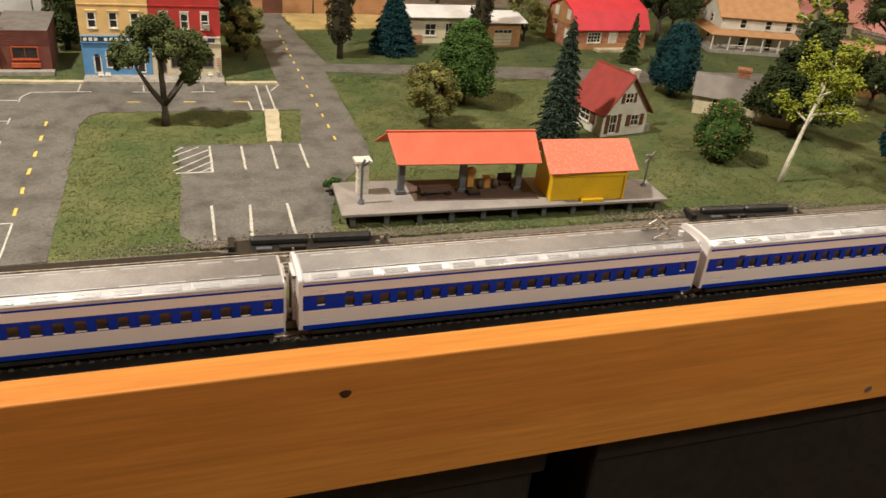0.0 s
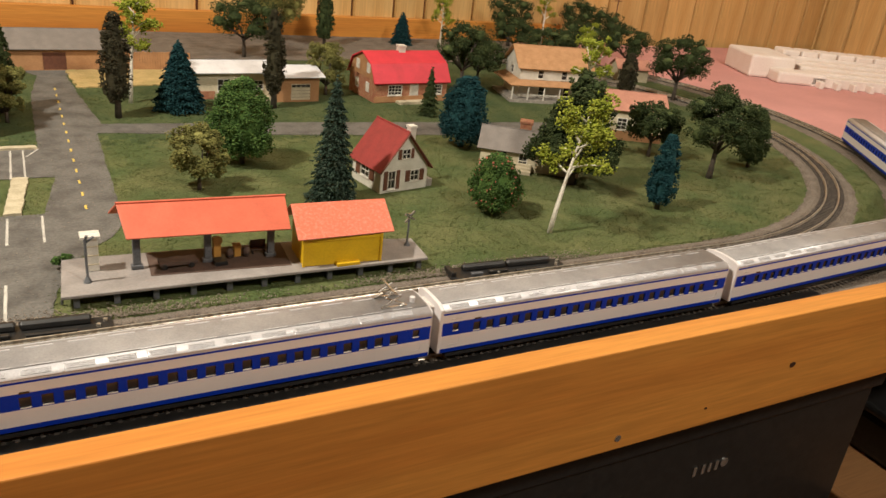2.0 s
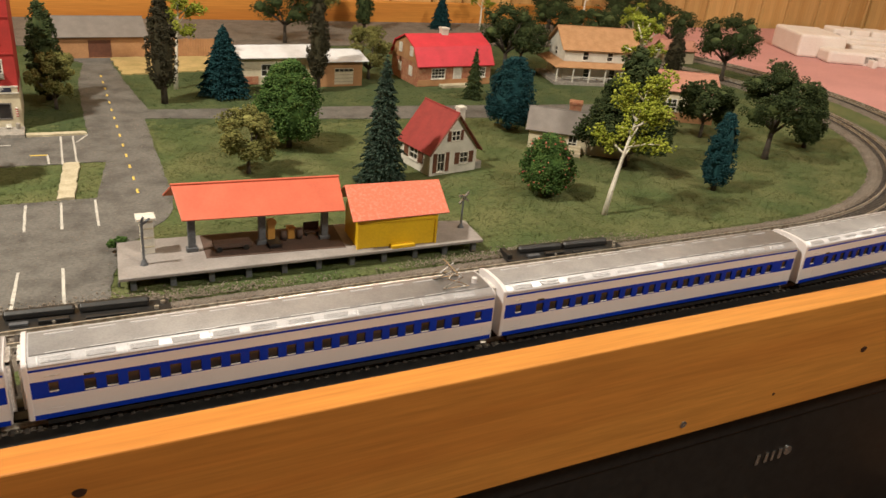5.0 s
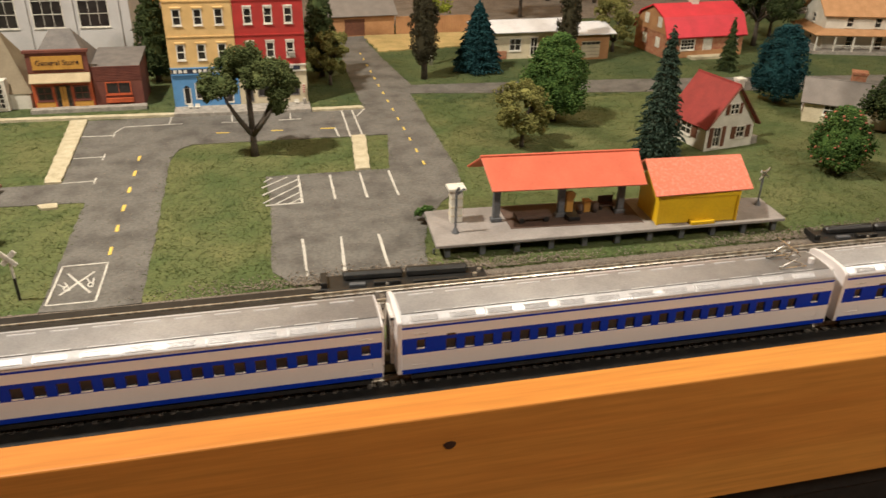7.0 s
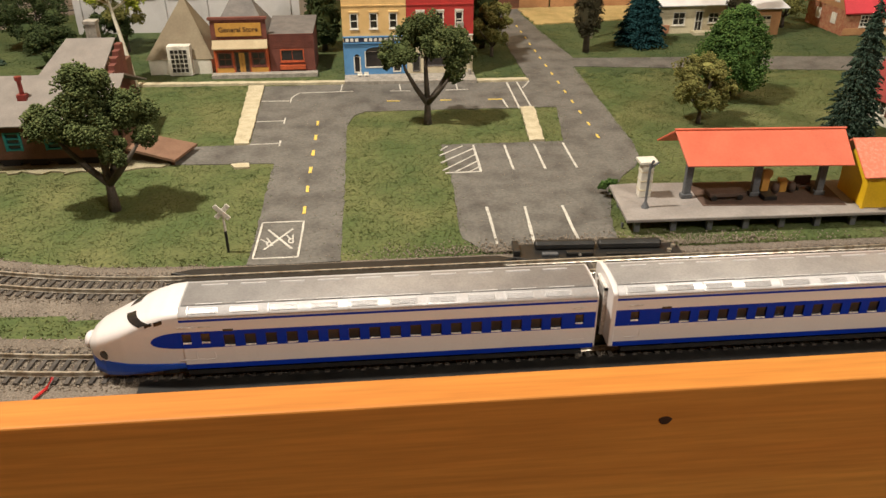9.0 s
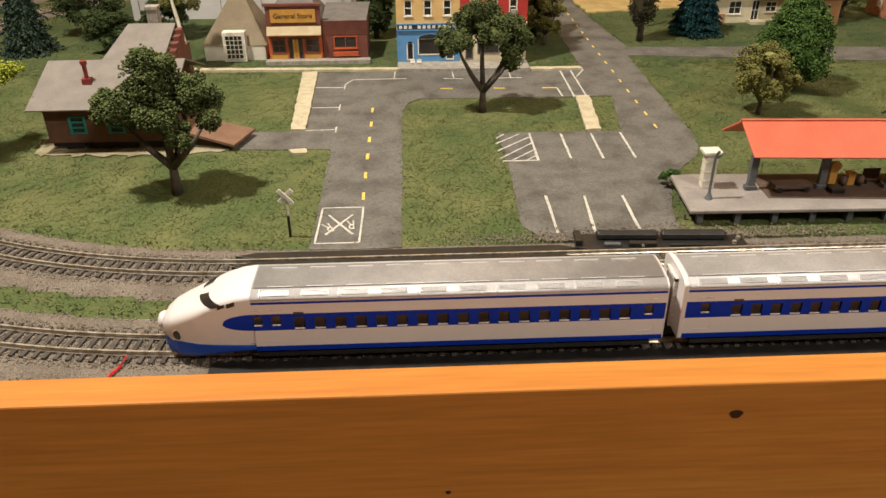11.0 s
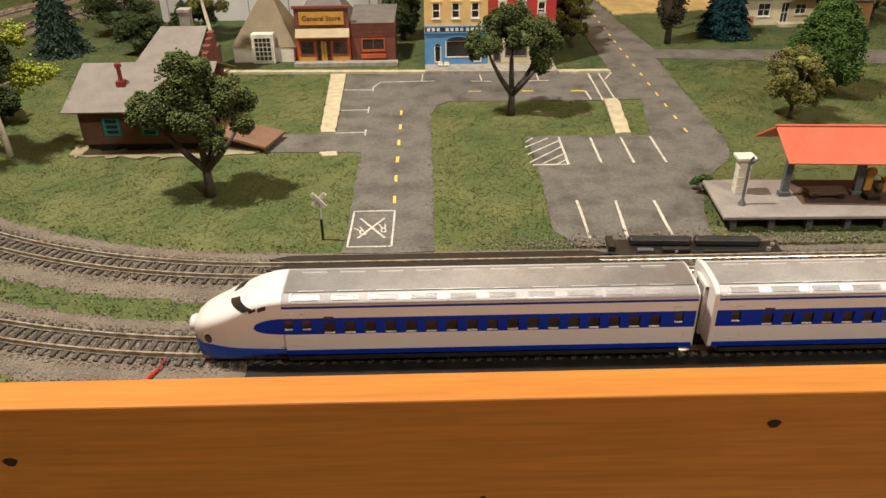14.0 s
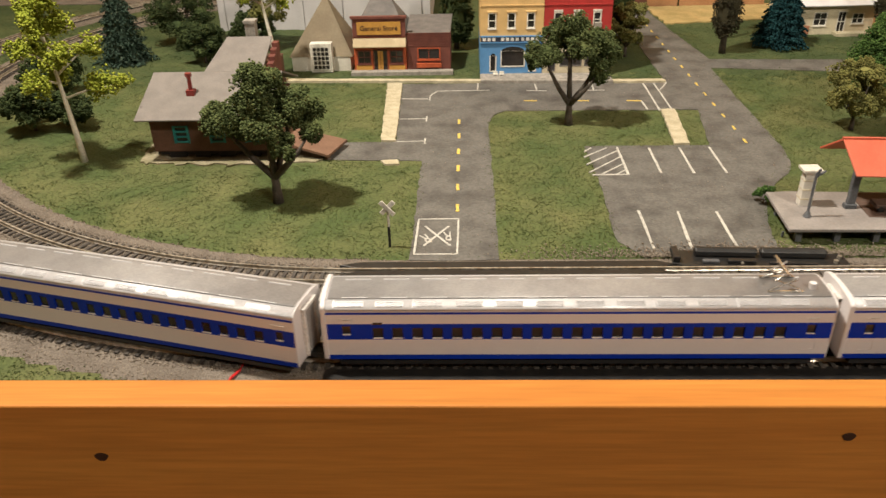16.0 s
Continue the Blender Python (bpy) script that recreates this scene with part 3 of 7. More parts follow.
def bed(name, y0, right, left, s0, s1, half, label):
    """A low ballast bank along a loop."""
    n = 160
    vs, fs = [], []
    for i in range(n + 1):
        s = s0 + (s1 - s0) * i / n
        x, y, a = on_track(s, y0, right, left)
        for off, z in ((-half, -0.004), (-half * 0.62, 0.0), (half * 0.62, 0.0), (half, -0.004)):
            vs.append((x - math.sin(a) * off, max(y + math.cos(a) * off, BOARD_Y1 + 0.0006), z))
    for i in range(n):
        for k in range(3):
            b = i * 4 + k
            fs.append((b, b + 4, b + 5, b + 1))
    return setting(name, M().add(vs, fs), BALLAST, label, smooth=True)


def loop_place(s, off, y0, right, left):
    x, y, a = on_track(s, y0, right, left)
    return x - math.sin(a) * off, y + math.cos(a) * off, a


def track(y0, right, left, s0, s1, near, label):
    """Two rails on sleepers along a loop; the sleepers of the near stretch are pieces of their own."""
    t = thing("railway_track", label, "railway track", group="model tracks")
    for side in (-0.0083, 0.0083):
        mm = M()
        n = 260
        vs, fs = [], []
        for i in range(n + 1):
            s = s0 + (s1 - s0) * i / n
            for off, z in ((-0.0012, 0.0016), (-0.0005, 0.0024), (-0.0005, 0.0036), (-0.0007, 0.0038), (-0.0007, 0.0046), (0.0007, 0.0046), (0.0007, 0.0038), (0.0005, 0.0036), (0.0005, 0.0024), (0.0012, 0.0016)):
                x, y, a = loop_place(s, side + off, y0, right, left)
                vs.append((x, y, z))
        for i in range(n):
            for k in range(9):
                b = i * 10 + k
                fs.append((b, b + 10, b + 11, b + 1))
        part("rail", mm.add(vs, fs), RAIL, t)
    tie = mesh_data("sleeper", M().prism([(-0.0013, -0.0155), (0.0013, -0.0155), (0.0013, 0.0155), (-0.0013, 0.0155)], -0.001, 0.0017), TIE)
    rest = M()
    s = s0
    count = 0
    while s < s1:
        x, y, a = on_track(s, y0, right, left)
        mtx = pose(x, y, 0, 0, 0, math.degrees(a) + random.uniform(-1.5, 1.5))
        if near[0] < s < near[1] and count < 290:
            ob = new("sleeper", tie)
            ob.parent, ob.matrix_basis = t, mtx
            count += 1
        else:
            q = M().box(-0.0013, -0.0155, -0.001, 0.0013, 0.0155, 0.0017).turned(mtx)
            rest.add(q.v, q.f)
        s += 0.0071
    tagged(part("sleepers", rest, TIE, t), kind="stuff")
    return t


OUTER = (TRAIN_Y, OUT_R, OUT_L)
INNER = (INNER_Y, IN_R, IN_L)
bed("ballast_outer", *OUTER, -2.24, 2.35, 0.038, "grey brown ballast bed of the outer track")
bed("ballast_inner", *INNER, -1.92, 2.1, 0.038, "grey brown ballast bed of the inner track")
track(*OUTER, -2.0, 2.2, (-1.1, 0.95), "curved model track with brown sleepers and nickel rails")
track(*INNER, -1.9, 2.1, (-1.1, 0.95), "inner curved model track with brown sleepers and nickel rails")


setting("ballast_yard", M().box(-1.2, 1.50, -0.006, 1.28, 1.768, 0.0004), BALLAST, "grey gravel ground along the back wall")


def gravel():
    out = []
    for (y0, right, left), n in ((OUTER, 60000), (INNER, 60000)):
        s = np.where(rng.uniform(0, 1, n) < 0.8, rng.uniform(-1.0, 1.6, n), rng.uniform(-1.9, 2.1, n))
        off = rng.normal(0, 1, n).clip(-2.2, 2.2) * np.where((s > 0.17) & (s < 0.85), 0.013, 0.019)
        for a, b in zip(s, off):
            x, y, _ = loop_place(a, b, y0, right, left)
            if y > BOARD_Y1 + 0.002:
                out.append((x, y, 0.0004 - max(0, abs(b) - 0.02) * 0.2))
    # loose stones round the point machines
    for cx, cy, n in ((0.09, 0.553, 2500), (0.51, 0.55, 2500), (0.0, 0.553, 500), (0.18, 0.553, 700), (0.42, 0.553, 700)):
        for _ in range(n):
            out.append((cx + rng.normal(0, 0.045), cy + abs(rng.normal(0, 0.008)), rng.uniform(0, 0.001)))
    tagged(bits("gravel", np.array(out), 0.00085, GRAVEL, rng), "loose grey and brown ballast stones", "gravel", kind="stuff")


gravel()

# far yard track on the bare foam
yard = thing("railway_track", "short dark curved track lying loose on pink foam", "railway track", group="model tracks")
for r in (0.36, 0.3765):
    part("rail", M().tube([(2.30 + r * math.cos(a), 0.86 + r * math.sin(a), 0.003) for a in [math.radians(110 + 6 * k) for k in range(20)]], 0.0011, 5), RAIL, yard)
mm = M()
for k in range(60):
    a = math.radians(110 + k * 1.9)
    q = M().box(-0.0155, -0.0016, -0.0045, 0.0155, 0.0016, 0.002).turned(pose(2.30 + 0.368 * math.cos(a), 0.86 + 0.368 * math.sin(a), 0, 0, 0, math.degrees(a)))
    mm.add(q.v, q.f)
tagged(part("sleepers", mm, TIE, yard), kind="stuff")

# rubber crossing panels on the inner track before the road, and the plastic strip beside the outer one
crossing = thing("level_crossing", "black rubber crossing panels between rails before the road", "level crossing")
for y0, y1 in ((0.5045, 0.5135), (0.5165, 0.5295), (0.5325, 0.5420)):
    part("panel", M().prism([(-0.205, y0), (0.015, y0), (0.028, (y0 + y1) / 2), (0.015, y1), (-0.205, y1), (-0.22, (y0 + y1) / 2)], 0.0005, 0.0040), BLACK, crossing, bevel=0.0006)
ramp = thing("rerailer", "dark grey plastic rerailing track section under the train", "rerailer")
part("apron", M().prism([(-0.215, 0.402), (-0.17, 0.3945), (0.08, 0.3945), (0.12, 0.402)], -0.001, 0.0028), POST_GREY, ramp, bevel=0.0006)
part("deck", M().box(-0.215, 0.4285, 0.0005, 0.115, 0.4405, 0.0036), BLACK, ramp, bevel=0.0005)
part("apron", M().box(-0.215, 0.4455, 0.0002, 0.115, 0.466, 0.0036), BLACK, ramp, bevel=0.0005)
# Black strips put the deep shade beside the train into colour.
strip = thing("roadbed_strip", "matt black strip painting the shade along the train", "roadbed")
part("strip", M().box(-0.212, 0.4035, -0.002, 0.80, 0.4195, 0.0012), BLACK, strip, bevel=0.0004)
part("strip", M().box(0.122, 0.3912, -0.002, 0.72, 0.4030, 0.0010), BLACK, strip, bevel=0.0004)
clip = thing("plastic_clip", "small grey plastic rail clip lying beside the track", "clip")
part("body", M().box(0.395, 0.393, 0.0, 0.47, 0.399, 0.004), PLAT_GREY, clip, bevel=0.001)
wire = thing("red_wire", "short red feeder wire soldered to the outer rail", "wire")
part("strand", M().tube([(-0.262, 0.423, 0.004), (-0.264, 0.416, 0.0015), (-0.268, 0.409, 0.001), (-0.269, 0.402, 0.0)], 0.0009, 6), RED_WIRE, wire)


def point_machine(x, y, turn):
    """Black switch motor box lying beside the inner track."""
    t = thing("switch_machine", "black plastic switch machine beside the inner track", "switch machine", pose(x, y, 0, 0, 0, turn), "switch machines")
    part("base", M().prism([(0, 0.001), (0.010, -0.002), (0.120, -0.001), (0.128, 0.004), (0.127, 0.020), (0.004, 0.021)], -0.001, 0.0030), BLACK, t, bevel=0.0006)
    part("cover", M().tube([(0.018, 0.0145, 0.0050), (0.019, 0.0145, 0.0052), (0.062, 0.0145, 0.0052), (0.063, 0.0145, 0.0050)], [0.0030, 0.0042, 0.0042, 0.0030], 8), BLACK, t, bevel=0.0004)
    part("cover", M().tube([(0.066, 0.0145, 0.0050), (0.067, 0.0145, 0.0054), (0.112, 0.0145, 0.0054), (0.113, 0.0145, 0.0050)], [0.0030, 0.0044, 0.0044, 0.0030], 8), BLACK, t, bevel=0.0004)
    part("lug", M().box(0.022, 0.0005, 0.0030, 0.034, 0.0045, 0.0055), POST_GREY, t, bevel=0.0006)
    part("lug", M().box(0.040, 0.0005, 0.0030, 0.060, 0.0050, 0.0062), BLACK, t, bevel=0.0006)
    part("lug", M().box(0.070, 0.0010, 0.0030, 0.104, 0.0040, 0.0048), BLACK, t, bevel=0.0006)
    part("slot", M().tube([(0.050, 0.0003, 0.0046), (0.050, -0.0004, 0.0046)], 0.0012, 8), STONE, t)
    part("lever", M().box(0.001, 0.002, 0.0030, 0.006, 0.019, 0.0075), BLACK, t, bevel=0.0006)
    for sx, sy in ((0.118, 0.006), (0.123, 0.013)):
        part("screw", M().tube([(sx, sy, 0.003), (sx, sy, 0.0052)], 0.0017, 8), RAIL, t, "brass screw")
    return t


point_machine(0.026, 0.5385, -3.0)
point_machine(0.444, 0.5380, -3.2)

# ---------------------------------------------------------------- the train
HALF, EAVE, TOP = 0.0185, 0.0458, 0.0505
BAND0, BAND1 = 0.0255, 0.0366


def roof_line(k):
    """Outline of the roof at k from 0 (near eave) to 1 (far eave)."""
    a = k * math.pi
    c, s = math.cos(a), math.sin(a)
    return -HALF * math.copysign(abs(c) ** 0.74, c), EAVE + (TOP - EAVE) * s ** 0.85


def shell(x0, x1, k0, k1, lift, thick=0.0008, n=14):
    """A curved strip of roof."""
    vs, fs = [], []
    for x in (x0, x1):
        for t in (lift, lift - thick):
            for i in range(n + 1):
                y, z = roof_line(k0 + (k1 - k0) * i / n)
                vs.append((x, y * (1 + t / HALF), z + t * math.sin((k0 + (k1 - k0) * i / n) * math.pi)))
    w = n + 1
    for i in range(n):
        fs.append((i + 1, i, 2 * w + i, 2 * w + i + 1))
        fs.append((w + i, w + i + 1, 3 * w + i + 1, 3 * w + i))
        fs.append((i, i + 1, w + i + 1, w + i))
        fs.append((2 * w + i + 1, 2 * w + i, 3 * w + i, 3 * w + i + 1))
    fs.append((0, w, 3 * w, 2 * w))
    fs.append((w - 1, 2 * w + w - 1, 3 * w + w - 1, w + w - 1))
    return M().add(vs, fs)


def bogie(t, x):
    b = part("bogie", M().box(x - 0.021, -0.015, 0.0065, x + 0.021, 0.015, 0.0105), BLACK, t, bevel=0.0008)
    for wx in (x - 0.0145, x + 0.0145):
        for wy in (-0.0095, 0.0075):
            part("wheel", M().tube([(wx, wy, 0.0098), (wx, wy + 0.002, 0.0098)], 0.0053, 16), RAIL, b)
        part("axle_box", M().box(wx - 0.003, -0.0165, 0.0075, wx + 0.003, -0.0145, 0.0115), BLACK, b)


def vent(t, x, w, near=True):
    """A raised louvre grille on the roof shoulder."""
    k0, k1 = (0.130, 0.262) if near else (0.765, 0.885)
    v = part("louvre_frame", shell(x, x + w, k0, k1, 0.00005, 0.0006, 4), SILVER_DULL, t)
    for i in range(5):
        k = k0 + (k1 - k0) * (0.05 + 0.20 * i)
        q = shell(x + 0.0007, x + w - 0.0007, k, k + (k1 - k0) * 0.11, 0.0004, 0.0006, 1)
        part("slat", q, SILVER, v)


def car_sides(t, x0, x1, windows, doors):
    """Painted side panels with openings, glazing and the pale lips under the windows."""
    for sgn, near in ((-1, True), (1, False)):
        ya, yb = sorted((sgn * HALF, sgn * (HALF - 0.0012)))
        holes = [(w - 0.0032, w + 0.0032, 0.0264, 0.0338) for w in windows] + [(d - 0.0026, d + 0.0026, 0.0290, 0.0352) for d in doors]
        part("lower_panel", M().wall(x0, x1, 0.0145, BAND0, ya, yb), TRAIN_WHITE, t)
        part("skirt", M().wall(x0, x1, 0.0112, 0.0145, ya, yb), TRAIN_BLUE, t, "blue skirt")
        part("window_band", M().wall(x0, x1, BAND0, BAND1, ya, yb, holes), TRAIN_BLUE, t, "dark blue window band")
        part("upper_panel", M().wall(x0, x1, BAND1, 0.0432, ya, yb), TRAIN_WHITE, t)
        part("pinstripe", M().wall(x0, x1, 0.0432, 0.0446, ya - (0.0001 if near else 0), yb + (0 if near else 0.0001)), TRAIN_BLUE, t, "thin blue line below the roof")
        part("cornice", M().wall(x0, x1, 0.0446, EAVE, ya, yb), SILVER, t)
        yp = sgn * (HALF - 0.0010)
        for h in holes:
            p = part("window", M().box(h[0] - 0.0003, min(yp, yp - sgn * 0.0006), h[2] - 0.0003, h[1] + 0.0003, max(yp, yp - sgn * 0.0006), h[3] + 0.0003), PANE, t)
            if near:
                part("lip", M().box(h[0] + 0.0003, -HALF - 0.0002, h[2] - 0.0003, h[1] - 0.0003, -HALF + 0.0004, h[2] + 0.0004), LIP, p, "pale raised lower lip")
        if near:
            for d in doors:
                part("door_frame", M().box(d - 0.005, -HALF - 0.0002, 0.0172, d + 0.0042, -HALF, 0.0178).box(d + 0.0038, -HALF - 0.0002, 0.0178, d + 0.0044, -HALF, 0.0225), TRAIN_WHITE, t)
                part("rain_strip", M().box(d - 0.004, -HALF - 0.0004, 0.0393, d + 0.004, -HALF, 0.0398), LIP, t)
            w = windows[0]
            part("number_plate", M().box(w - 0.0028, -HALF - 0.0003, 0.0362, w + 0.0028, -HALF, 0.0376), PANE, t)


def roof_parts(t, x0, x1, first, n):
    part("roof", shell(x0, x1, 0.0, 1.0, 0.0, 0.0010, 28), SILVER, t, "rounded silver roof", smooth=True)
    part("roof_walkway", shell(x0 + 0.001, x1 - 0.001, 0.31, 0.69, 0.0003, 0.0004, 12), ROOF_GREY, t, "worn grey roof top", smooth=True)
    step = (x1 - x0 - 0.014) / n
    for i in range(n):
        vx = x0 + 0.006 + first + i * step
        vent(t, vx, step * 0.70)
        if i % 2 == 0:
            part("roof_rib", shell(vx - 0.0014, vx - 0.0006, 0.08, 0.30, 0.0003, 0.0005, 6), SILVER, t)
        for k in (0.325, 0.60):
            part("worn_ridge", shell(vx + 0.003, vx + step * 0.8, k, k + 0.012, 0.0007, 0.0006, 1), SILVER, t, "silver rubbed edge")


def end_wall(t, x, out, collar):
    """Car end: a pale frame in the shape of the section with a recessed doorway."""
    pts = [(-HALF, 0.0115)] + [roof_line(k / 16) for k in range(17)] + [(HALF, 0.0115)]
    big = 1.03 if collar else 1.0
    frame_pts = [(y * big, 0.0115 if z < 0.012 else z * (1.02 if collar else 1.0)) for y, z in pts]
    xa, xb = sorted((x, x + out * (0.0030 if collar else 0.0010)))
    e = part("end_wall", M().extrude_x(frame_pts, xa, xb), TRAIN_WHITE, t, bevel=0.0006)
    xo = x + out * (0.0031 if collar else 0.0011)
    xa, xb = sorted((xo, xo + out * 0.0008))
    part("door", M().box(xa, -0.0065, 0.014, xb, 0.0065, 0.044), PLAT_GREY, e, "recessed grey gangway door")
    xa, xb = sorted((xo, xo + out * 0.0020))
    part("door_frame", M().box(xa, -0.0085, 0.013, xb, -0.0065, 0.046).box(xa, 0.0065, 0.013, xb, 0.0085, 0.046).box(xa, -0.0085, 0.044, xb, 0.0085, 0.0462), LIP, e)


def pantograph(t, x):
    p = part("pantograph", M().box(x - 0.010, -0.009, TOP - 0.0005, x + 0.010, -0.0075, TOP + 0.0012).box(x - 0.010, 0.0075, TOP - 0.0005, x + 0.010, 0.009, TOP + 0.0012), CHROME, t, "silver folded pantograph")
    arms = M()
    for sy in (-0.007, 0.007):
        arms.tube([(x - 0.009, sy, TOP + 0.001), (x + 0.006, sy * 0.8, TOP + 0.007), (x - 0.003, sy * 0.6, TOP + 0.0135)], 0.0007, 5)
        arms.tube([(x + 0.009, sy, TOP + 0.001), (x - 0.006, sy * 0.8, TOP + 0.007), (x + 0.003, sy * 0.6, TOP + 0.0135)], 0.0007, 5)
    part("arms", arms, CHROME, p)
    part("contact_shoe", M().box(x - 0.0025, -0.011, TOP + 0.0130, x - 0.0012, 0.011, TOP + 0.0140), CHROME, p)
    part("insulator", M().tube([(x + 0.0165, -0.004, TOP - 0.001), (x + 0.0165, -0.004, TOP + 0.004)], 0.002, 10), TRAIN_WHITE, t)


CAR_LEN, LEAD_LEN, PITCH = 0.2920, 0.2915, 0.3020


def coach(pan):
    """A coach, centred on its own origin, front towards -x."""
    t = thing("train_coach", "ivory and blue model express coach with silver roof", "train coach", group="coaches of the train")
    a, b = -CAR_LEN / 2, CAR_LEN / 2
    windows = [a + 0.0300 + i * 0.01165 for i in range(21)]
    car_sides(t, a, b, windows, [a + 0.0115, b - 0.0115])
    roof_parts(t, a, b, 0.0, 12)
    part("shade_core", M().box(a + 0.002, -HALF + 0.003, 0.009, b - 0.002, HALF - 0.003, 0.0445), DARK, t)
    part("underframe", M().box(a + 0.006, -0.017, 0.0062, b - 0.006, 0.017, 0.0090), BLACK, t)
    end_wall(t, a, -1, True)
    end_wall(t, b, 1, False)
    for bx in (a + 0.05, b - 0.05):
        bogie(t, bx)
    part("coupler", M().box(b - 0.002, -0.003, 0.0085, b + 0.012, 0.003, 0.0115), BLACK, t)
    if pan:
        pantograph(t, b - 0.026 if pan > 0 else a + 0.026)
    return t


NOSE = 0.056
TABLE = {  # along the nose from the tip: roof height, half width, lower edge, shoulder height
    "u": (0.0, 0.05, 0.13, 0.25, 0.40, 0.55, 0.70, 0.85, 1.0),
    "top": (0.0250, 0.0296, 0.0332, 0.0365, 0.0402, 0.0441, 0.0475, 0.0497, 0.0505),
    "half": (0.0050, 0.0098, 0.0132, 0.0154, 0.0171, 0.0179, 0.0183, 0.0185, 0.0185),
    "low": (0.0200, 0.0178, 0.0158, 0.0147, 0.0140, 0.0142, 0.0144, 0.0145, 0.0145),
    "mid": (0.0225, 0.0240, 0.0262, 0.0290, 0.0330, 0.0375, 0.0415, 0.0445, 0.0458),
}


def nose_point(u, v, lift=0.0):
    """Surface of the nose; u from the tip to the body, v from the near lower edge over the top to the far one."""
    g = lambda k: float(np.interp(u, TABLE["u"], TABLE[k]))
    top, half, low, mid = g("top"), g("half"), g("low"), g("mid")
    sgn, q = (-1, v * 2) if v <= 0.5 else (1, (1 - v) * 2)
    if q < 0.45:
        k = q / 0.45
        y, z, ny, nz = half * (0.93 + 0.07 * math.sin(k * math.pi / 2)), low + (mid - low) * k, 1.0, 0.0
    else:
        a = (q - 0.45) / 0.55 * math.pi / 2
        y, z, ny, nz = half * max(math.cos(a), 0) ** 0.66, mid + (top - mid) * math.sin(a) ** 0.8, math.cos(a), math.sin(a)
    return Vector((u * NOSE - lift * (1 - u) * 0.6, sgn * (y + lift * ny), z + lift * nz))


def nose_patch(u0, u1, v0, v1, lift, nu=20, nv=24, outline=None):
    vs, fs = [], []
    for i in range(nu + 1):
        for j in range(nv + 1):
            u, v = u0 + (u1 - u0) * i / nu, v0 + (v1 - v0) * j / nv
            if outline:
                u, v = outline(i / nu, j / nv)
            vs.append(nose_point(u, v, lift))
    for i in range(nu):
        for j in range(nv):
            b = i * (nv + 1) + j
            fs.append((b, b + nv + 1, b + nv + 2, b + 1))
    return M().add(vs, fs)


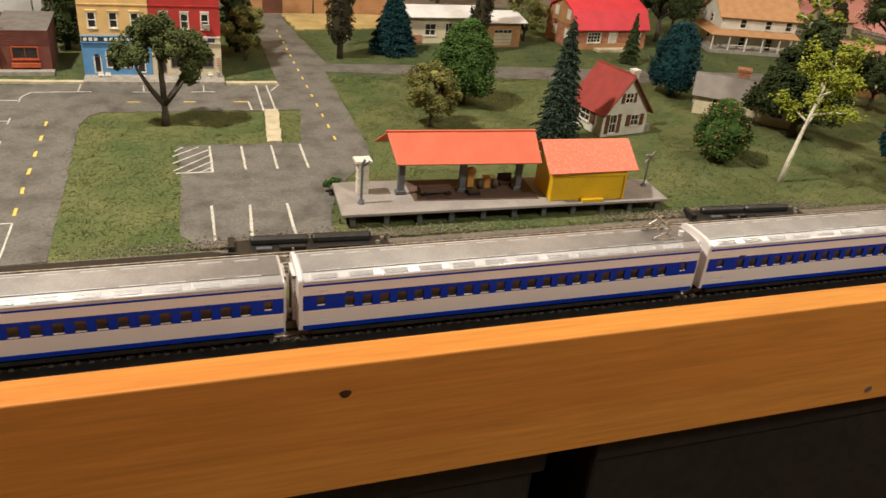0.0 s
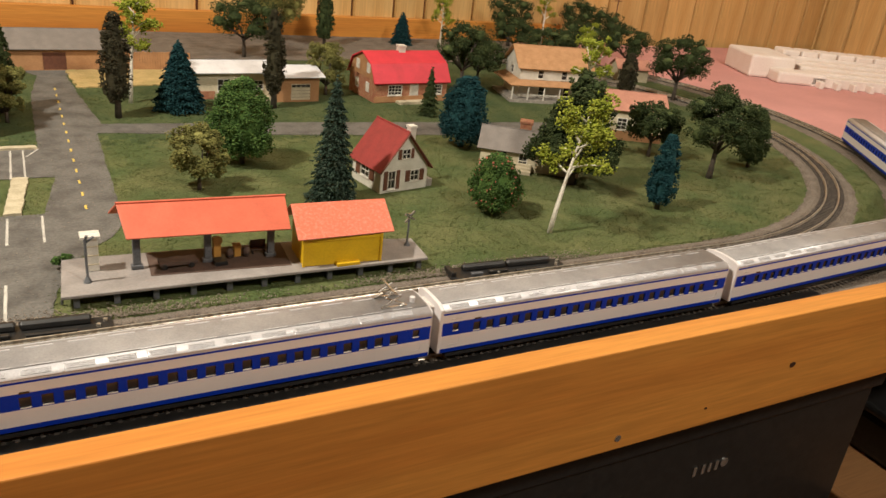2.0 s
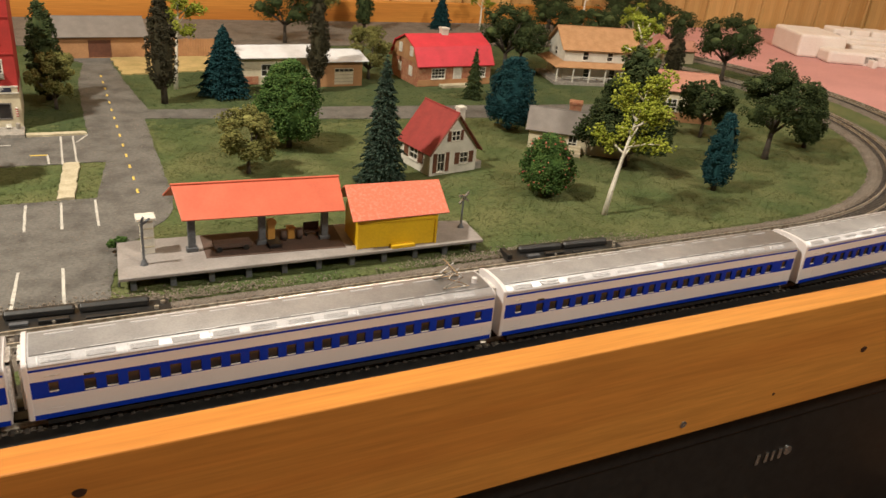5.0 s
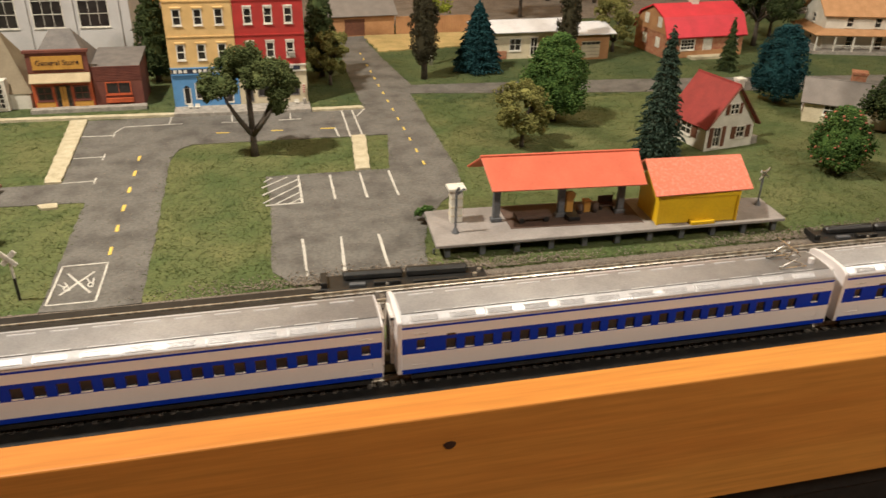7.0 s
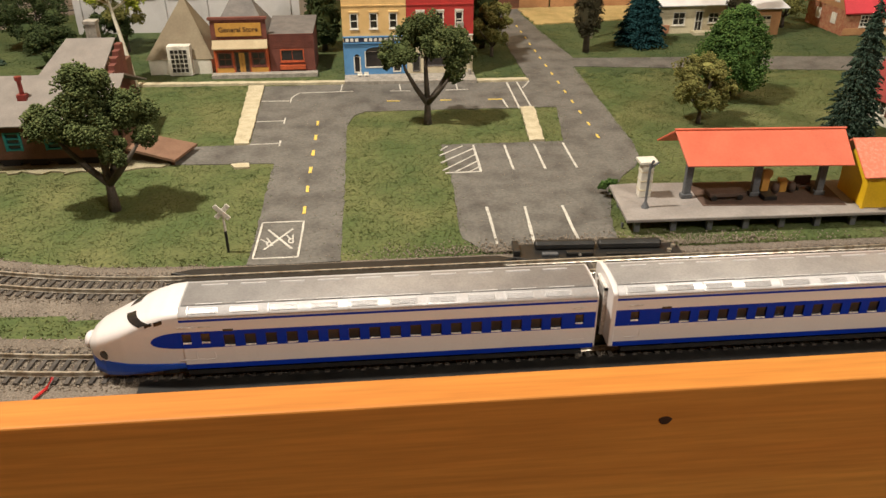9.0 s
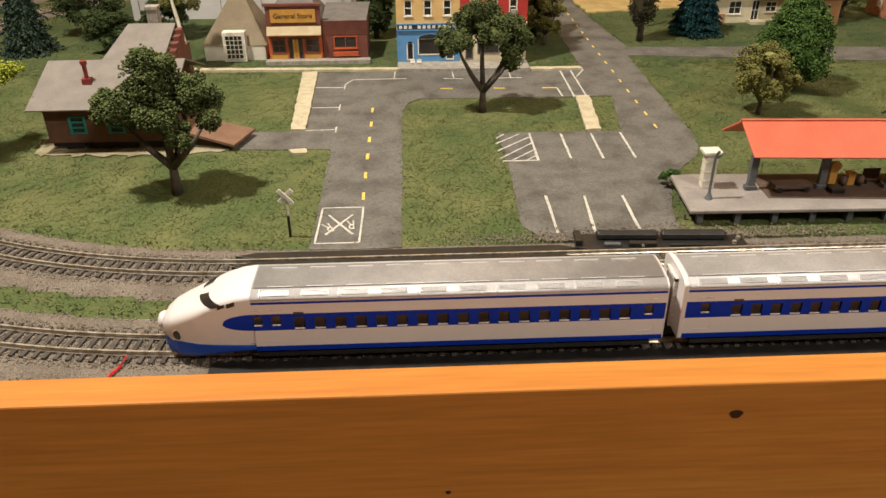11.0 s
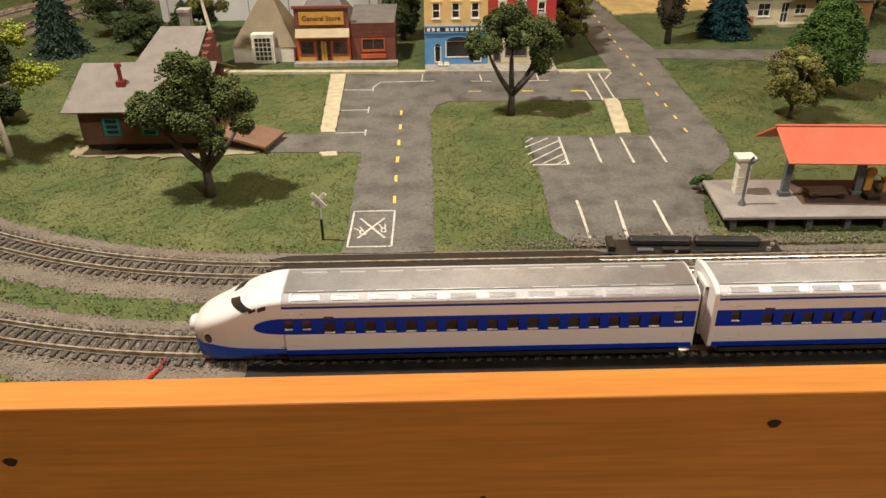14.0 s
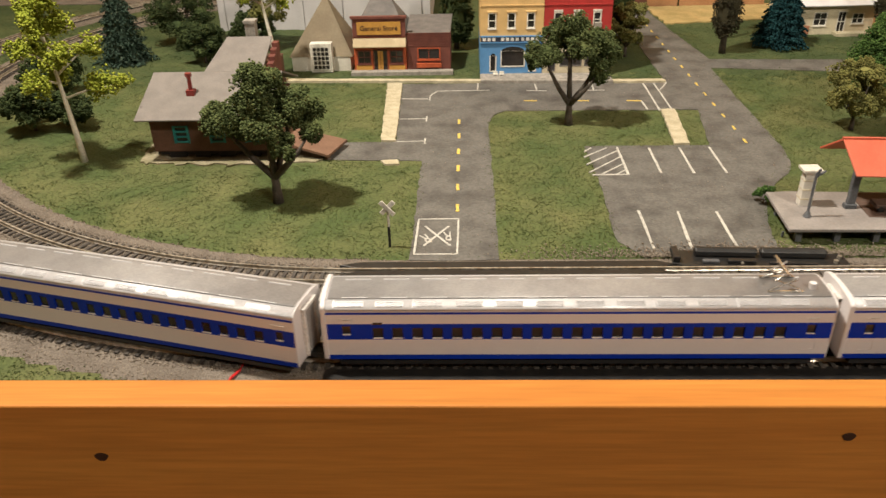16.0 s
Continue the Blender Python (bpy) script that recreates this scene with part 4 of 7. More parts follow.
def lead_car():
    t = thing("train_power_car", "ivory bullet-nosed model power car with blue window band", "train power car")
    a, b = -LEAD_LEN / 2, LEAD_LEN / 2
    f = a + NOSE
    at = Matrix.Translation((a, 0, 0))
    mm = nose_patch(0, 1, 0, 1, 0.0, 40, 48)
    mm.add([nose_point(0, j / 24) for j in range(25)], [tuple(range(24, -1, -1))])
    nose = part("nose", mm.turned(at), TRAIN_WHITE, t, "smooth rounded ivory nose", smooth=True)
    cap = M().tube([(a + 0.0015, 0, 0.0225), (a - 0.0008, 0, 0.0226), (a - 0.0026, 0, 0.0228), (a - 0.0034, 0, 0.0229)], [0.0056, 0.0054, 0.0042, 0.0018], 18)
    part("nose_cap", cap, TRAIN_WHITE, nose, "ivory round nose cap", smooth=True)
    rings = []
    for dx, half, z0, z1 in ((-0.0005, 0.0030, 0.0085, 0.0178), (0.0030, 0.0095, 0.0068, 0.0182), (0.0100, 0.0142, 0.0062, 0.0172), (0.0200, 0.0166, 0.0068, 0.0160), (0.0320, 0.0179, 0.0084, 0.0153), (0.0450, 0.0185, 0.0102, 0.0149), (NOSE, 0.0187, 0.0112, 0.0147)):
        rings.append([(a + dx, -half * 0.94, z0), (a + dx, -half, z0 * 0.65 + z1 * 0.35), (a + dx, -half * 0.98, z1), (a + dx, half * 0.98, z1), (a + dx, half, z0 * 0.65 + z1 * 0.35), (a + dx, half * 0.94, z0)])
    fs = [(i * 6 + k, i * 6 + (k + 1) % 6, (i + 1) * 6 + (k + 1) % 6, (i + 1) * 6 + k) for i in range(6) for k in range(6)] + [tuple(range(5, -1, -1)), tuple(range(36, 42))]
    part("nose_skirt", M().add([q for ring in rings for q in ring], fs), SKIRT_BLUE, t, "glossy blue skirt sweeping under the nose", bevel=0.0008)
    for s in (0, 1):
        mir = (lambda v: v) if s == 0 else (lambda v: 1 - v)

        def disc(i, j, mir=mir):
            ang = j * math.tau
            return 0.19 + 0.042 * i * math.cos(ang), mir(0.105 + 0.062 * i * math.sin(ang))
        part("headlight", nose_patch(0, 1, 0, 1, 0.00035, 4, 18, disc).turned(at), PANE, nose, "dark glass headlight", smooth=True)

        def rim(i, j, mir=mir):
            ang = j * math.tau
            return 0.19 + (0.042 + 0.012 * i) * math.cos(ang), mir(0.105 + (0.062 + 0.018 * i) * math.sin(ang))
        part("headlight_rim", nose_patch(0, 1, 0, 1, 0.0003, 1, 18, rim).turned(at), LIP, nose, smooth=True)

        part("cab_window", nose_patch(0, 1, 0, 1, 0.0003, 6, 6, lambda i, j, mir=mir: (0.665 + 0.075 * i, mir(0.222 + 0.036 * j))).turned(at), PANE, nose)
        part("cab_window", nose_patch(0, 1, 0, 1, 0.0003, 6, 6, lambda i, j, mir=mir: (0.76 + 0.085 * i, mir(0.214 + 0.036 * j))).turned(at), PANE, nose)
        part("windscreen", nose_patch(0, 1, 0, 1, 0.0003, 8, 10, lambda i, j, mir=mir: (0.44 + 0.105 * i + 0.17 * (1 - j) ** 1.3, mir(0.262 + 0.222 * j - 0.012 * i))).turned(at), PANE, nose, "dark windscreen")

        def flash(i, j, mir=mir):
            w = math.sqrt(max(0.0, 1 - (1 - i) ** 2)) if i < 1 else 1
            u = 0.69 + 0.31 * i
            g = lambda k: float(np.interp(u, TABLE["u"], TABLE[k]))
            z = BAND0 + (BAND1 - BAND0) * (0.42 + (j - 0.42) * w)
            return u, mir((z - g("low")) / (g("mid") - g("low")) * 0.225)
        part("window_band", nose_patch(0, 1, 0, 1, 0.00025, 16, 6, flash).turned(at), TRAIN_BLUE, t, "rounded front of the blue band")
    windows = [0.0 + a + 0.0820 + i * 0.01165 for i in range(17)]
    car_sides(t, f, b, windows, [f + 0.0022 + 0.0005, f + 0.0130, b - 0.0095])
    roof_parts(t, f, b, 0.0, 10)
    part("shade_core", M().box(f + 0.002, -HALF + 0.003, 0.009, b - 0.002, HALF - 0.003, 0.0445), DARK, t)
    part("underframe", M().box(f, -0.017, 0.0062, b - 0.006, 0.017, 0.0090), BLACK, t)
    end_wall(t, b, 1, False)
    for bx in (a + 0.062, b - 0.05):
        bogie(t, bx)
    part("coupler", M().box(b - 0.002, -0.003, 0.0085, b + 0.012, 0.003, 0.0115), BLACK, t)
    return t


TRAIN = [(lead_car(), -0.2390 + LEAD_LEN / 2)]
first_coach = coach(0)
pan_rear, pan_front = coach(1), coach(-1)
FIRST = 0.0645
for k in range(5):
    if k == 0:
        ob = pan_rear
    elif k == 1:
        ob = first_coach
    elif k == 3:
        ob = pan_front
    else:
        ob = copy_thing(first_coach, Matrix())
    TRAIN.append((ob, FIRST + k * PITCH + CAR_LEN / 2))


def car_pose(s):
    """A rigid car whose two bogies stay on the outer track."""
    x0, y0, _ = on_track(s - 0.096, *OUTER)
    x1, y1, _ = on_track(s + 0.096, *OUTER)
    return pose((x0 + x1) / 2, (y0 + y1) / 2, 0, 0, 0, math.degrees(math.atan2(y1 - y0, x1 - x0)))


# seconds and metres the train has rolled to the west
ROLL = [(0.0, 0.0), (12.5, 0.0), (13.0, 0.001), (13.5, 0.003), (14.0, 0.004), (14.25, 0.005), (14.5, 0.012), (14.75, 0.037), (15.0, 0.073), (15.25, 0.115), (15.5, 0.162), (15.75, 0.214), (16.0, 0.272)]


def motions():
    for ob, s in TRAIN:
        walk(ob, [(t, car_pose(s - d)) for t, d in ROLL])


# ---------------------------------------------------------------- road markings
LOT_LINES = [(0.02, 0.633, 0.019, 0.568), (0.052, 0.631, 0.048, 0.567), (0.084, 0.63, 0.083, 0.565), (0.057, 0.772, 0.056, 0.71), (0.087, 0.772, 0.086, 0.709), (0.117, 0.773, 0.116, 0.709),
             (0.026, 0.775, 0.025, 0.707), (0.025, 0.7075, -0.008, 0.7075), (-0.008, 0.764, 0.0, 0.774), (-0.01, 0.75, 0.015, 0.773), (-0.01, 0.732, 0.024, 0.765), (-0.01, 0.713, 0.025, 0.75), (0.001, 0.709, 0.025, 0.733), (0.014, 0.708, 0.025, 0.719)]
BAY_LINES = [(-0.202, 0.934, -0.17, 0.932), (-0.199, 0.864, -0.169, 0.864), (-0.169, 0.873, -0.169, 0.855), (-0.198, 0.796, -0.168, 0.797), (-0.168, 0.805, -0.168, 0.789), (-0.168, 0.926, -0.168, 0.944), (-0.168, 0.944, -0.16, 0.961), (-0.16, 0.961, -0.096, 0.962),
             (-0.11, 0.99, -0.111, 0.963), (-0.04, 0.985, -0.039, 0.96), (-0.052, 0.959, -0.028, 0.957), (0.03, 0.983, 0.029, 0.958), (0.015, 0.957, 0.042, 0.957), (0.078, 0.916, 0.079, 0.886), (0.093, 0.981, 0.092, 0.883), (0.106, 0.981, 0.106, 0.885), (0.122, 0.984, 0.109, 0.957)]
RR_LINES = [(-0.166, 0.561, -0.133, 0.561), (-0.1325, 0.561, -0.132, 0.620), (-0.132, 0.620, -0.165, 0.620), (-0.165, 0.620, -0.166, 0.561), (-0.159, 0.607, -0.138, 0.574), (-0.140, 0.607, -0.159, 0.574)]
YELLOW_SHORT = [(-0.057, 0.921, -0.042, 0.92), (0.005, 0.919, 0.018, 0.918), (0.061, 0.917, 0.078, 0.916)]


def stroke(name, group, label, seg, width, material, z=0.0004):
    x0, y0, x1, y1 = seg
    d = Vector((x1 - x0, y1 - y0, 0))
    n = Vector((-d.y, d.x, 0)).normalized() * width / 2
    a, b = Vector((x0, y0, 0)), Vector((x1, y1, 0))
    jit = lambda: Vector((random.uniform(-1, 1), random.uniform(-1, 1), 0)) * width * 0.12
    cuts = max(2, int(d.length / 0.012))
    left, right = [], []
    for i in range(cuts + 1):
        p = a + d * (i / cuts)
        left.append(p + n + jit())
        right.append(p - n + jit())
    pts = [(p.x, p.y) for p in right + left[::-1]]
    return tagged(part(name, M().prism(pts, -0.0014, z - 0.0009), material), label, "road marking", group)


for i, seg in enumerate(LOT_LINES):
    stroke("parking_line", "parking lot lines", "worn white parking line on grey asphalt", seg, 0.0022 if i < 8 else 0.0016, WHITE_LINE, 0.0004 + i * 0.00001)
for i, seg in enumerate(BAY_LINES):
    stroke("bay_line", "street bay lines", "thin white street bay line on grey asphalt", seg, 0.0015 if i < 13 else 0.002, WHITE_LINE, 0.0004 + i * 0.00001)
warn = thing("crossing_marking", "white railway crossing marking painted on the road", "road marking")
for i, seg in enumerate(RR_LINES):
    s = stroke("line", "", "", seg, 0.0015 if i < 4 else 0.0017, WHITE_LINE, 0.0004 + i * 0.00001)
    s.parent = warn
    for key in ("label", "category", "group"):
        if key in s:
            del s[key]
writing("R", 0.021, pose(-0.158, 0.5865, -0.0006, 0, 0, 205), WHITE_LINE, warn, "letter", 0.0002, 0.55)
writing("R", 0.021, pose(-0.1405, 0.5905, -0.0006, 0, 0, 185), WHITE_LINE, warn, "letter", 0.0002, 0.55)
for i in range(6):
    y = 0.634 + i * 0.0425
    stroke("lane_dash", "centre line dashes", "yellow centre line dash on the road", (-0.133, y, -0.133, y + 0.0135), 0.0028, YELLOW_LINE)
for i in range(14):
    y = 0.783 + i * 0.0375
    stroke("lane_dash", "centre line dashes", "yellow centre line dash on the road", (0.157, y, 0.157, y + 0.0105), 0.0021, YELLOW_LINE)
for seg in YELLOW_SHORT:
    stroke("lane_dash", "centre line dashes", "short pale yellow dash on the road", seg, 0.002, YELLOW_LINE, 0.0006)


def rough_slab(pts, z0, z1, jitter=0.0008):
    out = []
    for (xa, ya), (xb, yb) in zip(pts, pts[1:] + pts[:1]):
        n = max(1, int(math.hypot(xb - xa, yb - ya) / 0.006))
        out += [(xa + (xb - xa) * i / n + random.uniform(-jitter, jitter), ya + (yb - ya) * i / n + random.uniform(-jitter, jitter)) for i in range(n)]
    return M().prism(out, z0, z1)


setting("pavement_west", rough_slab([(-0.2235, 0.992), (-0.2135, 0.797), (-0.1985, 0.796), (-0.2045, 0.992)], -0.002, 0.0010), CREAM_WALK, "cream footpath beside the grass")
setting("pavement_north", rough_slab([(-0.36, 1.004), (-0.105, 0.992), (-0.105, 1.0005), (-0.36, 1.014)], -0.002, 0.0018), CREAM_WALK, "cream pavement before the shops")
setting("pavement_shop", M().prism([(-0.107, 0.990), (0.056, 0.983), (0.056, 1.016), (-0.107, 1.02)], -0.002, 0.0030), STONE, "grey stone pavement before the shops")
setting("pavement_corner", rough_slab([(0.057, 0.984), (0.122, 0.984), (0.120, 0.993), (0.057, 0.994)], -0.002, 0.0016), CREAM_WALK, "cream corner of pavement")
setting("pavement_east", rough_slab([(0.093, 0.883), (0.084, 0.779), (0.099, 0.780), (0.109, 0.882)], -0.002, 0.0012), CREAM_WALK, "cream footpath across the grass island")
setting("pavement_patch", rough_slab([(-0.208, 0.744), (-0.204, 0.735), (-0.190, 0.735), (-0.192, 0.746)], -0.002, 0.0008), CREAM_WALK, "small cream patch of path")
setting("sand_patch", rough_slab([(0.19, 1.28), (0.50, 1.33), (0.48, 1.42), (0.18, 1.40)], -0.003, 0.0006, 0.003), SAND, "straw coloured dry ground behind the houses")
setting("gravel_patch", rough_slab([(-0.448, 0.744), (-0.33, 0.737), (-0.27, 0.745), (-0.27, 0.80), (-0.45, 0.80)], -0.003, 0.0003, 0.004), GRAVEL_PALE, "pale gravel round the cabin")



def road_specks():
    x_, y_ = scatter(2600, -0.17, 0.20, 0.556, 1.1)
    ok = in_poly(x_, y_, ROADS[0])
    pts = np.stack([x_[ok], y_[ok], np.full(ok.sum(), -0.0007)], 1)
    tagged(bits("grit", pts, 0.0006, GRAVEL, rng, flat=0.5), "loose grit on the painted asphalt", "grit", kind="stuff")


road_specks()

# ---------------------------------------------------------------- buildings
TURN_SIDE = {"front": 0, "right": 90, "back": 180, "left": -90}


def windows_in(parent, side, depth, holes, frame_mat, bars=(1, 1), shutters=False, sill=True, pane=PANE):
    """Glazing, frames and sills for the openings of one wall, whose face is depth before the centre."""
    turn = pose(0, 0, 0, 0, 0, TURN_SIDE[side])
    for x0, x1, z0, z1 in holes:
        w = part("window", M().box(x0, -depth + 0.0010, z0, x1, -depth + 0.0016, z1).turned(turn), pane, parent)
        e = 0.0009
        fr = M().box(x0 - e, -depth - 0.0006, z0 - e, x0 + e * 0.5, -depth + 0.001, z1 + e).box(x1 - e * 0.5, -depth - 0.0006, z0 - e, x1 + e, -depth + 0.001, z1 + e)
        fr.box(x0 + e * 0.5, -depth - 0.0005, z0 - e, x1 - e * 0.5, -depth + 0.001, z0 + e * 0.5).box(x0 + e * 0.5, -depth - 0.0005, z1 - e * 0.5, x1 - e * 0.5, -depth + 0.001, z1 + e)
        for k in range(bars[0]):
            bx = x0 + (x1 - x0) * (k + 1) / (bars[0] + 1)
            fr.box(bx - 0.0003, -depth + 0.0002, z0, bx + 0.0003, -depth + 0.0010, z1)
        for k in range(bars[1]):
            bz = z0 + (z1 - z0) * (k + 1) / (bars[1] + 1)
            fr.box(x0, -depth, bz - 0.0004, x1, -depth + 0.0010, bz + 0.0004)
        part("frame", fr.turned(turn), frame_mat, w)
        if sill:
            part("sill", M().box(x0 - 0.0015, -depth - 0.0014, z0 - 0.0018, x1 + 0.0015, -depth, z0 - 0.0008).turned(turn), frame_mat, w)
        if shutters:
            h = (x1 - x0) * 0.55
            for sx in (x0 - e - h, x1 + e):
                part("shutter", M().box(sx, -depth - 0.0008, z0 - 0.0006, sx + h, -depth, z1 + 0.0006).turned(turn), SHUTTER, w)


def four_walls(parent, w, d, h, material, holes=None, gable="", rise=0.0, z0=-0.002, names="wall"):
    """Walls of a building centred on its origin, with openings and gables."""
    holes = holes or {}
    for side in ("front", "right", "back", "left"):
        along, depth = (w, d) if side in ("front", "back") else (d - 0.003, w)
        mm = M().wall(-along / 2, along / 2, z0, h, -depth / 2, -depth / 2 + 0.0015, holes.get(side, ()))
        if gable == side or (gable == "x" and side in ("left", "right")) or (gable == "y" and side in ("front", "back")):
            b = len(mm.v)
            y0, y1 = -depth / 2, -depth / 2 + 0.0015
            mm.add([(-along / 2, y0, h), (along / 2, y0, h), (0, y0, h + rise), (-along / 2, y1, h), (along / 2, y1, h), (0, y1, h + rise)], [(0, 1, 2), (5, 4, 3), (1, 4, 5, 2), (3, 0, 2, 5)])
        part(names, mm.turned(pose(0, 0, 0, 0, 0, TURN_SIDE[side])), material, parent)


def gable_roof(parent, w, d, h, rise, over, material, axis="x", shingles=0, thick=0.0016):
    """Two roof slabs, with courses of shingles laid on them."""
    if axis == "y":
        w, d = d, w
    turn = pose(0, 0, 0, 0, 0, 90 if axis == "y" else 0)
    k = rise / (d / 2)
    for s in (-1, 1):
        e = [(-w / 2 - over, s * (d / 2 + over), h - over * k), (w / 2 + over, s * (d / 2 + over), h - over * k), (w / 2 + over, 0, h + rise), (-w / 2 - over, 0, h + rise)]
        if s > 0:
            e = [e[1], e[0], e[3], e[2]]
        up = Vector((0, 0, thick * 0.6))
        r = part("roof", M().sheet([Vector(p) + up for p in e]).turned(turn), material, parent, bevel=0.0003)
        for i in range(shingles):
            a, b = i / shingles, (i + 0.93) / shingles
            q = []
            for f, lift in ((a, 0.0009), (b, 0.0003)):
                for p0, p1 in ((e[0], e[3]), (e[1], e[2])):
                    q.append(Vector(p0).lerp(Vector(p1), f) + up + Vector((0, 0, lift)))
            part("shingle_course", M().sheet([q[0], q[1], q[3], q[2]]).turned(turn), material, r)
    part("ridge_cap", M().tube([(-w / 2 - over, 0, h + rise + thick * 0.6), (w / 2 + over, 0, h + rise + thick * 0.6)], 0.0009, 6).turned(turn), material, parent)


def chimney(parent, x, y, z0, z1, s, material, pots=True):
    c = part("chimney", M().box(x - s, y - s, z0, x + s, y + s, z1), material, parent, bevel=0.0003)
    part("chimney_cap", M().box(x - s - 0.001, y - s - 0.001, z1 - 0.0025, x + s + 0.001, y + s + 0.001, z1 + 0.0005), material, c)


def shop_row():
    """Two joined three-storey shops, buff over light blue and red over ivory."""
    for k, (x0, x1, wall_mat, base_mat, label) in enumerate(((-0.107, -0.0285, CREAM_WALL, BLUE_WALL, "buff three-storey shop with light blue ground floor"), (-0.028, 0.055, RED_WALL, IVORY_WALL, "red three-storey shop with ivory ground floor"))):
        w, d, cx = x1 - x0, 0.10, (x0 + x1) / 2
        t = thing("shop_building", label, "shop", pose(cx, 1.019 + d / 2, 0.002), "joined shops")
        if k == 0:
            low = [(-0.0265, -0.0195, 0.004, 0.024), (-0.0125, 0.0165, 0.010, 0.030), (0.0225, 0.031, 0.004, 0.026)]
        else:
            low = [(-0.034, -0.026, 0.004, 0.026), (-0.019, 0.007, 0.010, 0.027), (0.012, 0.031, 0.010, 0.028)]
        four_walls(t, w, d, 0.040, base_mat, {"front": low}, z0=0.0, names="ground_floor_wall")
        part("shop_shade_core", M().box(-w / 2 + 0.004, -d / 2 + 0.006, 0.001, w / 2 - 0.004, d / 2 - 0.004, 0.14), DARK, t)
        windows_in(t, "front", d / 2, low, WHITE_TRIM if k == 0 else DARK_ROOF, (0, 0), sill=False)
        if k == 0:
            for x0_, x1_, z in ((-0.0275, -0.0185, 0.024), (-0.0135, 0.0175, 0.030), (0.0215, 0.032, 0.026)):
                c_, r_ = (x0_ + x1_) / 2, (x1_ - x0_) / 2
                arc = [(c_ + r_ * math.cos(a), z + min(r_, 0.007) * math.sin(a)) for a in [math.pi * i / 10 for i in range(11)]]
                inner = [(c_ + (r_ - 0.0015) * math.cos(a), z + (min(r_, 0.007) - 0.0015) * math.sin(a)) for a in [math.pi * i / 10 for i in range(11)]]
                vs = [(x, -d / 2 - 0.0012, zz) for x, zz in arc + inner]
                part("arch", M().add(vs, [(i, i + 1, 12 + i, 11 + i) for i in range(10)]), BLUE_WALL, t)
                part("fanlight", M().add([(x, -d / 2 - 0.0008, zz) for x, zz in inner], [tuple(range(11))]), PANE, t)
        up = []
        for f in range(2):
            for c in (-0.0245, -0.0005, 0.0235):
                z = 0.0585 + f * 0.041
                up.append((c - 0.0042, c + 0.0042, z, z + 0.0175))
        part("cornice", M().box(-w / 2, -d / 2 - 0.0020, 0.040, w / 2, -d / 2 + 0.0015, 0.0415).box(-w / 2, -d / 2 - 0.0020, 0.0475, w / 2, -d / 2 + 0.0015, 0.049), WHITE_TRIM if k else BLUE_WALL, t)
        sign = part("signboard", M().box(-w / 2 + 0.001, -d / 2 - 0.0012, 0.0415, w / 2 - 0.001, -d / 2 + 0.0015, 0.0475), SIGN_NAVY if k == 0 else IVORY_WALL, t)
        if k == 0:
            for i, bx in enumerate((-0.036, -0.030, -0.024, -0.013, -0.007, -0.001, 0.005, 0.012, 0.018, 0.024, 0.030)):
                part("bar", M().box(bx, -d / 2 - 0.0018, 0.0427, bx + 0.0038, -d / 2 - 0.0012, 0.0466), PALE_INK, sign)
        else:
            part("name_panel", M().box(-0.030, -d / 2 - 0.0018, 0.0420, 0.034, -d / 2 - 0.0012, 0.0472), SIGN_NAVY, sign)
            writing("BARBERSHOP", 0.0072, pose(0.002, -d / 2 - 0.0019, 0.0445, 90), PALE_INK, sign, "lettering", 0.0001, 1.1)
        four = M().wall(-w / 2, w / 2, 0.049, 0.145, -d / 2, -d / 2 + 0.0015, up)
        part("upper_wall", four, wall_mat, t)
        part("upper_wall", M().box(-w / 2, -d / 2 + 0.0015, 0.040, -w / 2 + 0.0015, d / 2, 0.145).box(w / 2 - 0.0015, -d / 2 + 0.0015, 0.040, w / 2, d / 2, 0.145).box(-w / 2, d / 2 - 0.0015, 0.04, w / 2, d / 2, 0.145), wall_mat, t)
        windows_in(t, "front", d / 2, up, WHITE_TRIM, (0, 1))
        for f in range(2):
            for c in (-0.0245, -0.0005, 0.0235):
                z = 0.0585 + f * 0.041 + 0.0188
                if k == 0:
                    part("lintel", M().extrude_x([(-d / 2 - 0.0014, z), (-d / 2, z), (-d / 2, z + 0.0022), (-d / 2 - 0.0014, z + 0.0016)], c - 0.006, c + 0.006), CREAM_WALL, t)
                else:
                    part("lintel", M().box(c - 0.0055, -d / 2 - 0.0010, z, c + 0.0055, -d / 2, z + 0.0022), WHITE_TRIM, t)
            part("string_course", M().box(-w / 2, -d / 2 - 0.0009, 0.085 + f * 0.041, w / 2, -d / 2, 0.0865 + f * 0.041), wall_mat, t)
        part("roof", M().box(-w / 2, -d / 2, 0.145, w / 2, d / 2, 0.147), DARK_ROOF, t)
        if k:
            part("barber_pole", M().tube([(0.037, -d / 2 - 0.002, 0.012), (0.037, -d / 2 - 0.002, 0.024)], 0.0013, 8), WHITE_TRIM, t, "striped red and white pole")
            for i in range(4):
                part("pole_stripe", M().tube([(0.037, -d / 2 - 0.002, 0.013 + i * 0.0028), (0.037, -d / 2 - 0.002, 0.0142 + i * 0.0028)], 0.0015, 8), RED_WALL, t)
    ac = thing("air_conditioner", "small grey window air conditioner on a shop window", "air conditioner")
    part("body", M().box(0.034, 1.0135, 0.0610, 0.0425, 1.019, 0.0665), STONE, ac, bevel=0.0004)
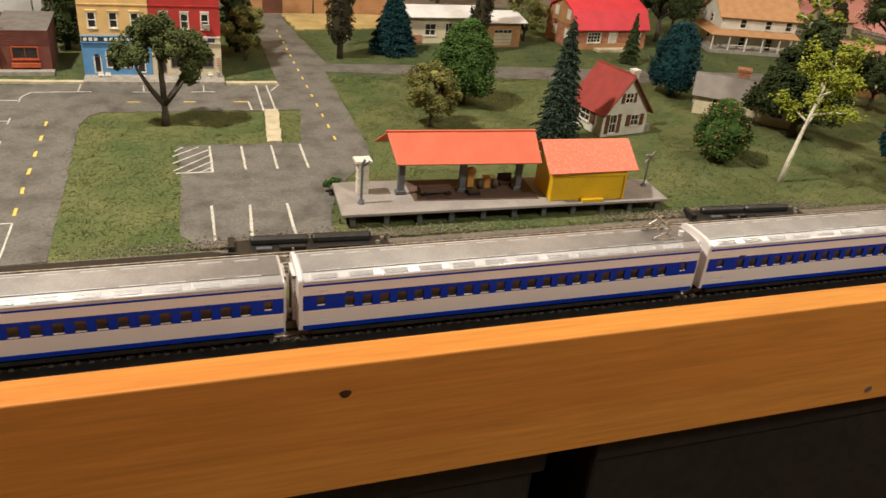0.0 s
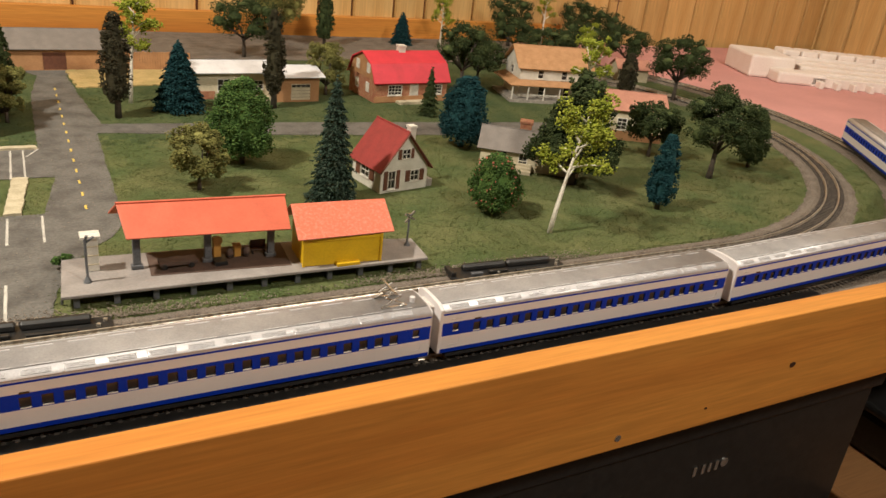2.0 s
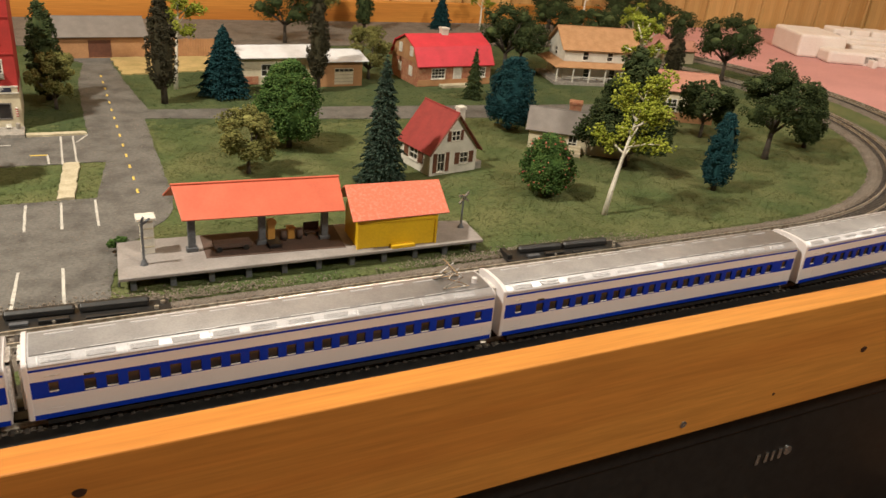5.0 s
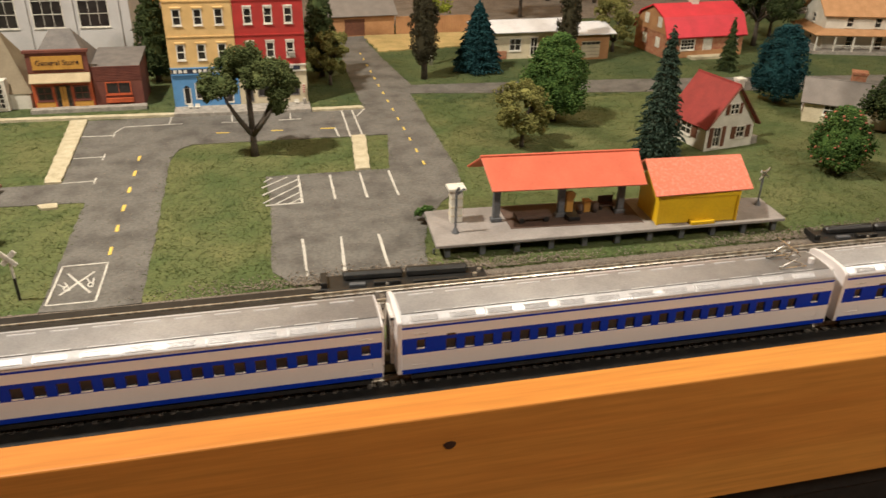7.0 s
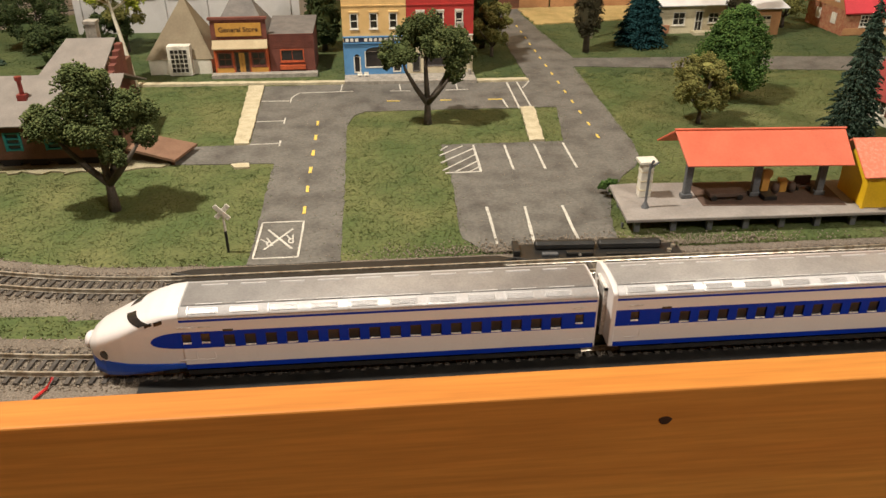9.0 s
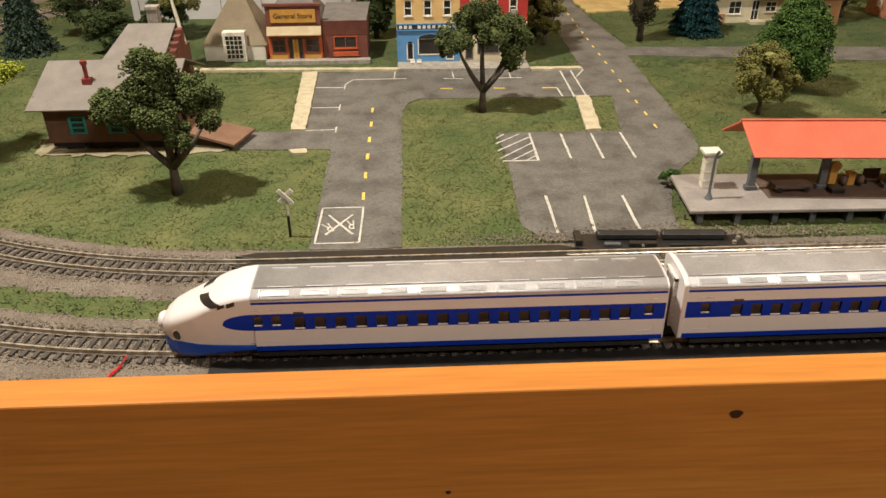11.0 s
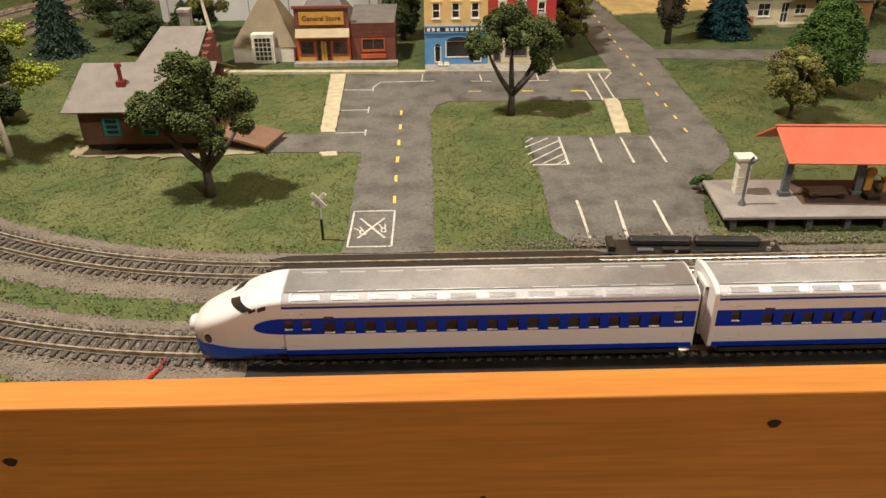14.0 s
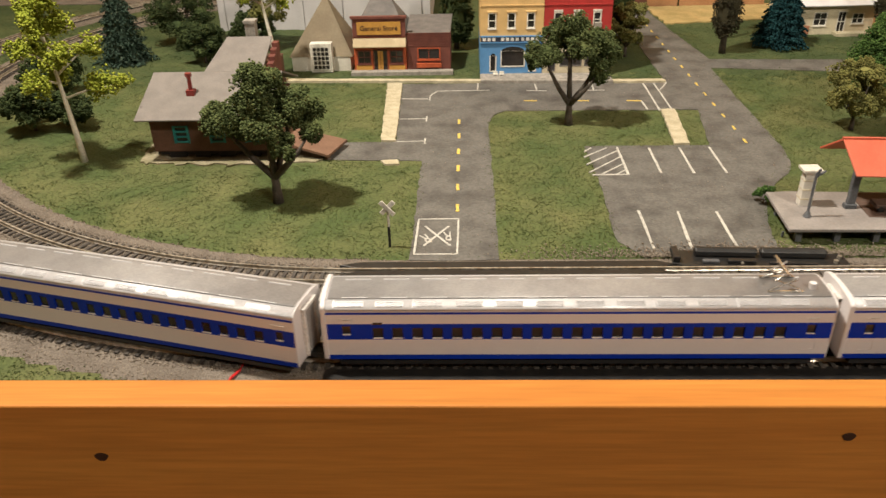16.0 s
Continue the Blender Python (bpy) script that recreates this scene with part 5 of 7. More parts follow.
    for bx in (-0.088, -0.080, 0.040):
        b = thing("street_bench", "tiny pale bench standing before the shop", "bench", pose(bx, 1.008, 0.003), "shop benches")
        part("seat", M().box(-0.003, -0.0015, 0.0022, 0.003, 0.0015, 0.0028), WHITE_TRIM, b)
        part("backrest", M().box(-0.003, 0.0010, 0.0028, 0.003, 0.0015, 0.0058), WHITE_TRIM, b)
        for lx in (-0.0026, 0.0022):
            part("leg", M().box(lx, -0.0012, 0, lx + 0.0005, 0.0012, 0.0022), WHITE_TRIM, b)
    bin_ = thing("litter_bin", "dark grey litter bin on the shop pavement", "bin", pose(0.050, 1.008, 0.003))
    part("body", M().tube([(0, 0, 0), (0, 0, 0.006), (0, 0, 0.0066)], [0.0022, 0.0026, 0.002], 10), STONE, bin_)


shop_row()


def general_store():
    t = thing("general_store", "red and orange western store with golden signboard", "shop", pose(-0.236, 1.041 + 0.04, 0))
    w, d = 0.068, 0.08
    low = [(-0.029, -0.013, 0.012, 0.028), (-0.0085, 0.0085, 0.003, 0.029), (0.013, 0.029, 0.012, 0.028)]
    four_walls(t, w, d, 0.046, ORANGE_TRIM, {"front": low})
    windows_in(t, "front", d / 2, low[::2], MAROON, (1, 1))
    windows_in(t, "front", d / 2, low[1:2], SHUTTER, (1, 0), sill=False)
    part("shade_core", M().box(-w / 2 + 0.003, -d / 2 + 0.004, 0, w / 2 - 0.003, d / 2 - 0.003, 0.045), DARK, t)
    part("door_leaf", M().box(-0.0035, -d / 2 + 0.0002, 0.003, 0.0035, -d / 2 + 0.0009, 0.028), GOLD_SIGN, t)
    for px0 in (-0.032, 0.011):
        part("base_panel", M().box(px0, -d / 2 - 0.0008, 0.001, px0 + 0.021, -d / 2, 0.0095), GOLD_SIGN, t)
    part("awning", M().extrude_x([(-d / 2, 0.045), (-d / 2, 0.036), (-d / 2 - 0.008, 0.0345), (-d / 2 - 0.008, 0.0355)], -w / 2, w / 2), AWNING, t, "cream sloping awning")
    part("parapet", M().box(-w / 2, -d / 2 - 0.001, 0.046, w / 2, -d / 2 + 0.002, 0.070), MAROON, t)
    part("parapet_cap", M().box(-w / 2 - 0.002, -d / 2 - 0.003, 0.0695, w / 2 + 0.002, -d / 2 + 0.003, 0.0725), MAROON, t)
    sign = part("signboard", M().box(-0.028, -d / 2 - 0.0022, 0.0495, 0.028, -d / 2 - 0.001, 0.0655), GOLD_SIGN, t)
    writing("General Store", 0.0085, pose(0, -d / 2 - 0.0024, 0.0575, 90), INK, sign)
    part("roof", M().add([(-w / 2 - 0.002, -d / 2 + 0.004, 0.048), (w / 2 + 0.002, -d / 2 + 0.004, 0.048), (w / 2 + 0.002, d / 2 + 0.002, 0.048), (-w / 2 - 0.002, d / 2 + 0.002, 0.048), (-0.012, 0.005, 0.088), (0.012, 0.005, 0.088)],
                         [(0, 1, 5, 4), (1, 2, 5), (2, 3, 4, 5), (3, 0, 4), (3, 2, 1, 0)]), DARK_ROOF, t)
    part("porch_floor", M().box(-w / 2 - 0.004, -d / 2 - 0.012, -0.002, w / 2 + 0.06, -d / 2, 0.0035), STONE, t)
    a = thing("store_annex", "dark maroon brick annex with red window frame", "shop", pose(-0.173, 1.043 + 0.035, 0))
    w, d = 0.056, 0.07
    hole = [(-0.014, 0.014, 0.016, 0.030)]
    four_walls(a, w, d, 0.050, MAROON, {"front": hole})
    windows_in(a, "front", d / 2, hole, ORANGE_TRIM, (1, 0))
    part("shade_core", M().box(-w / 2 + 0.003, -d / 2 + 0.004, 0, w / 2 - 0.003, d / 2 - 0.003, 0.049), DARK, a)
    part("window_box", M().box(-0.016, -d / 2 - 0.004, 0.006, 0.016, -d / 2, 0.011), ORANGE_TRIM, a)
    part("roof", M().add([(-w / 2, -d / 2, 0.0502), (w / 2, -d / 2, 0.0502), (w / 2 + 0.002, d / 2, 0.058), (-w / 2, d / 2, 0.058), (-w / 2, -d / 2, 0.048), (w / 2, -d / 2, 0.048), (w / 2, d / 2, 0.048), (-w / 2, d / 2, 0.048)], [(0, 1, 2, 3), (7, 6, 5, 4), (0, 4, 5, 1), (1, 5, 6, 2), (2, 6, 7, 3), (3, 7, 4, 0)]), DARK_ROOF, a)
    for i in range(9):
        part("brick_course", M().box(-w / 2 - 0.0004, -d / 2 - 0.0005, 0.033 + i * 0.002, w / 2 + 0.0004, -d / 2, 0.0342 + i * 0.002), MAROON, a)


general_store()


def pyramid_house():
    t = thing("pyramid_house", "white cottage with steep tan pyramid roof", "house", pose(-0.316, 1.052 + 0.045, 0))
    w, d, h = 0.078, 0.085, 0.018
    hole = [(-0.008, 0.016, 0.004, 0.0175)]
    four_walls(t, w, d, h, WHITE_WALL, {})
    part("roof", M().add([(-w / 2 - 0.003, -d / 2 - 0.001, h), (w / 2 + 0.003, -d / 2 - 0.001, h), (w / 2 + 0.003, d / 2, h), (-w / 2 - 0.003, d / 2, h), (0.004, 0.006, 0.088)], [(0, 1, 4), (1, 2, 4), (2, 3, 4), (3, 0, 4), (3, 2, 1, 0)]), STRAW_ROOF, t, "smooth straw coloured roof planes")
    porch = part("porch", M().box(-0.012, -d / 2 - 0.010, 0.0, 0.016, -d / 2 + 0.004, 0.037), WHITE_TRIM, t)
    g = part("window", M().box(-0.0085, -d / 2 - 0.0106, 0.004, 0.0125, -d / 2 - 0.0100, 0.033), PANE, porch)
    bars = M()
    for i in range(5):
        bars.box(-0.0085 + i * 0.00525 - 0.0004, -d / 2 - 0.0112, 0.004, -0.0085 + i * 0.00525 + 0.0004, -d / 2 - 0.0106, 0.033)
    for i in range(6):
        bars.box(-0.0085, -d / 2 - 0.01115, 0.004 + i * 0.0058 - 0.0004, 0.0125, -d / 2 - 0.01055, 0.004 + i * 0.0058 + 0.0004)
    part("lattice", bars, WHITE_TRIM, g)


pyramid_house()


def mill():
    t = thing("mill_building", "large pale grey mill with tall dark windows", "mill", pose(-0.348, 1.285 + 0.09, 0))
    w, d = 0.335, 0.18
    holes = []
    for i in range(5):
        x = -0.150 + i * 0.062
        holes.append((x, x + 0.040, 0.050, 0.125))
    four_walls(t, w, d, 0.165, GREY_WALL, {"front": holes})
    windows_in(t, "front", d / 2, holes, WHITE_TRIM, (2, 3))
    part("shade_core", M().box(-w / 2 + 0.004, -d / 2 + 0.006, 0, w / 2 - 0.004, d / 2 - 0.004, 0.16), DARK, t)
    for i in range(6):
        x = -0.165 + i * 0.062
        part("pilaster", M().box(x, -d / 2 - 0.003, -0.002, x + 0.009, -d / 2, 0.165), GREY_WALL, t)
    part("roof", M().box(-w / 2 - 0.003, -d / 2 - 0.003, 0.165, w / 2 + 0.003, d / 2 + 0.003, 0.170), GREY_ROOF, t)


mill()


def cabin():
    t = thing("brown_cabin", "brown clapboard cabin with light grey roof and teal windows", "cabin", pose(-0.376, 0.757, 0.003))
    w, d, h = 0.118, 0.072, 0.038
    at = Matrix.Translation((0, d / 2, 0))
    holes = [(-0.036, -0.0225, 0.014, 0.030), (-0.0005, 0.013, 0.014, 0.030), (0.034, 0.047, 0.014, 0.030)]
    wing = part("wing_shade_core", M().box(-w / 2 + 0.002, 0.002, 0.0, w / 2 - 0.002, d, 0.036), DARK, t)
    part("wall", M().wall(-w / 2, w / 2, 0.004, h, 0, 0.0015, holes), BROWN_WALL, t)
    part("wall", M().box(-w / 2, 0.0015, 0.004, -w / 2 + 0.0015, d, h).box(w / 2 - 0.0015, 0.0015, 0.004, w / 2, d, h), BROWN_WALL, t)
    for i in range(9):
        z = 0.005 + i * 0.0037
        for xa, xb in ((-w / 2, -0.037), (-0.0215, -0.0015), (0.014, 0.033), (0.048, w / 2)) if 0.011 < z < 0.030 else ((-w / 2, w / 2),):
            part("board", M().add([(xa, -0.0009, z), (xb, -0.0009, z), (xb, 0, z + 0.0035), (xa, 0, z + 0.0035), (xa, 0, z), (xb, 0, z)], [(0, 1, 2, 3), (1, 0, 4, 5), (0, 3, 4), (1, 5, 2)]), BROWN_WALL, t)
    for x0, x1, z0, z1 in holes:
        win = part("window", M().box(x0, 0.0008, z0, x1, 0.0014, z1), PANE, t)
        fr = M()
        for a, b in ((x0 - 0.001, x0 + 0.001), (x1 - 0.001, x1 + 0.001)):
            fr.box(a, -0.0018, z0 - 0.001, b, 0.0008, z1 + 0.001)
        for k in range(4):
            z = z0 + (z1 - z0) * k / 3
            fr.box(x0, -0.0015, z - 0.0006, x1, 0.0008, z + 0.0006)
        part("frame", fr, TEAL, win, "teal window frame")
    for px_ in (-0.045, -0.02, 0.005, 0.03):
        part("pier", M().box(px_, 0.001, -0.004, px_ + 0.016, 0.006, 0.004), DARK, t)
    # roof: one slope up to the rear block
    part("roof", M().sheet([(-w / 2 - 0.008, -0.016, h + 0.004), (w / 2 + 0.006, -0.016, h + 0.004), (w / 2 + 0.006, 0.055, 0.068), (-w / 2 - 0.008, 0.055, 0.068)]), GREY_ROOF, t, bevel=0.0004)
    part("roof", M().sheet([(w / 2 + 0.006, 0.125, h + 0.004), (-w / 2 - 0.008, 0.125, h + 0.004), (-w / 2 - 0.008, 0.055, 0.068), (w / 2 + 0.006, 0.055, 0.068)]), GREY_ROOF, t)
    part("wall", M().box(-w / 2, d, 0.0, w / 2, 0.11, h), BROWN_WALL, t)
    # taller rear block with stepped gable
    part("rear_wall", M().box(-0.012, 0.085, 0.0, 0.045, 0.15, 0.060), BROWN_WALL, t)
    part("rear_roof", M().sheet([(-0.020, 0.035, 0.060), (0.044, 0.035, 0.060), (0.044, 0.115, 0.088), (-0.004, 0.115, 0.088)]), GREY_ROOF, t)
    part("rear_roof", M().sheet([(-0.030, 0.165, 0.058), (-0.020, 0.035, 0.060), (-0.004, 0.115, 0.088), (-0.008, 0.125, 0.086)]), GREY_ROOF, t)
    gable = M()
    for i in range(6):
        gable.box(0.046, 0.050 + i * 0.010, 0.030, 0.052, 0.060 + i * 0.010, 0.062 + i * 0.0045)
    part("stepped_gable", gable, MAROON, t)
    chimney(t, 0.020, 0.125, 0.075, 0.103, 0.0055, STONE)
    pipe = part("stove_pipe", M().box(-0.024, 0.018, 0.050, -0.016, 0.026, 0.060).tube([(-0.020, 0.022, 0.056), (-0.020, 0.022, 0.074)], 0.0020, 8), RED_PIPE, t, "dark red stove pipe")
    part("cap", M().tube([(-0.020, 0.022, 0.073), (-0.020, 0.022, 0.0765)], 0.0032, 8), RED_PIPE, pipe)
    r = thing("plank_ramp", "brown wooden loading ramp beside the cabin", "ramp", pose(-0.315, 0.757, 0))
    part("deck", M().add([(0, 0, 0.018), (0.055, -0.012, 0.006), (0.068, 0.030, 0.006), (0.004, 0.040, 0.018), (0, 0, 0.0155), (0.055, -0.012, 0.0035), (0.068, 0.030, 0.0035), (0.004, 0.040, 0.0155)], [(0, 1, 2, 3), (7, 6, 5, 4), (0, 4, 5, 1), (1, 5, 6, 2), (2, 6, 7, 3), (3, 7, 4, 0)]), RAMP_BROWN, r)
    for lx, ly in ((0.006, 0.004), (0.05, -0.006), (0.006, 0.034), (0.058, 0.026)):
        part("post", M().box(lx, ly, -0.002, lx + 0.003, ly + 0.003, 0.006 if lx > 0.03 else 0.0165), BROWN_WALL, r)


cabin()


def white_house():
    t = thing("small_house", "small white house with red roof and brown shutters", "house", pose(0.498, 0.803, 0, 0, 0, 10))
    w, d, h, rise = 0.067, 0.062, 0.029, 0.042
    front = [(-0.023, -0.013, 0.003, 0.025), (0.009, 0.021, 0.010, 0.023)]
    left = [(-0.012, 0.006, 0.010, 0.024)]
    four_walls(t, w, d, h, WHITE_WALL, {"front": front, "left": left}, "y", rise)
    part("shade_core", M().box(-w / 2 + 0.003, -d / 2 + 0.004, 0, w / 2 - 0.003, d / 2 - 0.003, 0.029), DARK, t)
    windows_in(t, "front", d / 2, front, WHITE_TRIM, (1, 1), True)
    windows_in(t, "left", w / 2, left, WHITE_TRIM, (1, 1), True)
    up = part("window", M().box(-0.0055, -d / 2 - 0.0006, 0.039, 0.0055, -d / 2 + 0.0002, 0.050), PANE, t)
    fr = M()
    for a, b, c, e in ((-0.0065, 0.0065, 0.038, 0.0393), (-0.0065, 0.0065, 0.0498, 0.051), (-0.0065, -0.0052, 0.0393, 0.0498), (0.0052, 0.0065, 0.0393, 0.0498), (-0.0005, 0.0005, 0.0393, 0.0498), (-0.0052, 0.0052, 0.0440, 0.0449)):
        fr.box(a, -d / 2 - 0.0014, c, b, -d / 2, e)
    part("frame", fr, WHITE_TRIM, up)
    for sx in (-0.0110, 0.0068):
        part("shutter", M().box(sx, -d / 2 - 0.0012, 0.0385, sx + 0.0042, -d / 2, 0.0505), SHUTTER, up)
    gable_roof(t, w, d, h, rise, 0.004, RED_ROOF, "y", 0)
    part("bargeboard", M().tube([(-w / 2 - 0.004, -d / 2 - 0.005, h - 0.004), (0, -d / 2 - 0.005, h + rise - 0.001), (w / 2 + 0.004, -d / 2 - 0.005, h - 0.004)], 0.0012, 4), SHUTTER, t)
    chimney(t, 0.019, -0.012, 0.036, 0.072, 0.0040, WHITE_WALL)
    part("side_step", M().box(w / 2, -0.03, -0.001, w / 2 + 0.010, -0.012, 0.008), STONE, t)


white_house()


def red_house():
    t = thing("barn_roofed_house", "brick house with crimson barn roof and white door", "house", pose(0.700, 1.222, 0, 0, 0, 4))
    w, d, h = 0.142, 0.098, 0.036
    front = [(-0.045, -0.020, 0.012, 0.028), (-0.003, 0.012, 0.002, 0.031), (0.045, 0.060, 0.012, 0.028)]
    four_walls(t, w, d, h, BRICK_RED, {"front": front}, "")
    windows_in(t, "front", d / 2, front[::2], WHITE_TRIM, (3, 2))
    windows_in(t, "front", d / 2, front[1:2], WHITE_TRIM, (0, 0), sill=False, pane=WHITE_TRIM)
    part("brick_plinth", M().wall(-w / 2, w / 2, 0.0, 0.010, -d / 2 - 0.0008, -d / 2), TAN_WALL, t)
    prof = [(-d / 2 - 0.005, h - 0.003), (-d / 2 + 0.013, h + 0.026), (0, h + 0.041), (d / 2 - 0.013, h + 0.026), (d / 2 + 0.005, h - 0.003)]
    inner = [(y * 0.985, z - 0.002) for y, z in prof]
    part("roof", M().extrude_x(prof + inner[::-1], -w / 2 - 0.004, w / 2 + 0.004), BRIGHT_RED_ROOF, t, "smooth crimson barn roof")
    for gx in (-w / 2, w / 2 - 0.002):
        part("gable_wall", M().extrude_x([(y * 0.95, z - 0.001) for y, z in prof], gx, gx + 0.002), TAN_WALL, t)
    for z in (0.012, 0.044):
        for y in (-0.022, 0.018):
            part("window", M().box(-w / 2 - 0.0008, y - 0.006, z, -w / 2, y + 0.006, z + 0.016), WHITE_TRIM, t)
    chimney(t, 0.0, 0.0, h + 0.036, h + 0.050, 0.006, WHITE_WALL)
    part("porch_slab", M().box(-0.03, -d / 2 - 0.016, -0.002, 0.03, -d / 2, 0.003), CREAM_WALK, t)


red_house()


def farmhouse():
    t = thing("farmhouse", "white two-storey farmhouse with tan roof and porch", "house", pose(1.005, 1.205, 0, 0, 0, -14))
    w, d, h, rise = 0.140, 0.085, 0.062, 0.030
    front = [(-0.035, -0.024, 0.040, 0.055), (0.012, 0.023, 0.040, 0.055), (0.05, 0.061, 0.040, 0.055), (-0.03, -0.018, 0.006, 0.026), (0.02, 0.032, 0.002, 0.028)]
    left = [(-0.01, 0.002, 0.012, 0.026), (-0.01, 0.002, 0.040, 0.054)]
    four_walls(t, w, d, h, WHITE_WALL, {"front": front, "left": left}, "x", rise)
    part("shade_core", M().box(-w / 2 + 0.003, -d / 2 + 0.004, 0, w / 2 - 0.003, d / 2 - 0.003, 0.06), DARK, t)
    windows_in(t, "front", d / 2, front, WHITE_TRIM, (0, 1))
    windows_in(t, "left", w / 2, left, WHITE_TRIM, (0, 1))
    gable_roof(t, w, d, h, rise, 0.007, TAN_ROOF, "x", 0)
    part("porch_roof", M().sheet([(-w / 2 - 0.024, -d / 2 - 0.026, 0.031), (w / 2, -d / 2 - 0.026, 0.031), (w / 2, -d / 2, 0.037), (-w / 2, -d / 2, 0.037)]).sheet([(-w / 2 - 0.024, d / 2, 0.031), (-w / 2 - 0.024, -d / 2 - 0.026, 0.031), (-w / 2, -d / 2, 0.037), (-w / 2, d / 2, 0.037)]), TAN_ROOF, t)
    part("porch_floor", M().box(-w / 2 - 0.022, -d / 2 - 0.024, -0.002, w / 2, -d / 2, 0.004).box(-w / 2 - 0.022, -d / 2, -0.002, -w / 2, d / 2, 0.004), STONE, t)
    for i in range(6):
        x = -w / 2 - 0.020 + i * 0.031
        part("porch_post", M().box(x, -d / 2 - 0.0235, 0.004, x + 0.002, -d / 2 - 0.0215, 0.0305), WHITE_TRIM, t)
    part("porch_rail", M().box(-w / 2 + 0.010, -d / 2 - 0.0232, 0.013, w / 2 - 0.01, -d / 2 - 0.0222, 0.0142), WHITE_TRIM, t)


farmhouse()


def ranch():
    t = thing("ranch_house", "low cream ranch house with white flat roof", "house", pose(0.412, 1.245, 0, 0, 0, 2))
    w, d = 0.135, 0.075
    front = [(-0.03, -0.012, 0.012, 0.030), (0.005, 0.016, 0.002, 0.031), (0.026, 0.042, 0.014, 0.028)]
    four_walls(t, w, d, 0.042, IVORY_WALL, {"front": front})
    windows_in(t, "front", d / 2, front, WHITE_TRIM, (1, 1))
    part("shade_core", M().box(-w / 2 + 0.003, -d / 2 + 0.004, 0, w / 2 - 0.003, d / 2 - 0.003, 0.04), DARK, t)
    gable_roof(t, w, d, 0.043, 0.008, 0.009, WHITE_ROOF, "x", 0)
    part("plinth", M().box(-0.06, -d / 2 - 0.0012, 0.0, -0.035, -d / 2, 0.012), BRICK_RED, t)
    part("terrace", M().box(0.0, -d / 2 - 0.016, -0.002, 0.05, -d / 2, 0.003), CREAM_WALK, t)
    g = thing("garage", "brick garage with white roof and cream door", "garage", pose(0.505, 1.222, 0, 0, 0, 2))
    w, d = 0.070, 0.075
    hole = [(-0.012, 0.020, 0.002, 0.028)]
    four_walls(g, w, d, 0.040, TAN_WALL, {"front": hole})
    door = part("garage_door", M().box(-0.012, -d / 2 + 0.0005, 0.0, 0.020, -d / 2 + 0.001, 0.028), IVORY_WALL, g, "cream panelled garage door")
    for i in range(4):
        part("panel", M().box(-0.011 + i * 0.0078, -d / 2 - 0.0003, 0.0225, -0.0045 + i * 0.0078, -d / 2 + 0.0005, 0.0268), PANE, door)
    for i in range(3):
        part("groove", M().box(-0.012, -d / 2, 0.006 + i * 0.0055, 0.020, -d / 2 + 0.0005, 0.0066 + i * 0.0055), STONE, door)
    gable_roof(g, w, d, 0.041, 0.008, 0.008, WHITE_ROOF, "x", 0)


ranch()


def cottage():
    t = thing("cottage", "cream cottage with grey roof and brick chimney", "house", pose(0.725, 0.832, 0, 0, 0, -36))
    w, d, h, rise = 0.135, 0.062, 0.026, 0.020
    front = [(-0.045, -0.032, 0.010, 0.022), (-0.015, -0.004, 0.001, 0.023), (0.03, 0.045, 0.010, 0.022)]
    left = [(-0.008, 0.008, 0.008, 0.022)]
    four_walls(t, w, d, h, IVORY_WALL, {"front": front, "left": left}, "x", rise)
    windows_in(t, "front", d / 2, front, WHITE_TRIM, (1, 1))
    windows_in(t, "left", w / 2, left, WHITE_TRIM, (1, 1), True)
    gable_roof(t, w, d, h, rise, 0.005, GREY_ROOF, "x", 0)
    chimney(t, -0.012, 0.008, 0.034, 0.058, 0.008, BRICK_RED)
    for i in range(3):
        part("step", M().box(-0.025, -d / 2 - 0.006 - 0.006 * i, -0.002, 0.003, -d / 2 - 0.006 * i, 0.009 - 0.003 * i), IVORY_WALL, t)


cottage()


def salmon_house():
    t = thing("salmon_roofed_house", "tan house with salmon roof and white window", "house", pose(0.997, 0.945, 0, 0, 0, -28))
    w, d, h, rise = 0.09, 0.075, 0.050, 0.020
    left = [(-0.008, 0.008, 0.016, 0.034)]
    four_walls(t, w, d, h, IVORY_WALL, {"left": left, "front": [(-0.03, -0.015, 0.016, 0.034)]}, "x", rise)
    windows_in(t, "left", w / 2, left, WHITE_TRIM, (1, 2))
    windows_in(t, "front", d / 2, [(-0.03, -0.015, 0.016, 0.034)], WHITE_TRIM, (1, 2))
    part("plinth", M().box(-w / 2 - 0.001, -d / 2 - 0.001, -0.002, w / 2 + 0.001, d / 2 + 0.001, 0.014), TAN_WALL, t)
    gable_roof(t, w, d, h, rise, 0.006, PINK_TILE, "x", 0)
    s = thing("salmon_shed", "far small shed with salmon roof", "shed", pose(1.33, 1.34, 0, 0, 0, -20))
    four_walls(s, 0.07, 0.05, 0.028, IVORY_WALL, {}, "x", 0.015)
    gable_roof(s, 0.07, 0.05, 0.028, 0.015, 0.005, PINK_TILE, "x", 0)


salmon_house()


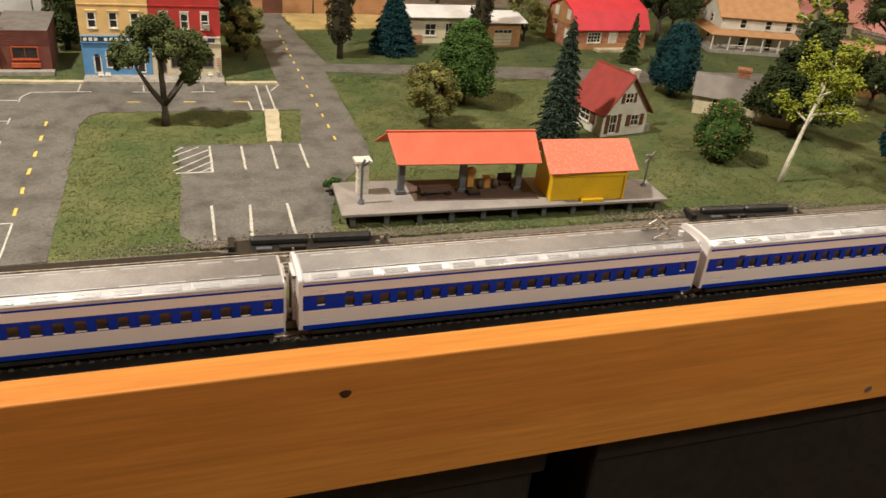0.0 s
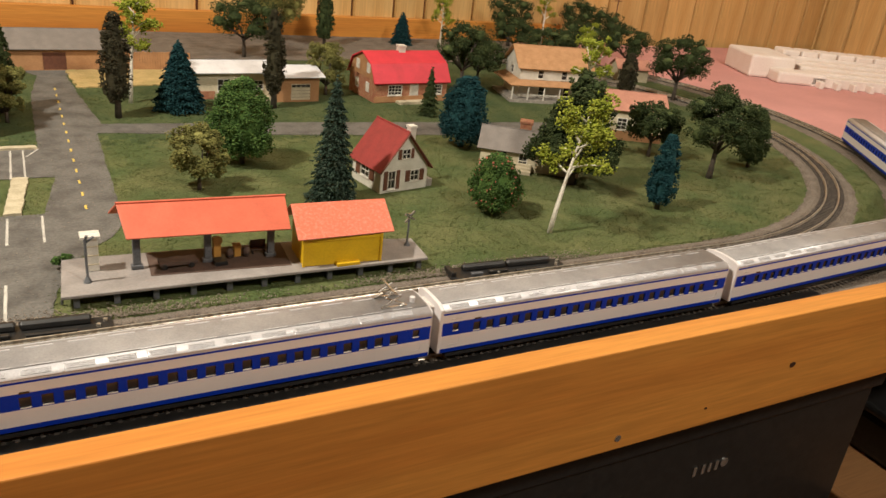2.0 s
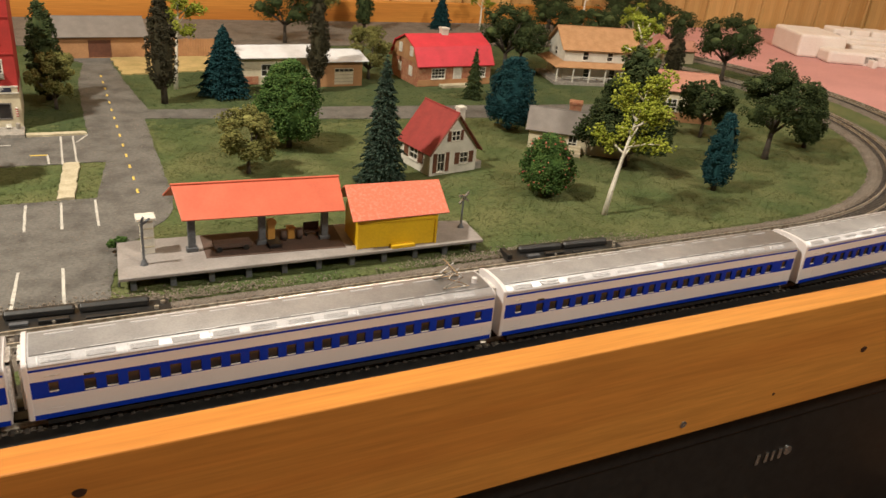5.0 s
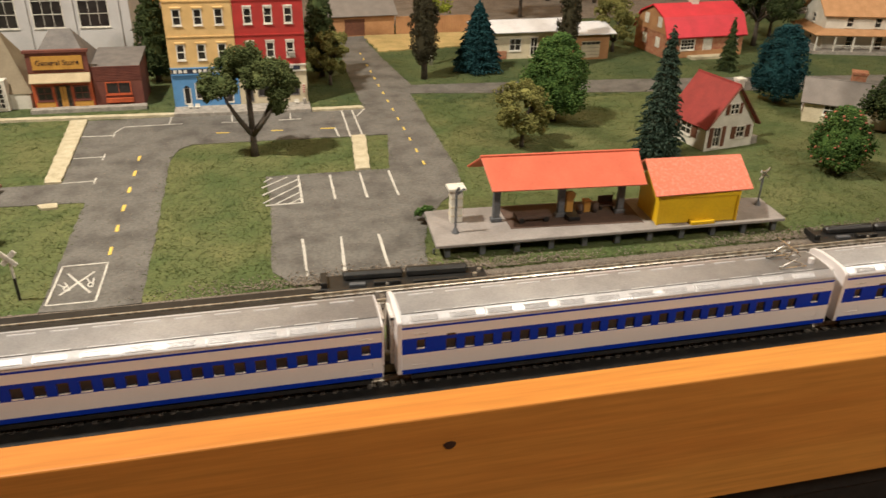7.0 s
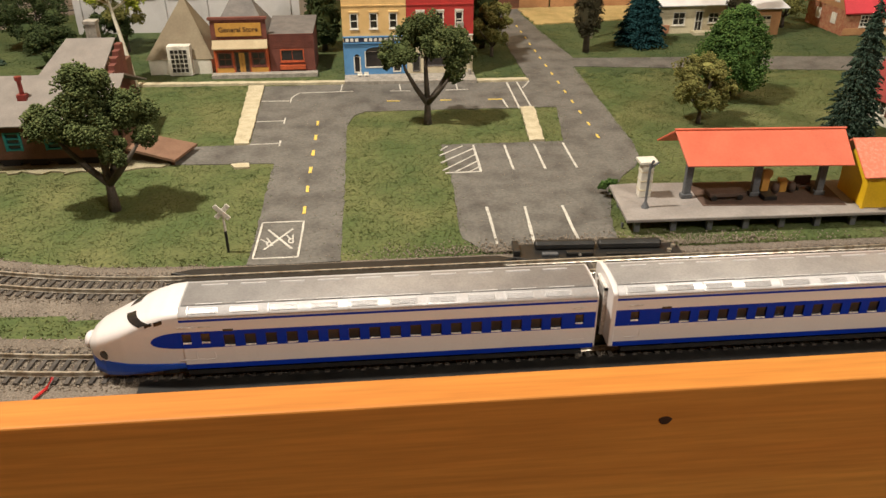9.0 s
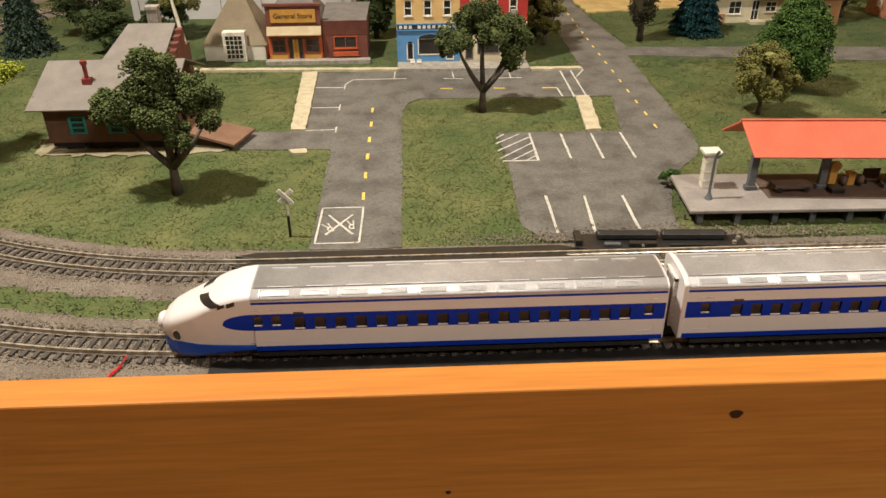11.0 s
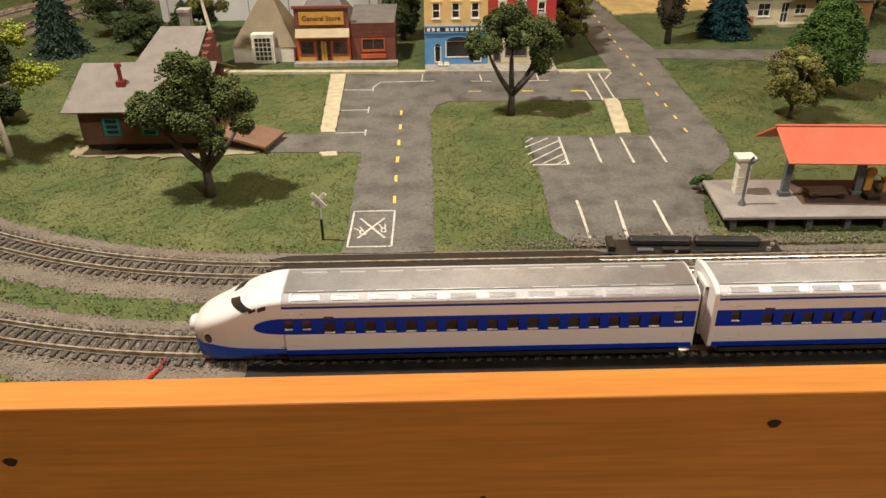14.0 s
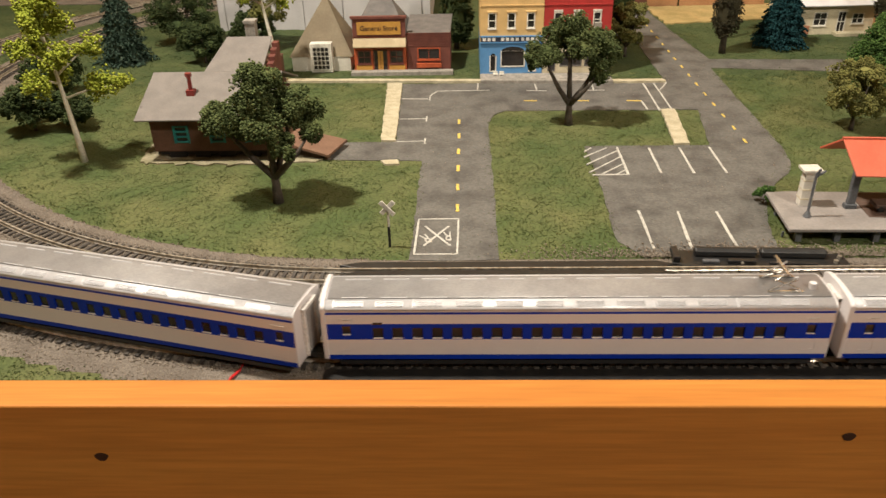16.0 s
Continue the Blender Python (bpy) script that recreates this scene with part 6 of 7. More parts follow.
def far_shed():
    t = thing("brown_shed", "brown shed with grey roof beside a fence", "shed", pose(0.165, 1.445, 0, 0, 0, 4))
    w, d, h = 0.135, 0.085, 0.036
    four_walls(t, w, d, h, TAN_WALL, {"front": [(-0.02, 0.015, 0.0, 0.028)]}, "x", 0.022)
    part("door", M().box(-0.02, -d / 2 + 0.0004, 0.0, 0.015, -d / 2 + 0.001, 0.028), SHUTTER, t)
    gable_roof(t, w, d, h, 0.022, 0.006, GREY_ROOF, "x", 0)
    f = thing("plank_fence", "brown upright plank fence behind the dry ground", "fence")
    for i in range(34):
        x = 0.238 + i * 0.0042
        part("slat", M().box(x, 1.405 + 0.0005 * (i % 2), -0.002, x + 0.0038, 1.407 + 0.0005 * (i % 2), 0.030 + random.uniform(-0.001, 0.001)), TAN_WALL, f)
    for z in (0.008, 0.022):
        part("rail", M().box(0.238, 1.4075, z, 0.380, 1.409, z + 0.002), TAN_WALL, f)


far_shed()

# ---------------------------------------------------------------- station


def station():
    t = thing("station_platform", "grey plastic station platform on short posts", "platform")
    z = 0.0125
    part("deck", M().prism([(0.1215, 0.573), (0.4335, 0.567), (0.437, 0.612), (0.340, 0.632), (0.146, 0.641), (0.126, 0.640)], z - 0.0028, z), PLAT_GREY, t, bevel=0.0006)
    # The deck is dark brown below the shelter roof.
    part("dark_floor", M().prism([(0.190, 0.592), (0.306, 0.583), (0.310, 0.632), (0.192, 0.636)], z, z + 0.0004), PLAT_BROWN, t, "thin dark brown sheet on the deck below the shelter")
    for i in range(11):
        x = 0.130 + i * 0.0295
        part("pier", M().box(x, 0.578 - i * 0.0006, -0.003, x + 0.0045, 0.582 - i * 0.0006, z - 0.0028), POST_GREY, t)
        part("pier", M().box(x, 0.622 - i * 0.0014, -0.003, x + 0.0045, 0.626 - i * 0.0014, z - 0.0028), POST_GREY, t)
    c = thing("platform_shelter", "open shelter with orange roof on slate posts", "shelter")
    for x, y in ((0.1815, 0.609), (0.239, 0.608), (0.2935, 0.606)):
        p = part("post", M().prism([(x - 0.003, y - 0.0022), (x + 0.003, y - 0.0022), (x + 0.003, y + 0.0022), (x - 0.003, y + 0.0022)], z, 0.0555), POST_GREY, c, bevel=0.0005)
        part("foot", M().prism([(x - 0.0048, y - 0.003), (x + 0.0048, y - 0.003), (x + 0.0048, y + 0.003), (x - 0.0048, y + 0.003)], z, z + 0.004), POST_GREY, p, bevel=0.0008)
        part("bracket", M().tube([(x, y, 0.044), (x, y - 0.012, 0.0465)], 0.0012, 4).tube([(x, y, 0.044), (x, y + 0.018, 0.051)], 0.0012, 4), POST_GREY, p)
    part("roof", M().sheet([(0.1725, 0.5925, 0.0475), (0.3045, 0.5835, 0.0475), (0.3070, 0.6115, 0.0675), (0.1690, 0.6195, 0.0675)]), ORANGE_ROOF, c, "smooth orange front roof slope", bevel=0.0004)
    part("roof", M().sheet([(0.3090, 0.638, 0.0500), (0.1650, 0.646, 0.0500), (0.1690, 0.6200, 0.0675), (0.3070, 0.6120, 0.0675)]), ORANGE_ROOF, c, bevel=0.0004)
    part("ridge_cap", M().tube([(0.1685, 0.6197, 0.0680), (0.3075, 0.6117, 0.0680)], 0.0011, 6), ORANGE_ROOF, c)
    h = thing("station_hut", "bright yellow station hut with worn orange roof", "hut")
    foot = [(0.3145, 0.5770), (0.3860, 0.5725), (0.3885, 0.613), (0.3165, 0.617)]
    part("wall", M().prism(foot, z, 0.0400), YELLOW, h, bevel=0.0006)
    part("gable", M().add([(*foot[3], 0.040), (*foot[0], 0.040), (0.3155, 0.600, 0.060)], [(0, 1, 2)]), YELLOW, h)
    part("corner_post", M().box(0.3135, 0.5755, z, 0.3158, 0.5780, 0.040), YELLOW, h, bevel=0.0004)
    part("corner_post", M().box(0.3850, 0.5712, z, 0.3872, 0.5735, 0.040), YELLOW, h, bevel=0.0004)
    part("wall_plate", M().prism([(0.3140, 0.5758), (0.3865, 0.5713), (0.3865, 0.5740), (0.3140, 0.5785)], 0.0365, 0.0395), YELLOW, h)
    part("roof", M().sheet([(0.3075, 0.5710, 0.0415), (0.3975, 0.5700, 0.0420), (0.3985, 0.5990, 0.0625), (0.3100, 0.6030, 0.0625)]), PINK_ROOF, h, "orange roof with pale scuffs", bevel=0.0005)
    part("roof", M().sheet([(0.3995, 0.630, 0.0410), (0.3110, 0.634, 0.0400), (0.3100, 0.6035, 0.0625), (0.3985, 0.5995, 0.0625)]), PINK_ROOF, h, bevel=0.0005)
    part("step", M().box(0.3435, 0.5690, z, 0.3655, 0.5755, z + 0.0032), YELLOW, h, "yellow door step", bevel=0.0005)
    # furniture on the platform
    b = thing("luggage_cart", "dark brown flat luggage cart on the platform", "cart")
    part("bed", M().box(0.198, 0.600, z + 0.003, 0.229, 0.612, z + 0.0065), PLAT_BROWN, b, bevel=0.0006)
    for x in (0.202, 0.224):
        part("wheel", M().tube([(x, 0.5995, z + 0.0025), (x, 0.6015, z + 0.0025)], 0.0025, 10), BLACK, b)
    s = thing("platform_scale", "orange and black weighing scale on the platform", "scale")
    part("column", M().prism([(0.2435, 0.606), (0.2500, 0.606), (0.2500, 0.612), (0.2435, 0.612)], z + 0.004, z + 0.022), GOLD_SIGN, s, bevel=0.0008)
    part("base", M().box(0.2425, 0.596, z, 0.2535, 0.612, z + 0.004), BLACK, s, bevel=0.0005)
    part("dial", M().tube([(0.2468, 0.605, z + 0.020), (0.2468, 0.607, z + 0.020)], 0.0042, 14), GOLD_SIGN, s)
    for i, x in enumerate((0.2585, 0.2655, 0.2725)):
        q = thing("barrel" if i != 1 else "orange_crate", "small dark barrel standing on the platform" if i != 1 else "small orange crate standing on the platform", "barrel" if i != 1 else "crate")
        if i == 1:
            part("box", M().box(x - 0.003, 0.611, z, x + 0.003, 0.617, z + 0.010), GOLD_SIGN, q, bevel=0.0005)
            part("lid", M().box(x - 0.0034, 0.6106, z + 0.010, x + 0.0034, 0.6174, z + 0.011), GOLD_SIGN, q)
        else:
            part("body", M().tube([(x, 0.611, z), (x, 0.611, z + 0.0045), (x, 0.611, z + 0.009)], [0.0026, 0.0034, 0.0026], 12), PLAT_BROWN, q, smooth=True)
            part("hoop", M().tube([(x, 0.611, z + 0.0025), (x, 0.611, z + 0.0032)], 0.0034, 12), BLACK, q)
    q = thing("bench", "dark slatted bench on the platform", "bench")
    part("seat", M().box(0.278, 0.612, z + 0.004, 0.292, 0.618, z + 0.005), PLAT_BROWN, q)
    part("backrest", M().box(0.278, 0.6175, z + 0.005, 0.292, 0.6185, z + 0.012), PLAT_BROWN, q)
    for x in (0.279, 0.2895):
        part("leg", M().box(x, 0.6125, z, x + 0.0012, 0.618, z + 0.004), BLACK, q)
    # lamp post and clear kiosk at the west end, semaphore at the east end
    l = thing("platform_lamp", "grey lamp post with cream square shade", "lamp post")
    part("pole", M().tube([(0.1425, 0.594, z), (0.1425, 0.594, z + 0.036), (0.1440, 0.592, z + 0.041)], 0.0011, 7), POST_GREY, l)
    part("foot", M().tube([(0.1425, 0.594, z), (0.1425, 0.594, z + 0.005)], [0.0034, 0.0012], 8), POST_GREY, l)
    part("arm", M().tube([(0.1425, 0.594, z + 0.034), (0.1490, 0.594, z + 0.039)], 0.0010, 5), POST_GREY, l)
    k = thing("kiosk", "small cream kiosk post with square cap", "kiosk")
    part("box", M().prism([(0.1430, 0.612), (0.1530, 0.612), (0.1530, 0.620), (0.1430, 0.620)], z, z + 0.030), WHITE_WALL, k, bevel=0.0006)
    part("cap", M().prism([(0.1400, 0.609), (0.1550, 0.609), (0.1550, 0.622), (0.1400, 0.622)], z + 0.030, z + 0.0325), WHITE_TRIM, k, bevel=0.0005)
    for i in range(3):
        part("band", M().box(0.1428, 0.6115, z + 0.006 + i * 0.008, 0.1532, 0.6205, z + 0.0068 + i * 0.008), IVORY_WALL, k)
    g = thing("semaphore_post", "thin grey post with small crossed silver arms", "signal")
    part("pole", M().tube([(0.4255, 0.598, z), (0.4255, 0.598, z + 0.031)], 0.0009, 6), POST_GREY, g)
    part("foot", M().tube([(0.4255, 0.598, z), (0.4255, 0.598, z + 0.004)], [0.0032, 0.0010], 8), POST_GREY, g)
    for tilt in (-38, 32):
        part("arm", M().box(-0.0075, -0.0006, -0.0012, 0.0075, 0.0006, 0.0012), CHROME, g, "thin silver signal arm", at=pose(0.4255, 0.5968, z + 0.030, 0, tilt, 20))
    part("lantern", M().box(0.4240, 0.5965, z + 0.028, 0.4270, 0.5995, z + 0.033), CHROME, g, bevel=0.0004)
    b = thing("white_barrel", "small white post box at the end of the platform", "post box")
    part("body", M().tube([(0.1225, 0.585, 0), (0.1225, 0.585, 0.004)], 0.001, 6), POST_GREY, b)


station()

x = thing("crossing_sign", "white crossbuck sign on a black and white post", "sign", pose(-0.1855, 0.574, 0, 0, 0, -6))
part("post", M().tube([(0, 0, -0.002), (0, 0, 0.017)], 0.0011, 8), BLACK, x)
part("post", M().tube([(0, 0, 0.017), (0, 0, 0.035)], 0.0010, 8), WHITE_TRIM, x)
for s in (-1, 1):
    blade = part("blade", M().box(-0.0074, -0.0022, -0.0018, 0.0074, -0.0012, 0.0018), WHITE_TRIM, x, bevel=0.0003)
    blade.matrix_basis = pose(0, -0.0006 * s, 0.0335, 0, 46 * s, 0)

# white foam grandstand pieces on the pink sheet
st = thing("foam_grandstand", "unpainted white foam grandstand model with many steps", "grandstand", pose(1.83, 1.47, -0.0045, 0, 0, -24))
part("end_block", M().box(-0.02, -0.10, 0, 0.10, 0.06, 0.056), FOAM_WHITE, st, bevel=0.006)
part("end_block", M().box(0.03, -0.16, 0, 0.16, -0.10, 0.030), FOAM_WHITE, st, bevel=0.006)
for k in range(5):
    part("tier", M().box(0.12, -0.16 + k * 0.035, 0, 0.95, -0.16 + (k + 1) * 0.035, 0.024 + k * 0.007), FOAM_WHITE, st, bevel=0.002)
for k in range(18):
    part("buttress", M().box(0.13 + k * 0.045, -0.185, 0, 0.142 + k * 0.045, -0.16, 0.018), FOAM_WHITE, st, bevel=0.002)
for k in range(16):
    part("block", M().box(0.10 + k * 0.052, -0.02, 0.050, 0.146 + k * 0.052, 0.04, 0.066), FOAM_WHITE, st, bevel=0.004)

# ---------------------------------------------------------------- trees


def lumps(centres, radii, rg, part_of=0.68):
    """Uneven solid masses inside the leaf skins."""
    mm = M()
    for c, q in zip(centres, radii):
        ang = rg.uniform(0, math.tau)
        rings = [(-0.92, 0.38), (-0.55, 0.80), (0.0, 1.0), (0.55, 0.82), (0.92, 0.40)]
        vs = [(c[0] + q[0] * part_of * rr * math.cos(ang + k * math.tau / 8) * rg.uniform(0.85, 1.1), c[1] + q[1] * part_of * rr * math.sin(ang + k * math.tau / 8) * rg.uniform(0.85, 1.1), max(0.002, c[2] + q[2] * part_of * zz)) for zz, rr in rings for k in range(8)]
        fs = [(a * 8 + k, a * 8 + (k + 1) % 8, (a + 1) * 8 + (k + 1) % 8, (a + 1) * 8 + k) for a in range(4) for k in range(8)] + [tuple(range(7, -1, -1)), tuple(range(32, 40))]
        mm.add(vs, fs)
    return mm


def tufts(centres, radii, count, rg):
    """Places of leaves gathered in small rounded tufts, each facing outwards from its mass."""
    pick = rg.integers(0, len(centres), count)
    d = rg.normal(size=(count, 3))
    d[:, 2] += 0.25
    d /= np.linalg.norm(d, axis=1)[:, None]
    return centres[pick] + d * radii[pick][:, None] * rg.uniform(0.55, 1.08, count)[:, None]


def leaf_cloud(name, centres, radii, count, size, material, rg, parent, shell_=0.70, tuft=0.40, each=18):
    """Leaf tufts on the skins of several rounded masses, with dark gaps between them."""
    centres, radii = np.array(centres), np.array(radii)
    wgt = radii[:, 0] * radii[:, 2]
    n = len(centres) * each
    pick = rg.choice(len(centres), n, p=wgt / wgt.sum())
    d = rg.normal(size=(n, 3))
    d /= np.linalg.norm(d, axis=1)[:, None]
    mid = centres[pick] + d * radii[pick] * rg.uniform(shell_, 1.0, n)[:, None] * 0.88
    p = tufts(mid, radii[pick][:, 0] * tuft * rg.uniform(0.65, 1.2, n), count, rg)
    p[:, 2] = np.maximum(p[:, 2], 0.002)
    return bits(name, p, size, material, rg, parent)



def oak(x, y, h, spread, leaf, seed, label, count=2600, lean=(0, 0), bare=0.38, lobes=13, size=0.0021, low=None, clumps=None):
    rg = np.random.default_rng(seed)
    t = thing("tree", label, "tree", pose(x, y, 0))
    tr = M()
    fork = h * bare
    tr.tube([(0, 0, -0.003), (lean[0] * 0.2, lean[1] * 0.2, fork * 0.5), (lean[0] * 0.5, lean[1] * 0.5, fork)], [h * 0.042, h * 0.030, h * 0.026], 8)
    cs, rs = [], []
    for c in clumps or ():
        cs.append(c[:3])
        rs.append((c[3], c[3], c[3] * 0.85))
        if len(cs) % 2:
            side = Vector((-c[1], c[0], 0)) * rg.uniform(-0.5, 0.5)
            tr.tube([(0, 0, fork * 0.75), (c[0] * 0.42 + side.x * 0.5, c[1] * 0.42 + side.y * 0.5, fork + (c[2] - fork) * 0.22), (c[0] * 0.78 + side.x, c[1] * 0.78 + side.y, fork + (c[2] - fork) * 0.62), c[:3]], [h * 0.027, h * 0.022, h * 0.014, h * 0.005], 7)
    for k in range(0 if clumps else lobes):
        a = k * 2.4 + rg.uniform(-0.4, 0.4)
        f = (k + 0.5) / lobes
        rad = spread * (0.12 + 0.36 * math.sin((0.12 + 0.8 * f) * math.pi) ** 0.8) * rg.uniform(0.8, 1.1)
        z = h * ((low or bare + 0.10) + (0.92 - (low or bare + 0.10)) * f)
        c = (lean[0] + rad * math.cos(a), lean[1] + rad * math.sin(a), z)
        q = spread * rg.uniform(0.19, 0.27)
        cs.append(c)
        rs.append((q, q, q * 0.78))
        if k % 2 == 0 or k < 5:
            tr.tube([(lean[0] * 0.4, lean[1] * 0.4, fork * rg.uniform(0.75, 1.0)), (c[0] * 0.55 + lean[0] * 0.2, c[1] * 0.55 + lean[1] * 0.2, (fork + z) / 2), c], [h * 0.020, h * 0.013, h * 0.005], 6)
    if not clumps:
        cs.append((lean[0], lean[1], h * 0.90))
        rs.append((spread * 0.22, spread * 0.22, h * 0.085))
    part("trunk", tr, BARK, t, "dark grey forked trunk", smooth=True)
    leaf_cloud("crown", cs, rs, int(count * 3.0), size * 0.66, leaf, rg, t)
    part("inner_crown", lumps(cs, rs, rg, 0.48), leaf, t)
    return t


def ball_tree(x, y, h, w, leaf, seed, label, count=3000, base=0.10, size=0.0019, berries=0, pointed=1.0):
    """A dense egg-shaped crown near the ground."""
    rg = np.random.default_rng(seed)
    t = thing("tree", label, "tree", pose(x, y, 0))
    part("trunk", M().tube([(0, 0, -0.003), (0, 0, h * 0.5)], [h * 0.035, h * 0.02], 7), BARK, t, smooth=True)
    n = 230
    u = rg.uniform(0.02, 0.97, n)
    a = rg.uniform(0, math.tau, n)
    prof = np.sin(np.clip(u ** (0.62 * pointed), 0, 1) * math.pi) ** 0.62
    lump = 1 + 0.08 * np.sin(3 * a + 9 * u + seed) + 0.06 * np.sin(7 * a - 13 * u)
    r = w / 2 * 0.88 * prof * lump * rg.uniform(0.88, 1.02, n)
    mid = np.stack([r * np.cos(a), r * np.sin(a), h * (base + (1 - base) * u)], 1)
    p = tufts(mid, np.minimum(w * 0.105, r + 0.001) * rg.uniform(0.7, 1.15, n), int(count * 1.7), rg)
    p[:, 2] = np.clip(p[:, 2], h * base * 0.7, h)
    count, size = int(count * 1.7), size * 0.72
    bits("crown", p, size, leaf, rg, t)
    core = M()
    core.tube([(0, 0, h * (base + (1 - base) * k / 8)) for k in range(9)], [max(0.0008, 0.68 * w / 2 * math.sin(min((k / 8) ** (0.62 * pointed), 1) * math.pi) ** 0.62) for k in range(9)], 12)
    part("inner_crown", core, leaf, t)
    if berries:
        i = rg.choice(count, berries, replace=False)
        tagged(bits("blossom", p[i] * np.array([1.05, 1.05, 1.0]), 0.0016, BERRY, rg, t, label="small red blossoms"), kind="stuff")
    return t


def conifer(x, y, h, w, leaf, seed, label, count=3600, base=0.06, tiers=11, size=0.0014, sharp=1.0, gap=0.58):
    """Drooping whorls of needles round a straight stem."""
    rg = np.random.default_rng(seed)
    t = thing("tree", label, "conifer", pose(x, y, 0))
    part("trunk", M().tube([(0, 0, -0.003), (0, 0, h * 0.97)], [h * 0.022, h * 0.004], 7), BARK, t, smooth=True)
    u = 1 - np.sqrt(rg.uniform(0, 1, count))
    saw = (u * tiers) % 1.0
    r = w / 2 * (1 - u) ** sharp * (1 - gap * saw) * rg.uniform(0.25, 1.0, count) ** 0.45
    a = rg.uniform(0, math.tau, count)
    r *= 1 + 0.13 * np.sin(a * 6 + np.floor(u * tiers) * 2.1)
    z = h * (base + (1 - base) * u) - r * 0.22
    p = np.stack([r * np.cos(a), r * np.sin(a), np.maximum(z, 0.001)], 1)
    s = np.stack([np.cos(a), np.sin(a), np.full(count, -0.5)], 1) * size * 1.3
    bits("crown", p, size, leaf, rg, t, stretch=s)
    core = M()
    core.tube([(0, 0, h * (base + (0.95 - base) * k / 6)) for k in range(7)], [max(0.0006, 0.55 * w / 2 * (1 - k / 6) ** sharp) for k in range(7)], 10)
    part("inner_crown", core, leaf, t)
    return t


def birch(x, y, h, w, seed, label, lean=(0, 0), count=1500, leaf=None, clear=0.42):
    rg = np.random.default_rng(seed)
    t = thing("birch_tree", label, "tree", pose(x, y, 0))
    tr = M()
    stem = [Vector((lean[0] * f ** 1.2, lean[1] * f ** 1.2, h * f)) for f in (0, 0.2, 0.4, 0.55, 0.75, 0.95)]
    stem[0].z = -0.003
    tr.tube(stem, [h * 0.023, h * 0.018, h * 0.014, h * 0.011, h * 0.007, h * 0.003], 8)
    cs, rs = [], []
    for k in range(11):
        f = clear + (0.92 - clear) * k / 10
        b = Vector((lean[0] * f ** 1.2, lean[1] * f ** 1.2, h * f))
        a = k * 2.4 + rg.uniform(-0.5, 0.5)
        rad = w / 2 * rg.uniform(0.45, 1.0) * (1.1 - 0.6 * (k / 10))
        tip = b + Vector((math.cos(a) * rad, math.sin(a) * rad, h * rg.uniform(0.06, 0.16)))
        tr.tube([b, b.lerp(tip, 0.5) + Vector((0, 0, h * 0.015)), tip], [h * 0.010, h * 0.006, h * 0.0025], 5)
        for m_ in (0.6, 0.85, 1.0):
            c = b.lerp(tip, m_) + Vector(rg.normal(0, h * 0.02, 3).tolist())
            cs.append(tuple(c))
            q = w * rg.uniform(0.09, 0.16)
            rs.append((q, q, q * 0.8))
    cs.append((lean[0], lean[1], h * 0.95))
    rs.append((w * 0.14, w * 0.14, h * 0.06))
    part("trunk", tr, BIRCH, t, "white birch trunk and branches", smooth=True)
    leaf_cloud("crown", cs, rs, int(count * 1.5), 0.0018, leaf or LEAF_LIME, rg, t, 0.15)
    return t


oak(-0.291, 0.656, 0.126, 0.078, LEAF_OAK, 11, "broad grey-green tree with dark forked trunk", 5600, (0, 0), 0.24, 13, 0.0021, 0.50,
    ((-0.006, 0.004, 0.104, 0.020), (-0.016, -0.002, 0.086, 0.015), (-0.037, 0.0, 0.072, 0.020), (-0.024, 0.014, 0.062, 0.013), (0.000, -0.010, 0.074, 0.018), (0.027, 0.006, 0.084, 0.019), (0.037, -0.004, 0.068, 0.012), (0.014, -0.012, 0.056, 0.013), (0.006, 0.022, 0.078, 0.018)))
oak(-0.015, 0.842, 0.118, 0.080, LEAF_OAK, 23, "broad grey-green tree on the grass island", 4800, (0, 0), 0.24, 12, 0.0021, 0.50,
    ((-0.002, 0.002, 0.104, 0.019), (-0.018, 0.008, 0.092, 0.014), (-0.029, 0.0, 0.078, 0.018), (-0.043, -0.004, 0.071, 0.012), (0.029, 0.004, 0.084, 0.018), (0.010, -0.010, 0.088, 0.017), (0.027, -0.008, 0.060, 0.014), (0.040, 0.0, 0.074, 0.012), (0.004, 0.022, 0.080, 0.018)))
birch(0.611, 0.618, 0.142, 0.098, 31, "leaning white birch with lime green leaves", (0.026, -0.002), 1700)
birch(-0.506, 0.752, 0.152, 0.105, 37, "white birch with lime green leaves", (-0.010, 0.0), 4200)
birch(-0.358, 0.996, 0.160, 0.07, 41, "slender white birch behind the cabin", (-0.022, 0.0), 1600, None, 0.58)
birch(0.253, 1.191, 0.146, 0.075, 43, "white birch beside the dry ground", (0.012, 0.0), 1500, None, 0.5)
birch(1.02, 1.677, 0.112, 0.07, 47, "far white birch before the back board", (0.0, 0.0), 1000)
ball_tree(0.577, 0.686, 0.068, 0.062, LEAF_GREEN, 51, "round green bush with red blossoms", 3600, 0.10, 0.0018, 170)
ball_tree(0.343, 0.900, 0.103, 0.080, LEAF_GREEN, 53, "dense round bright green tree on turf", 4200, 0.12, 0.0023)
ball_tree(0.667, 0.924, 0.100, 0.072, LEAF_BLUE, 57, "dense blue-green egg-shaped tree", 4200, 0.08, 0.0021)
ball_tree(0.797, 0.650, 0.095, 0.038, LEAF_BLUE, 59, "slim blue-green cypress on the turf", 2800, 0.08, 0.0018, 0, 0.85)
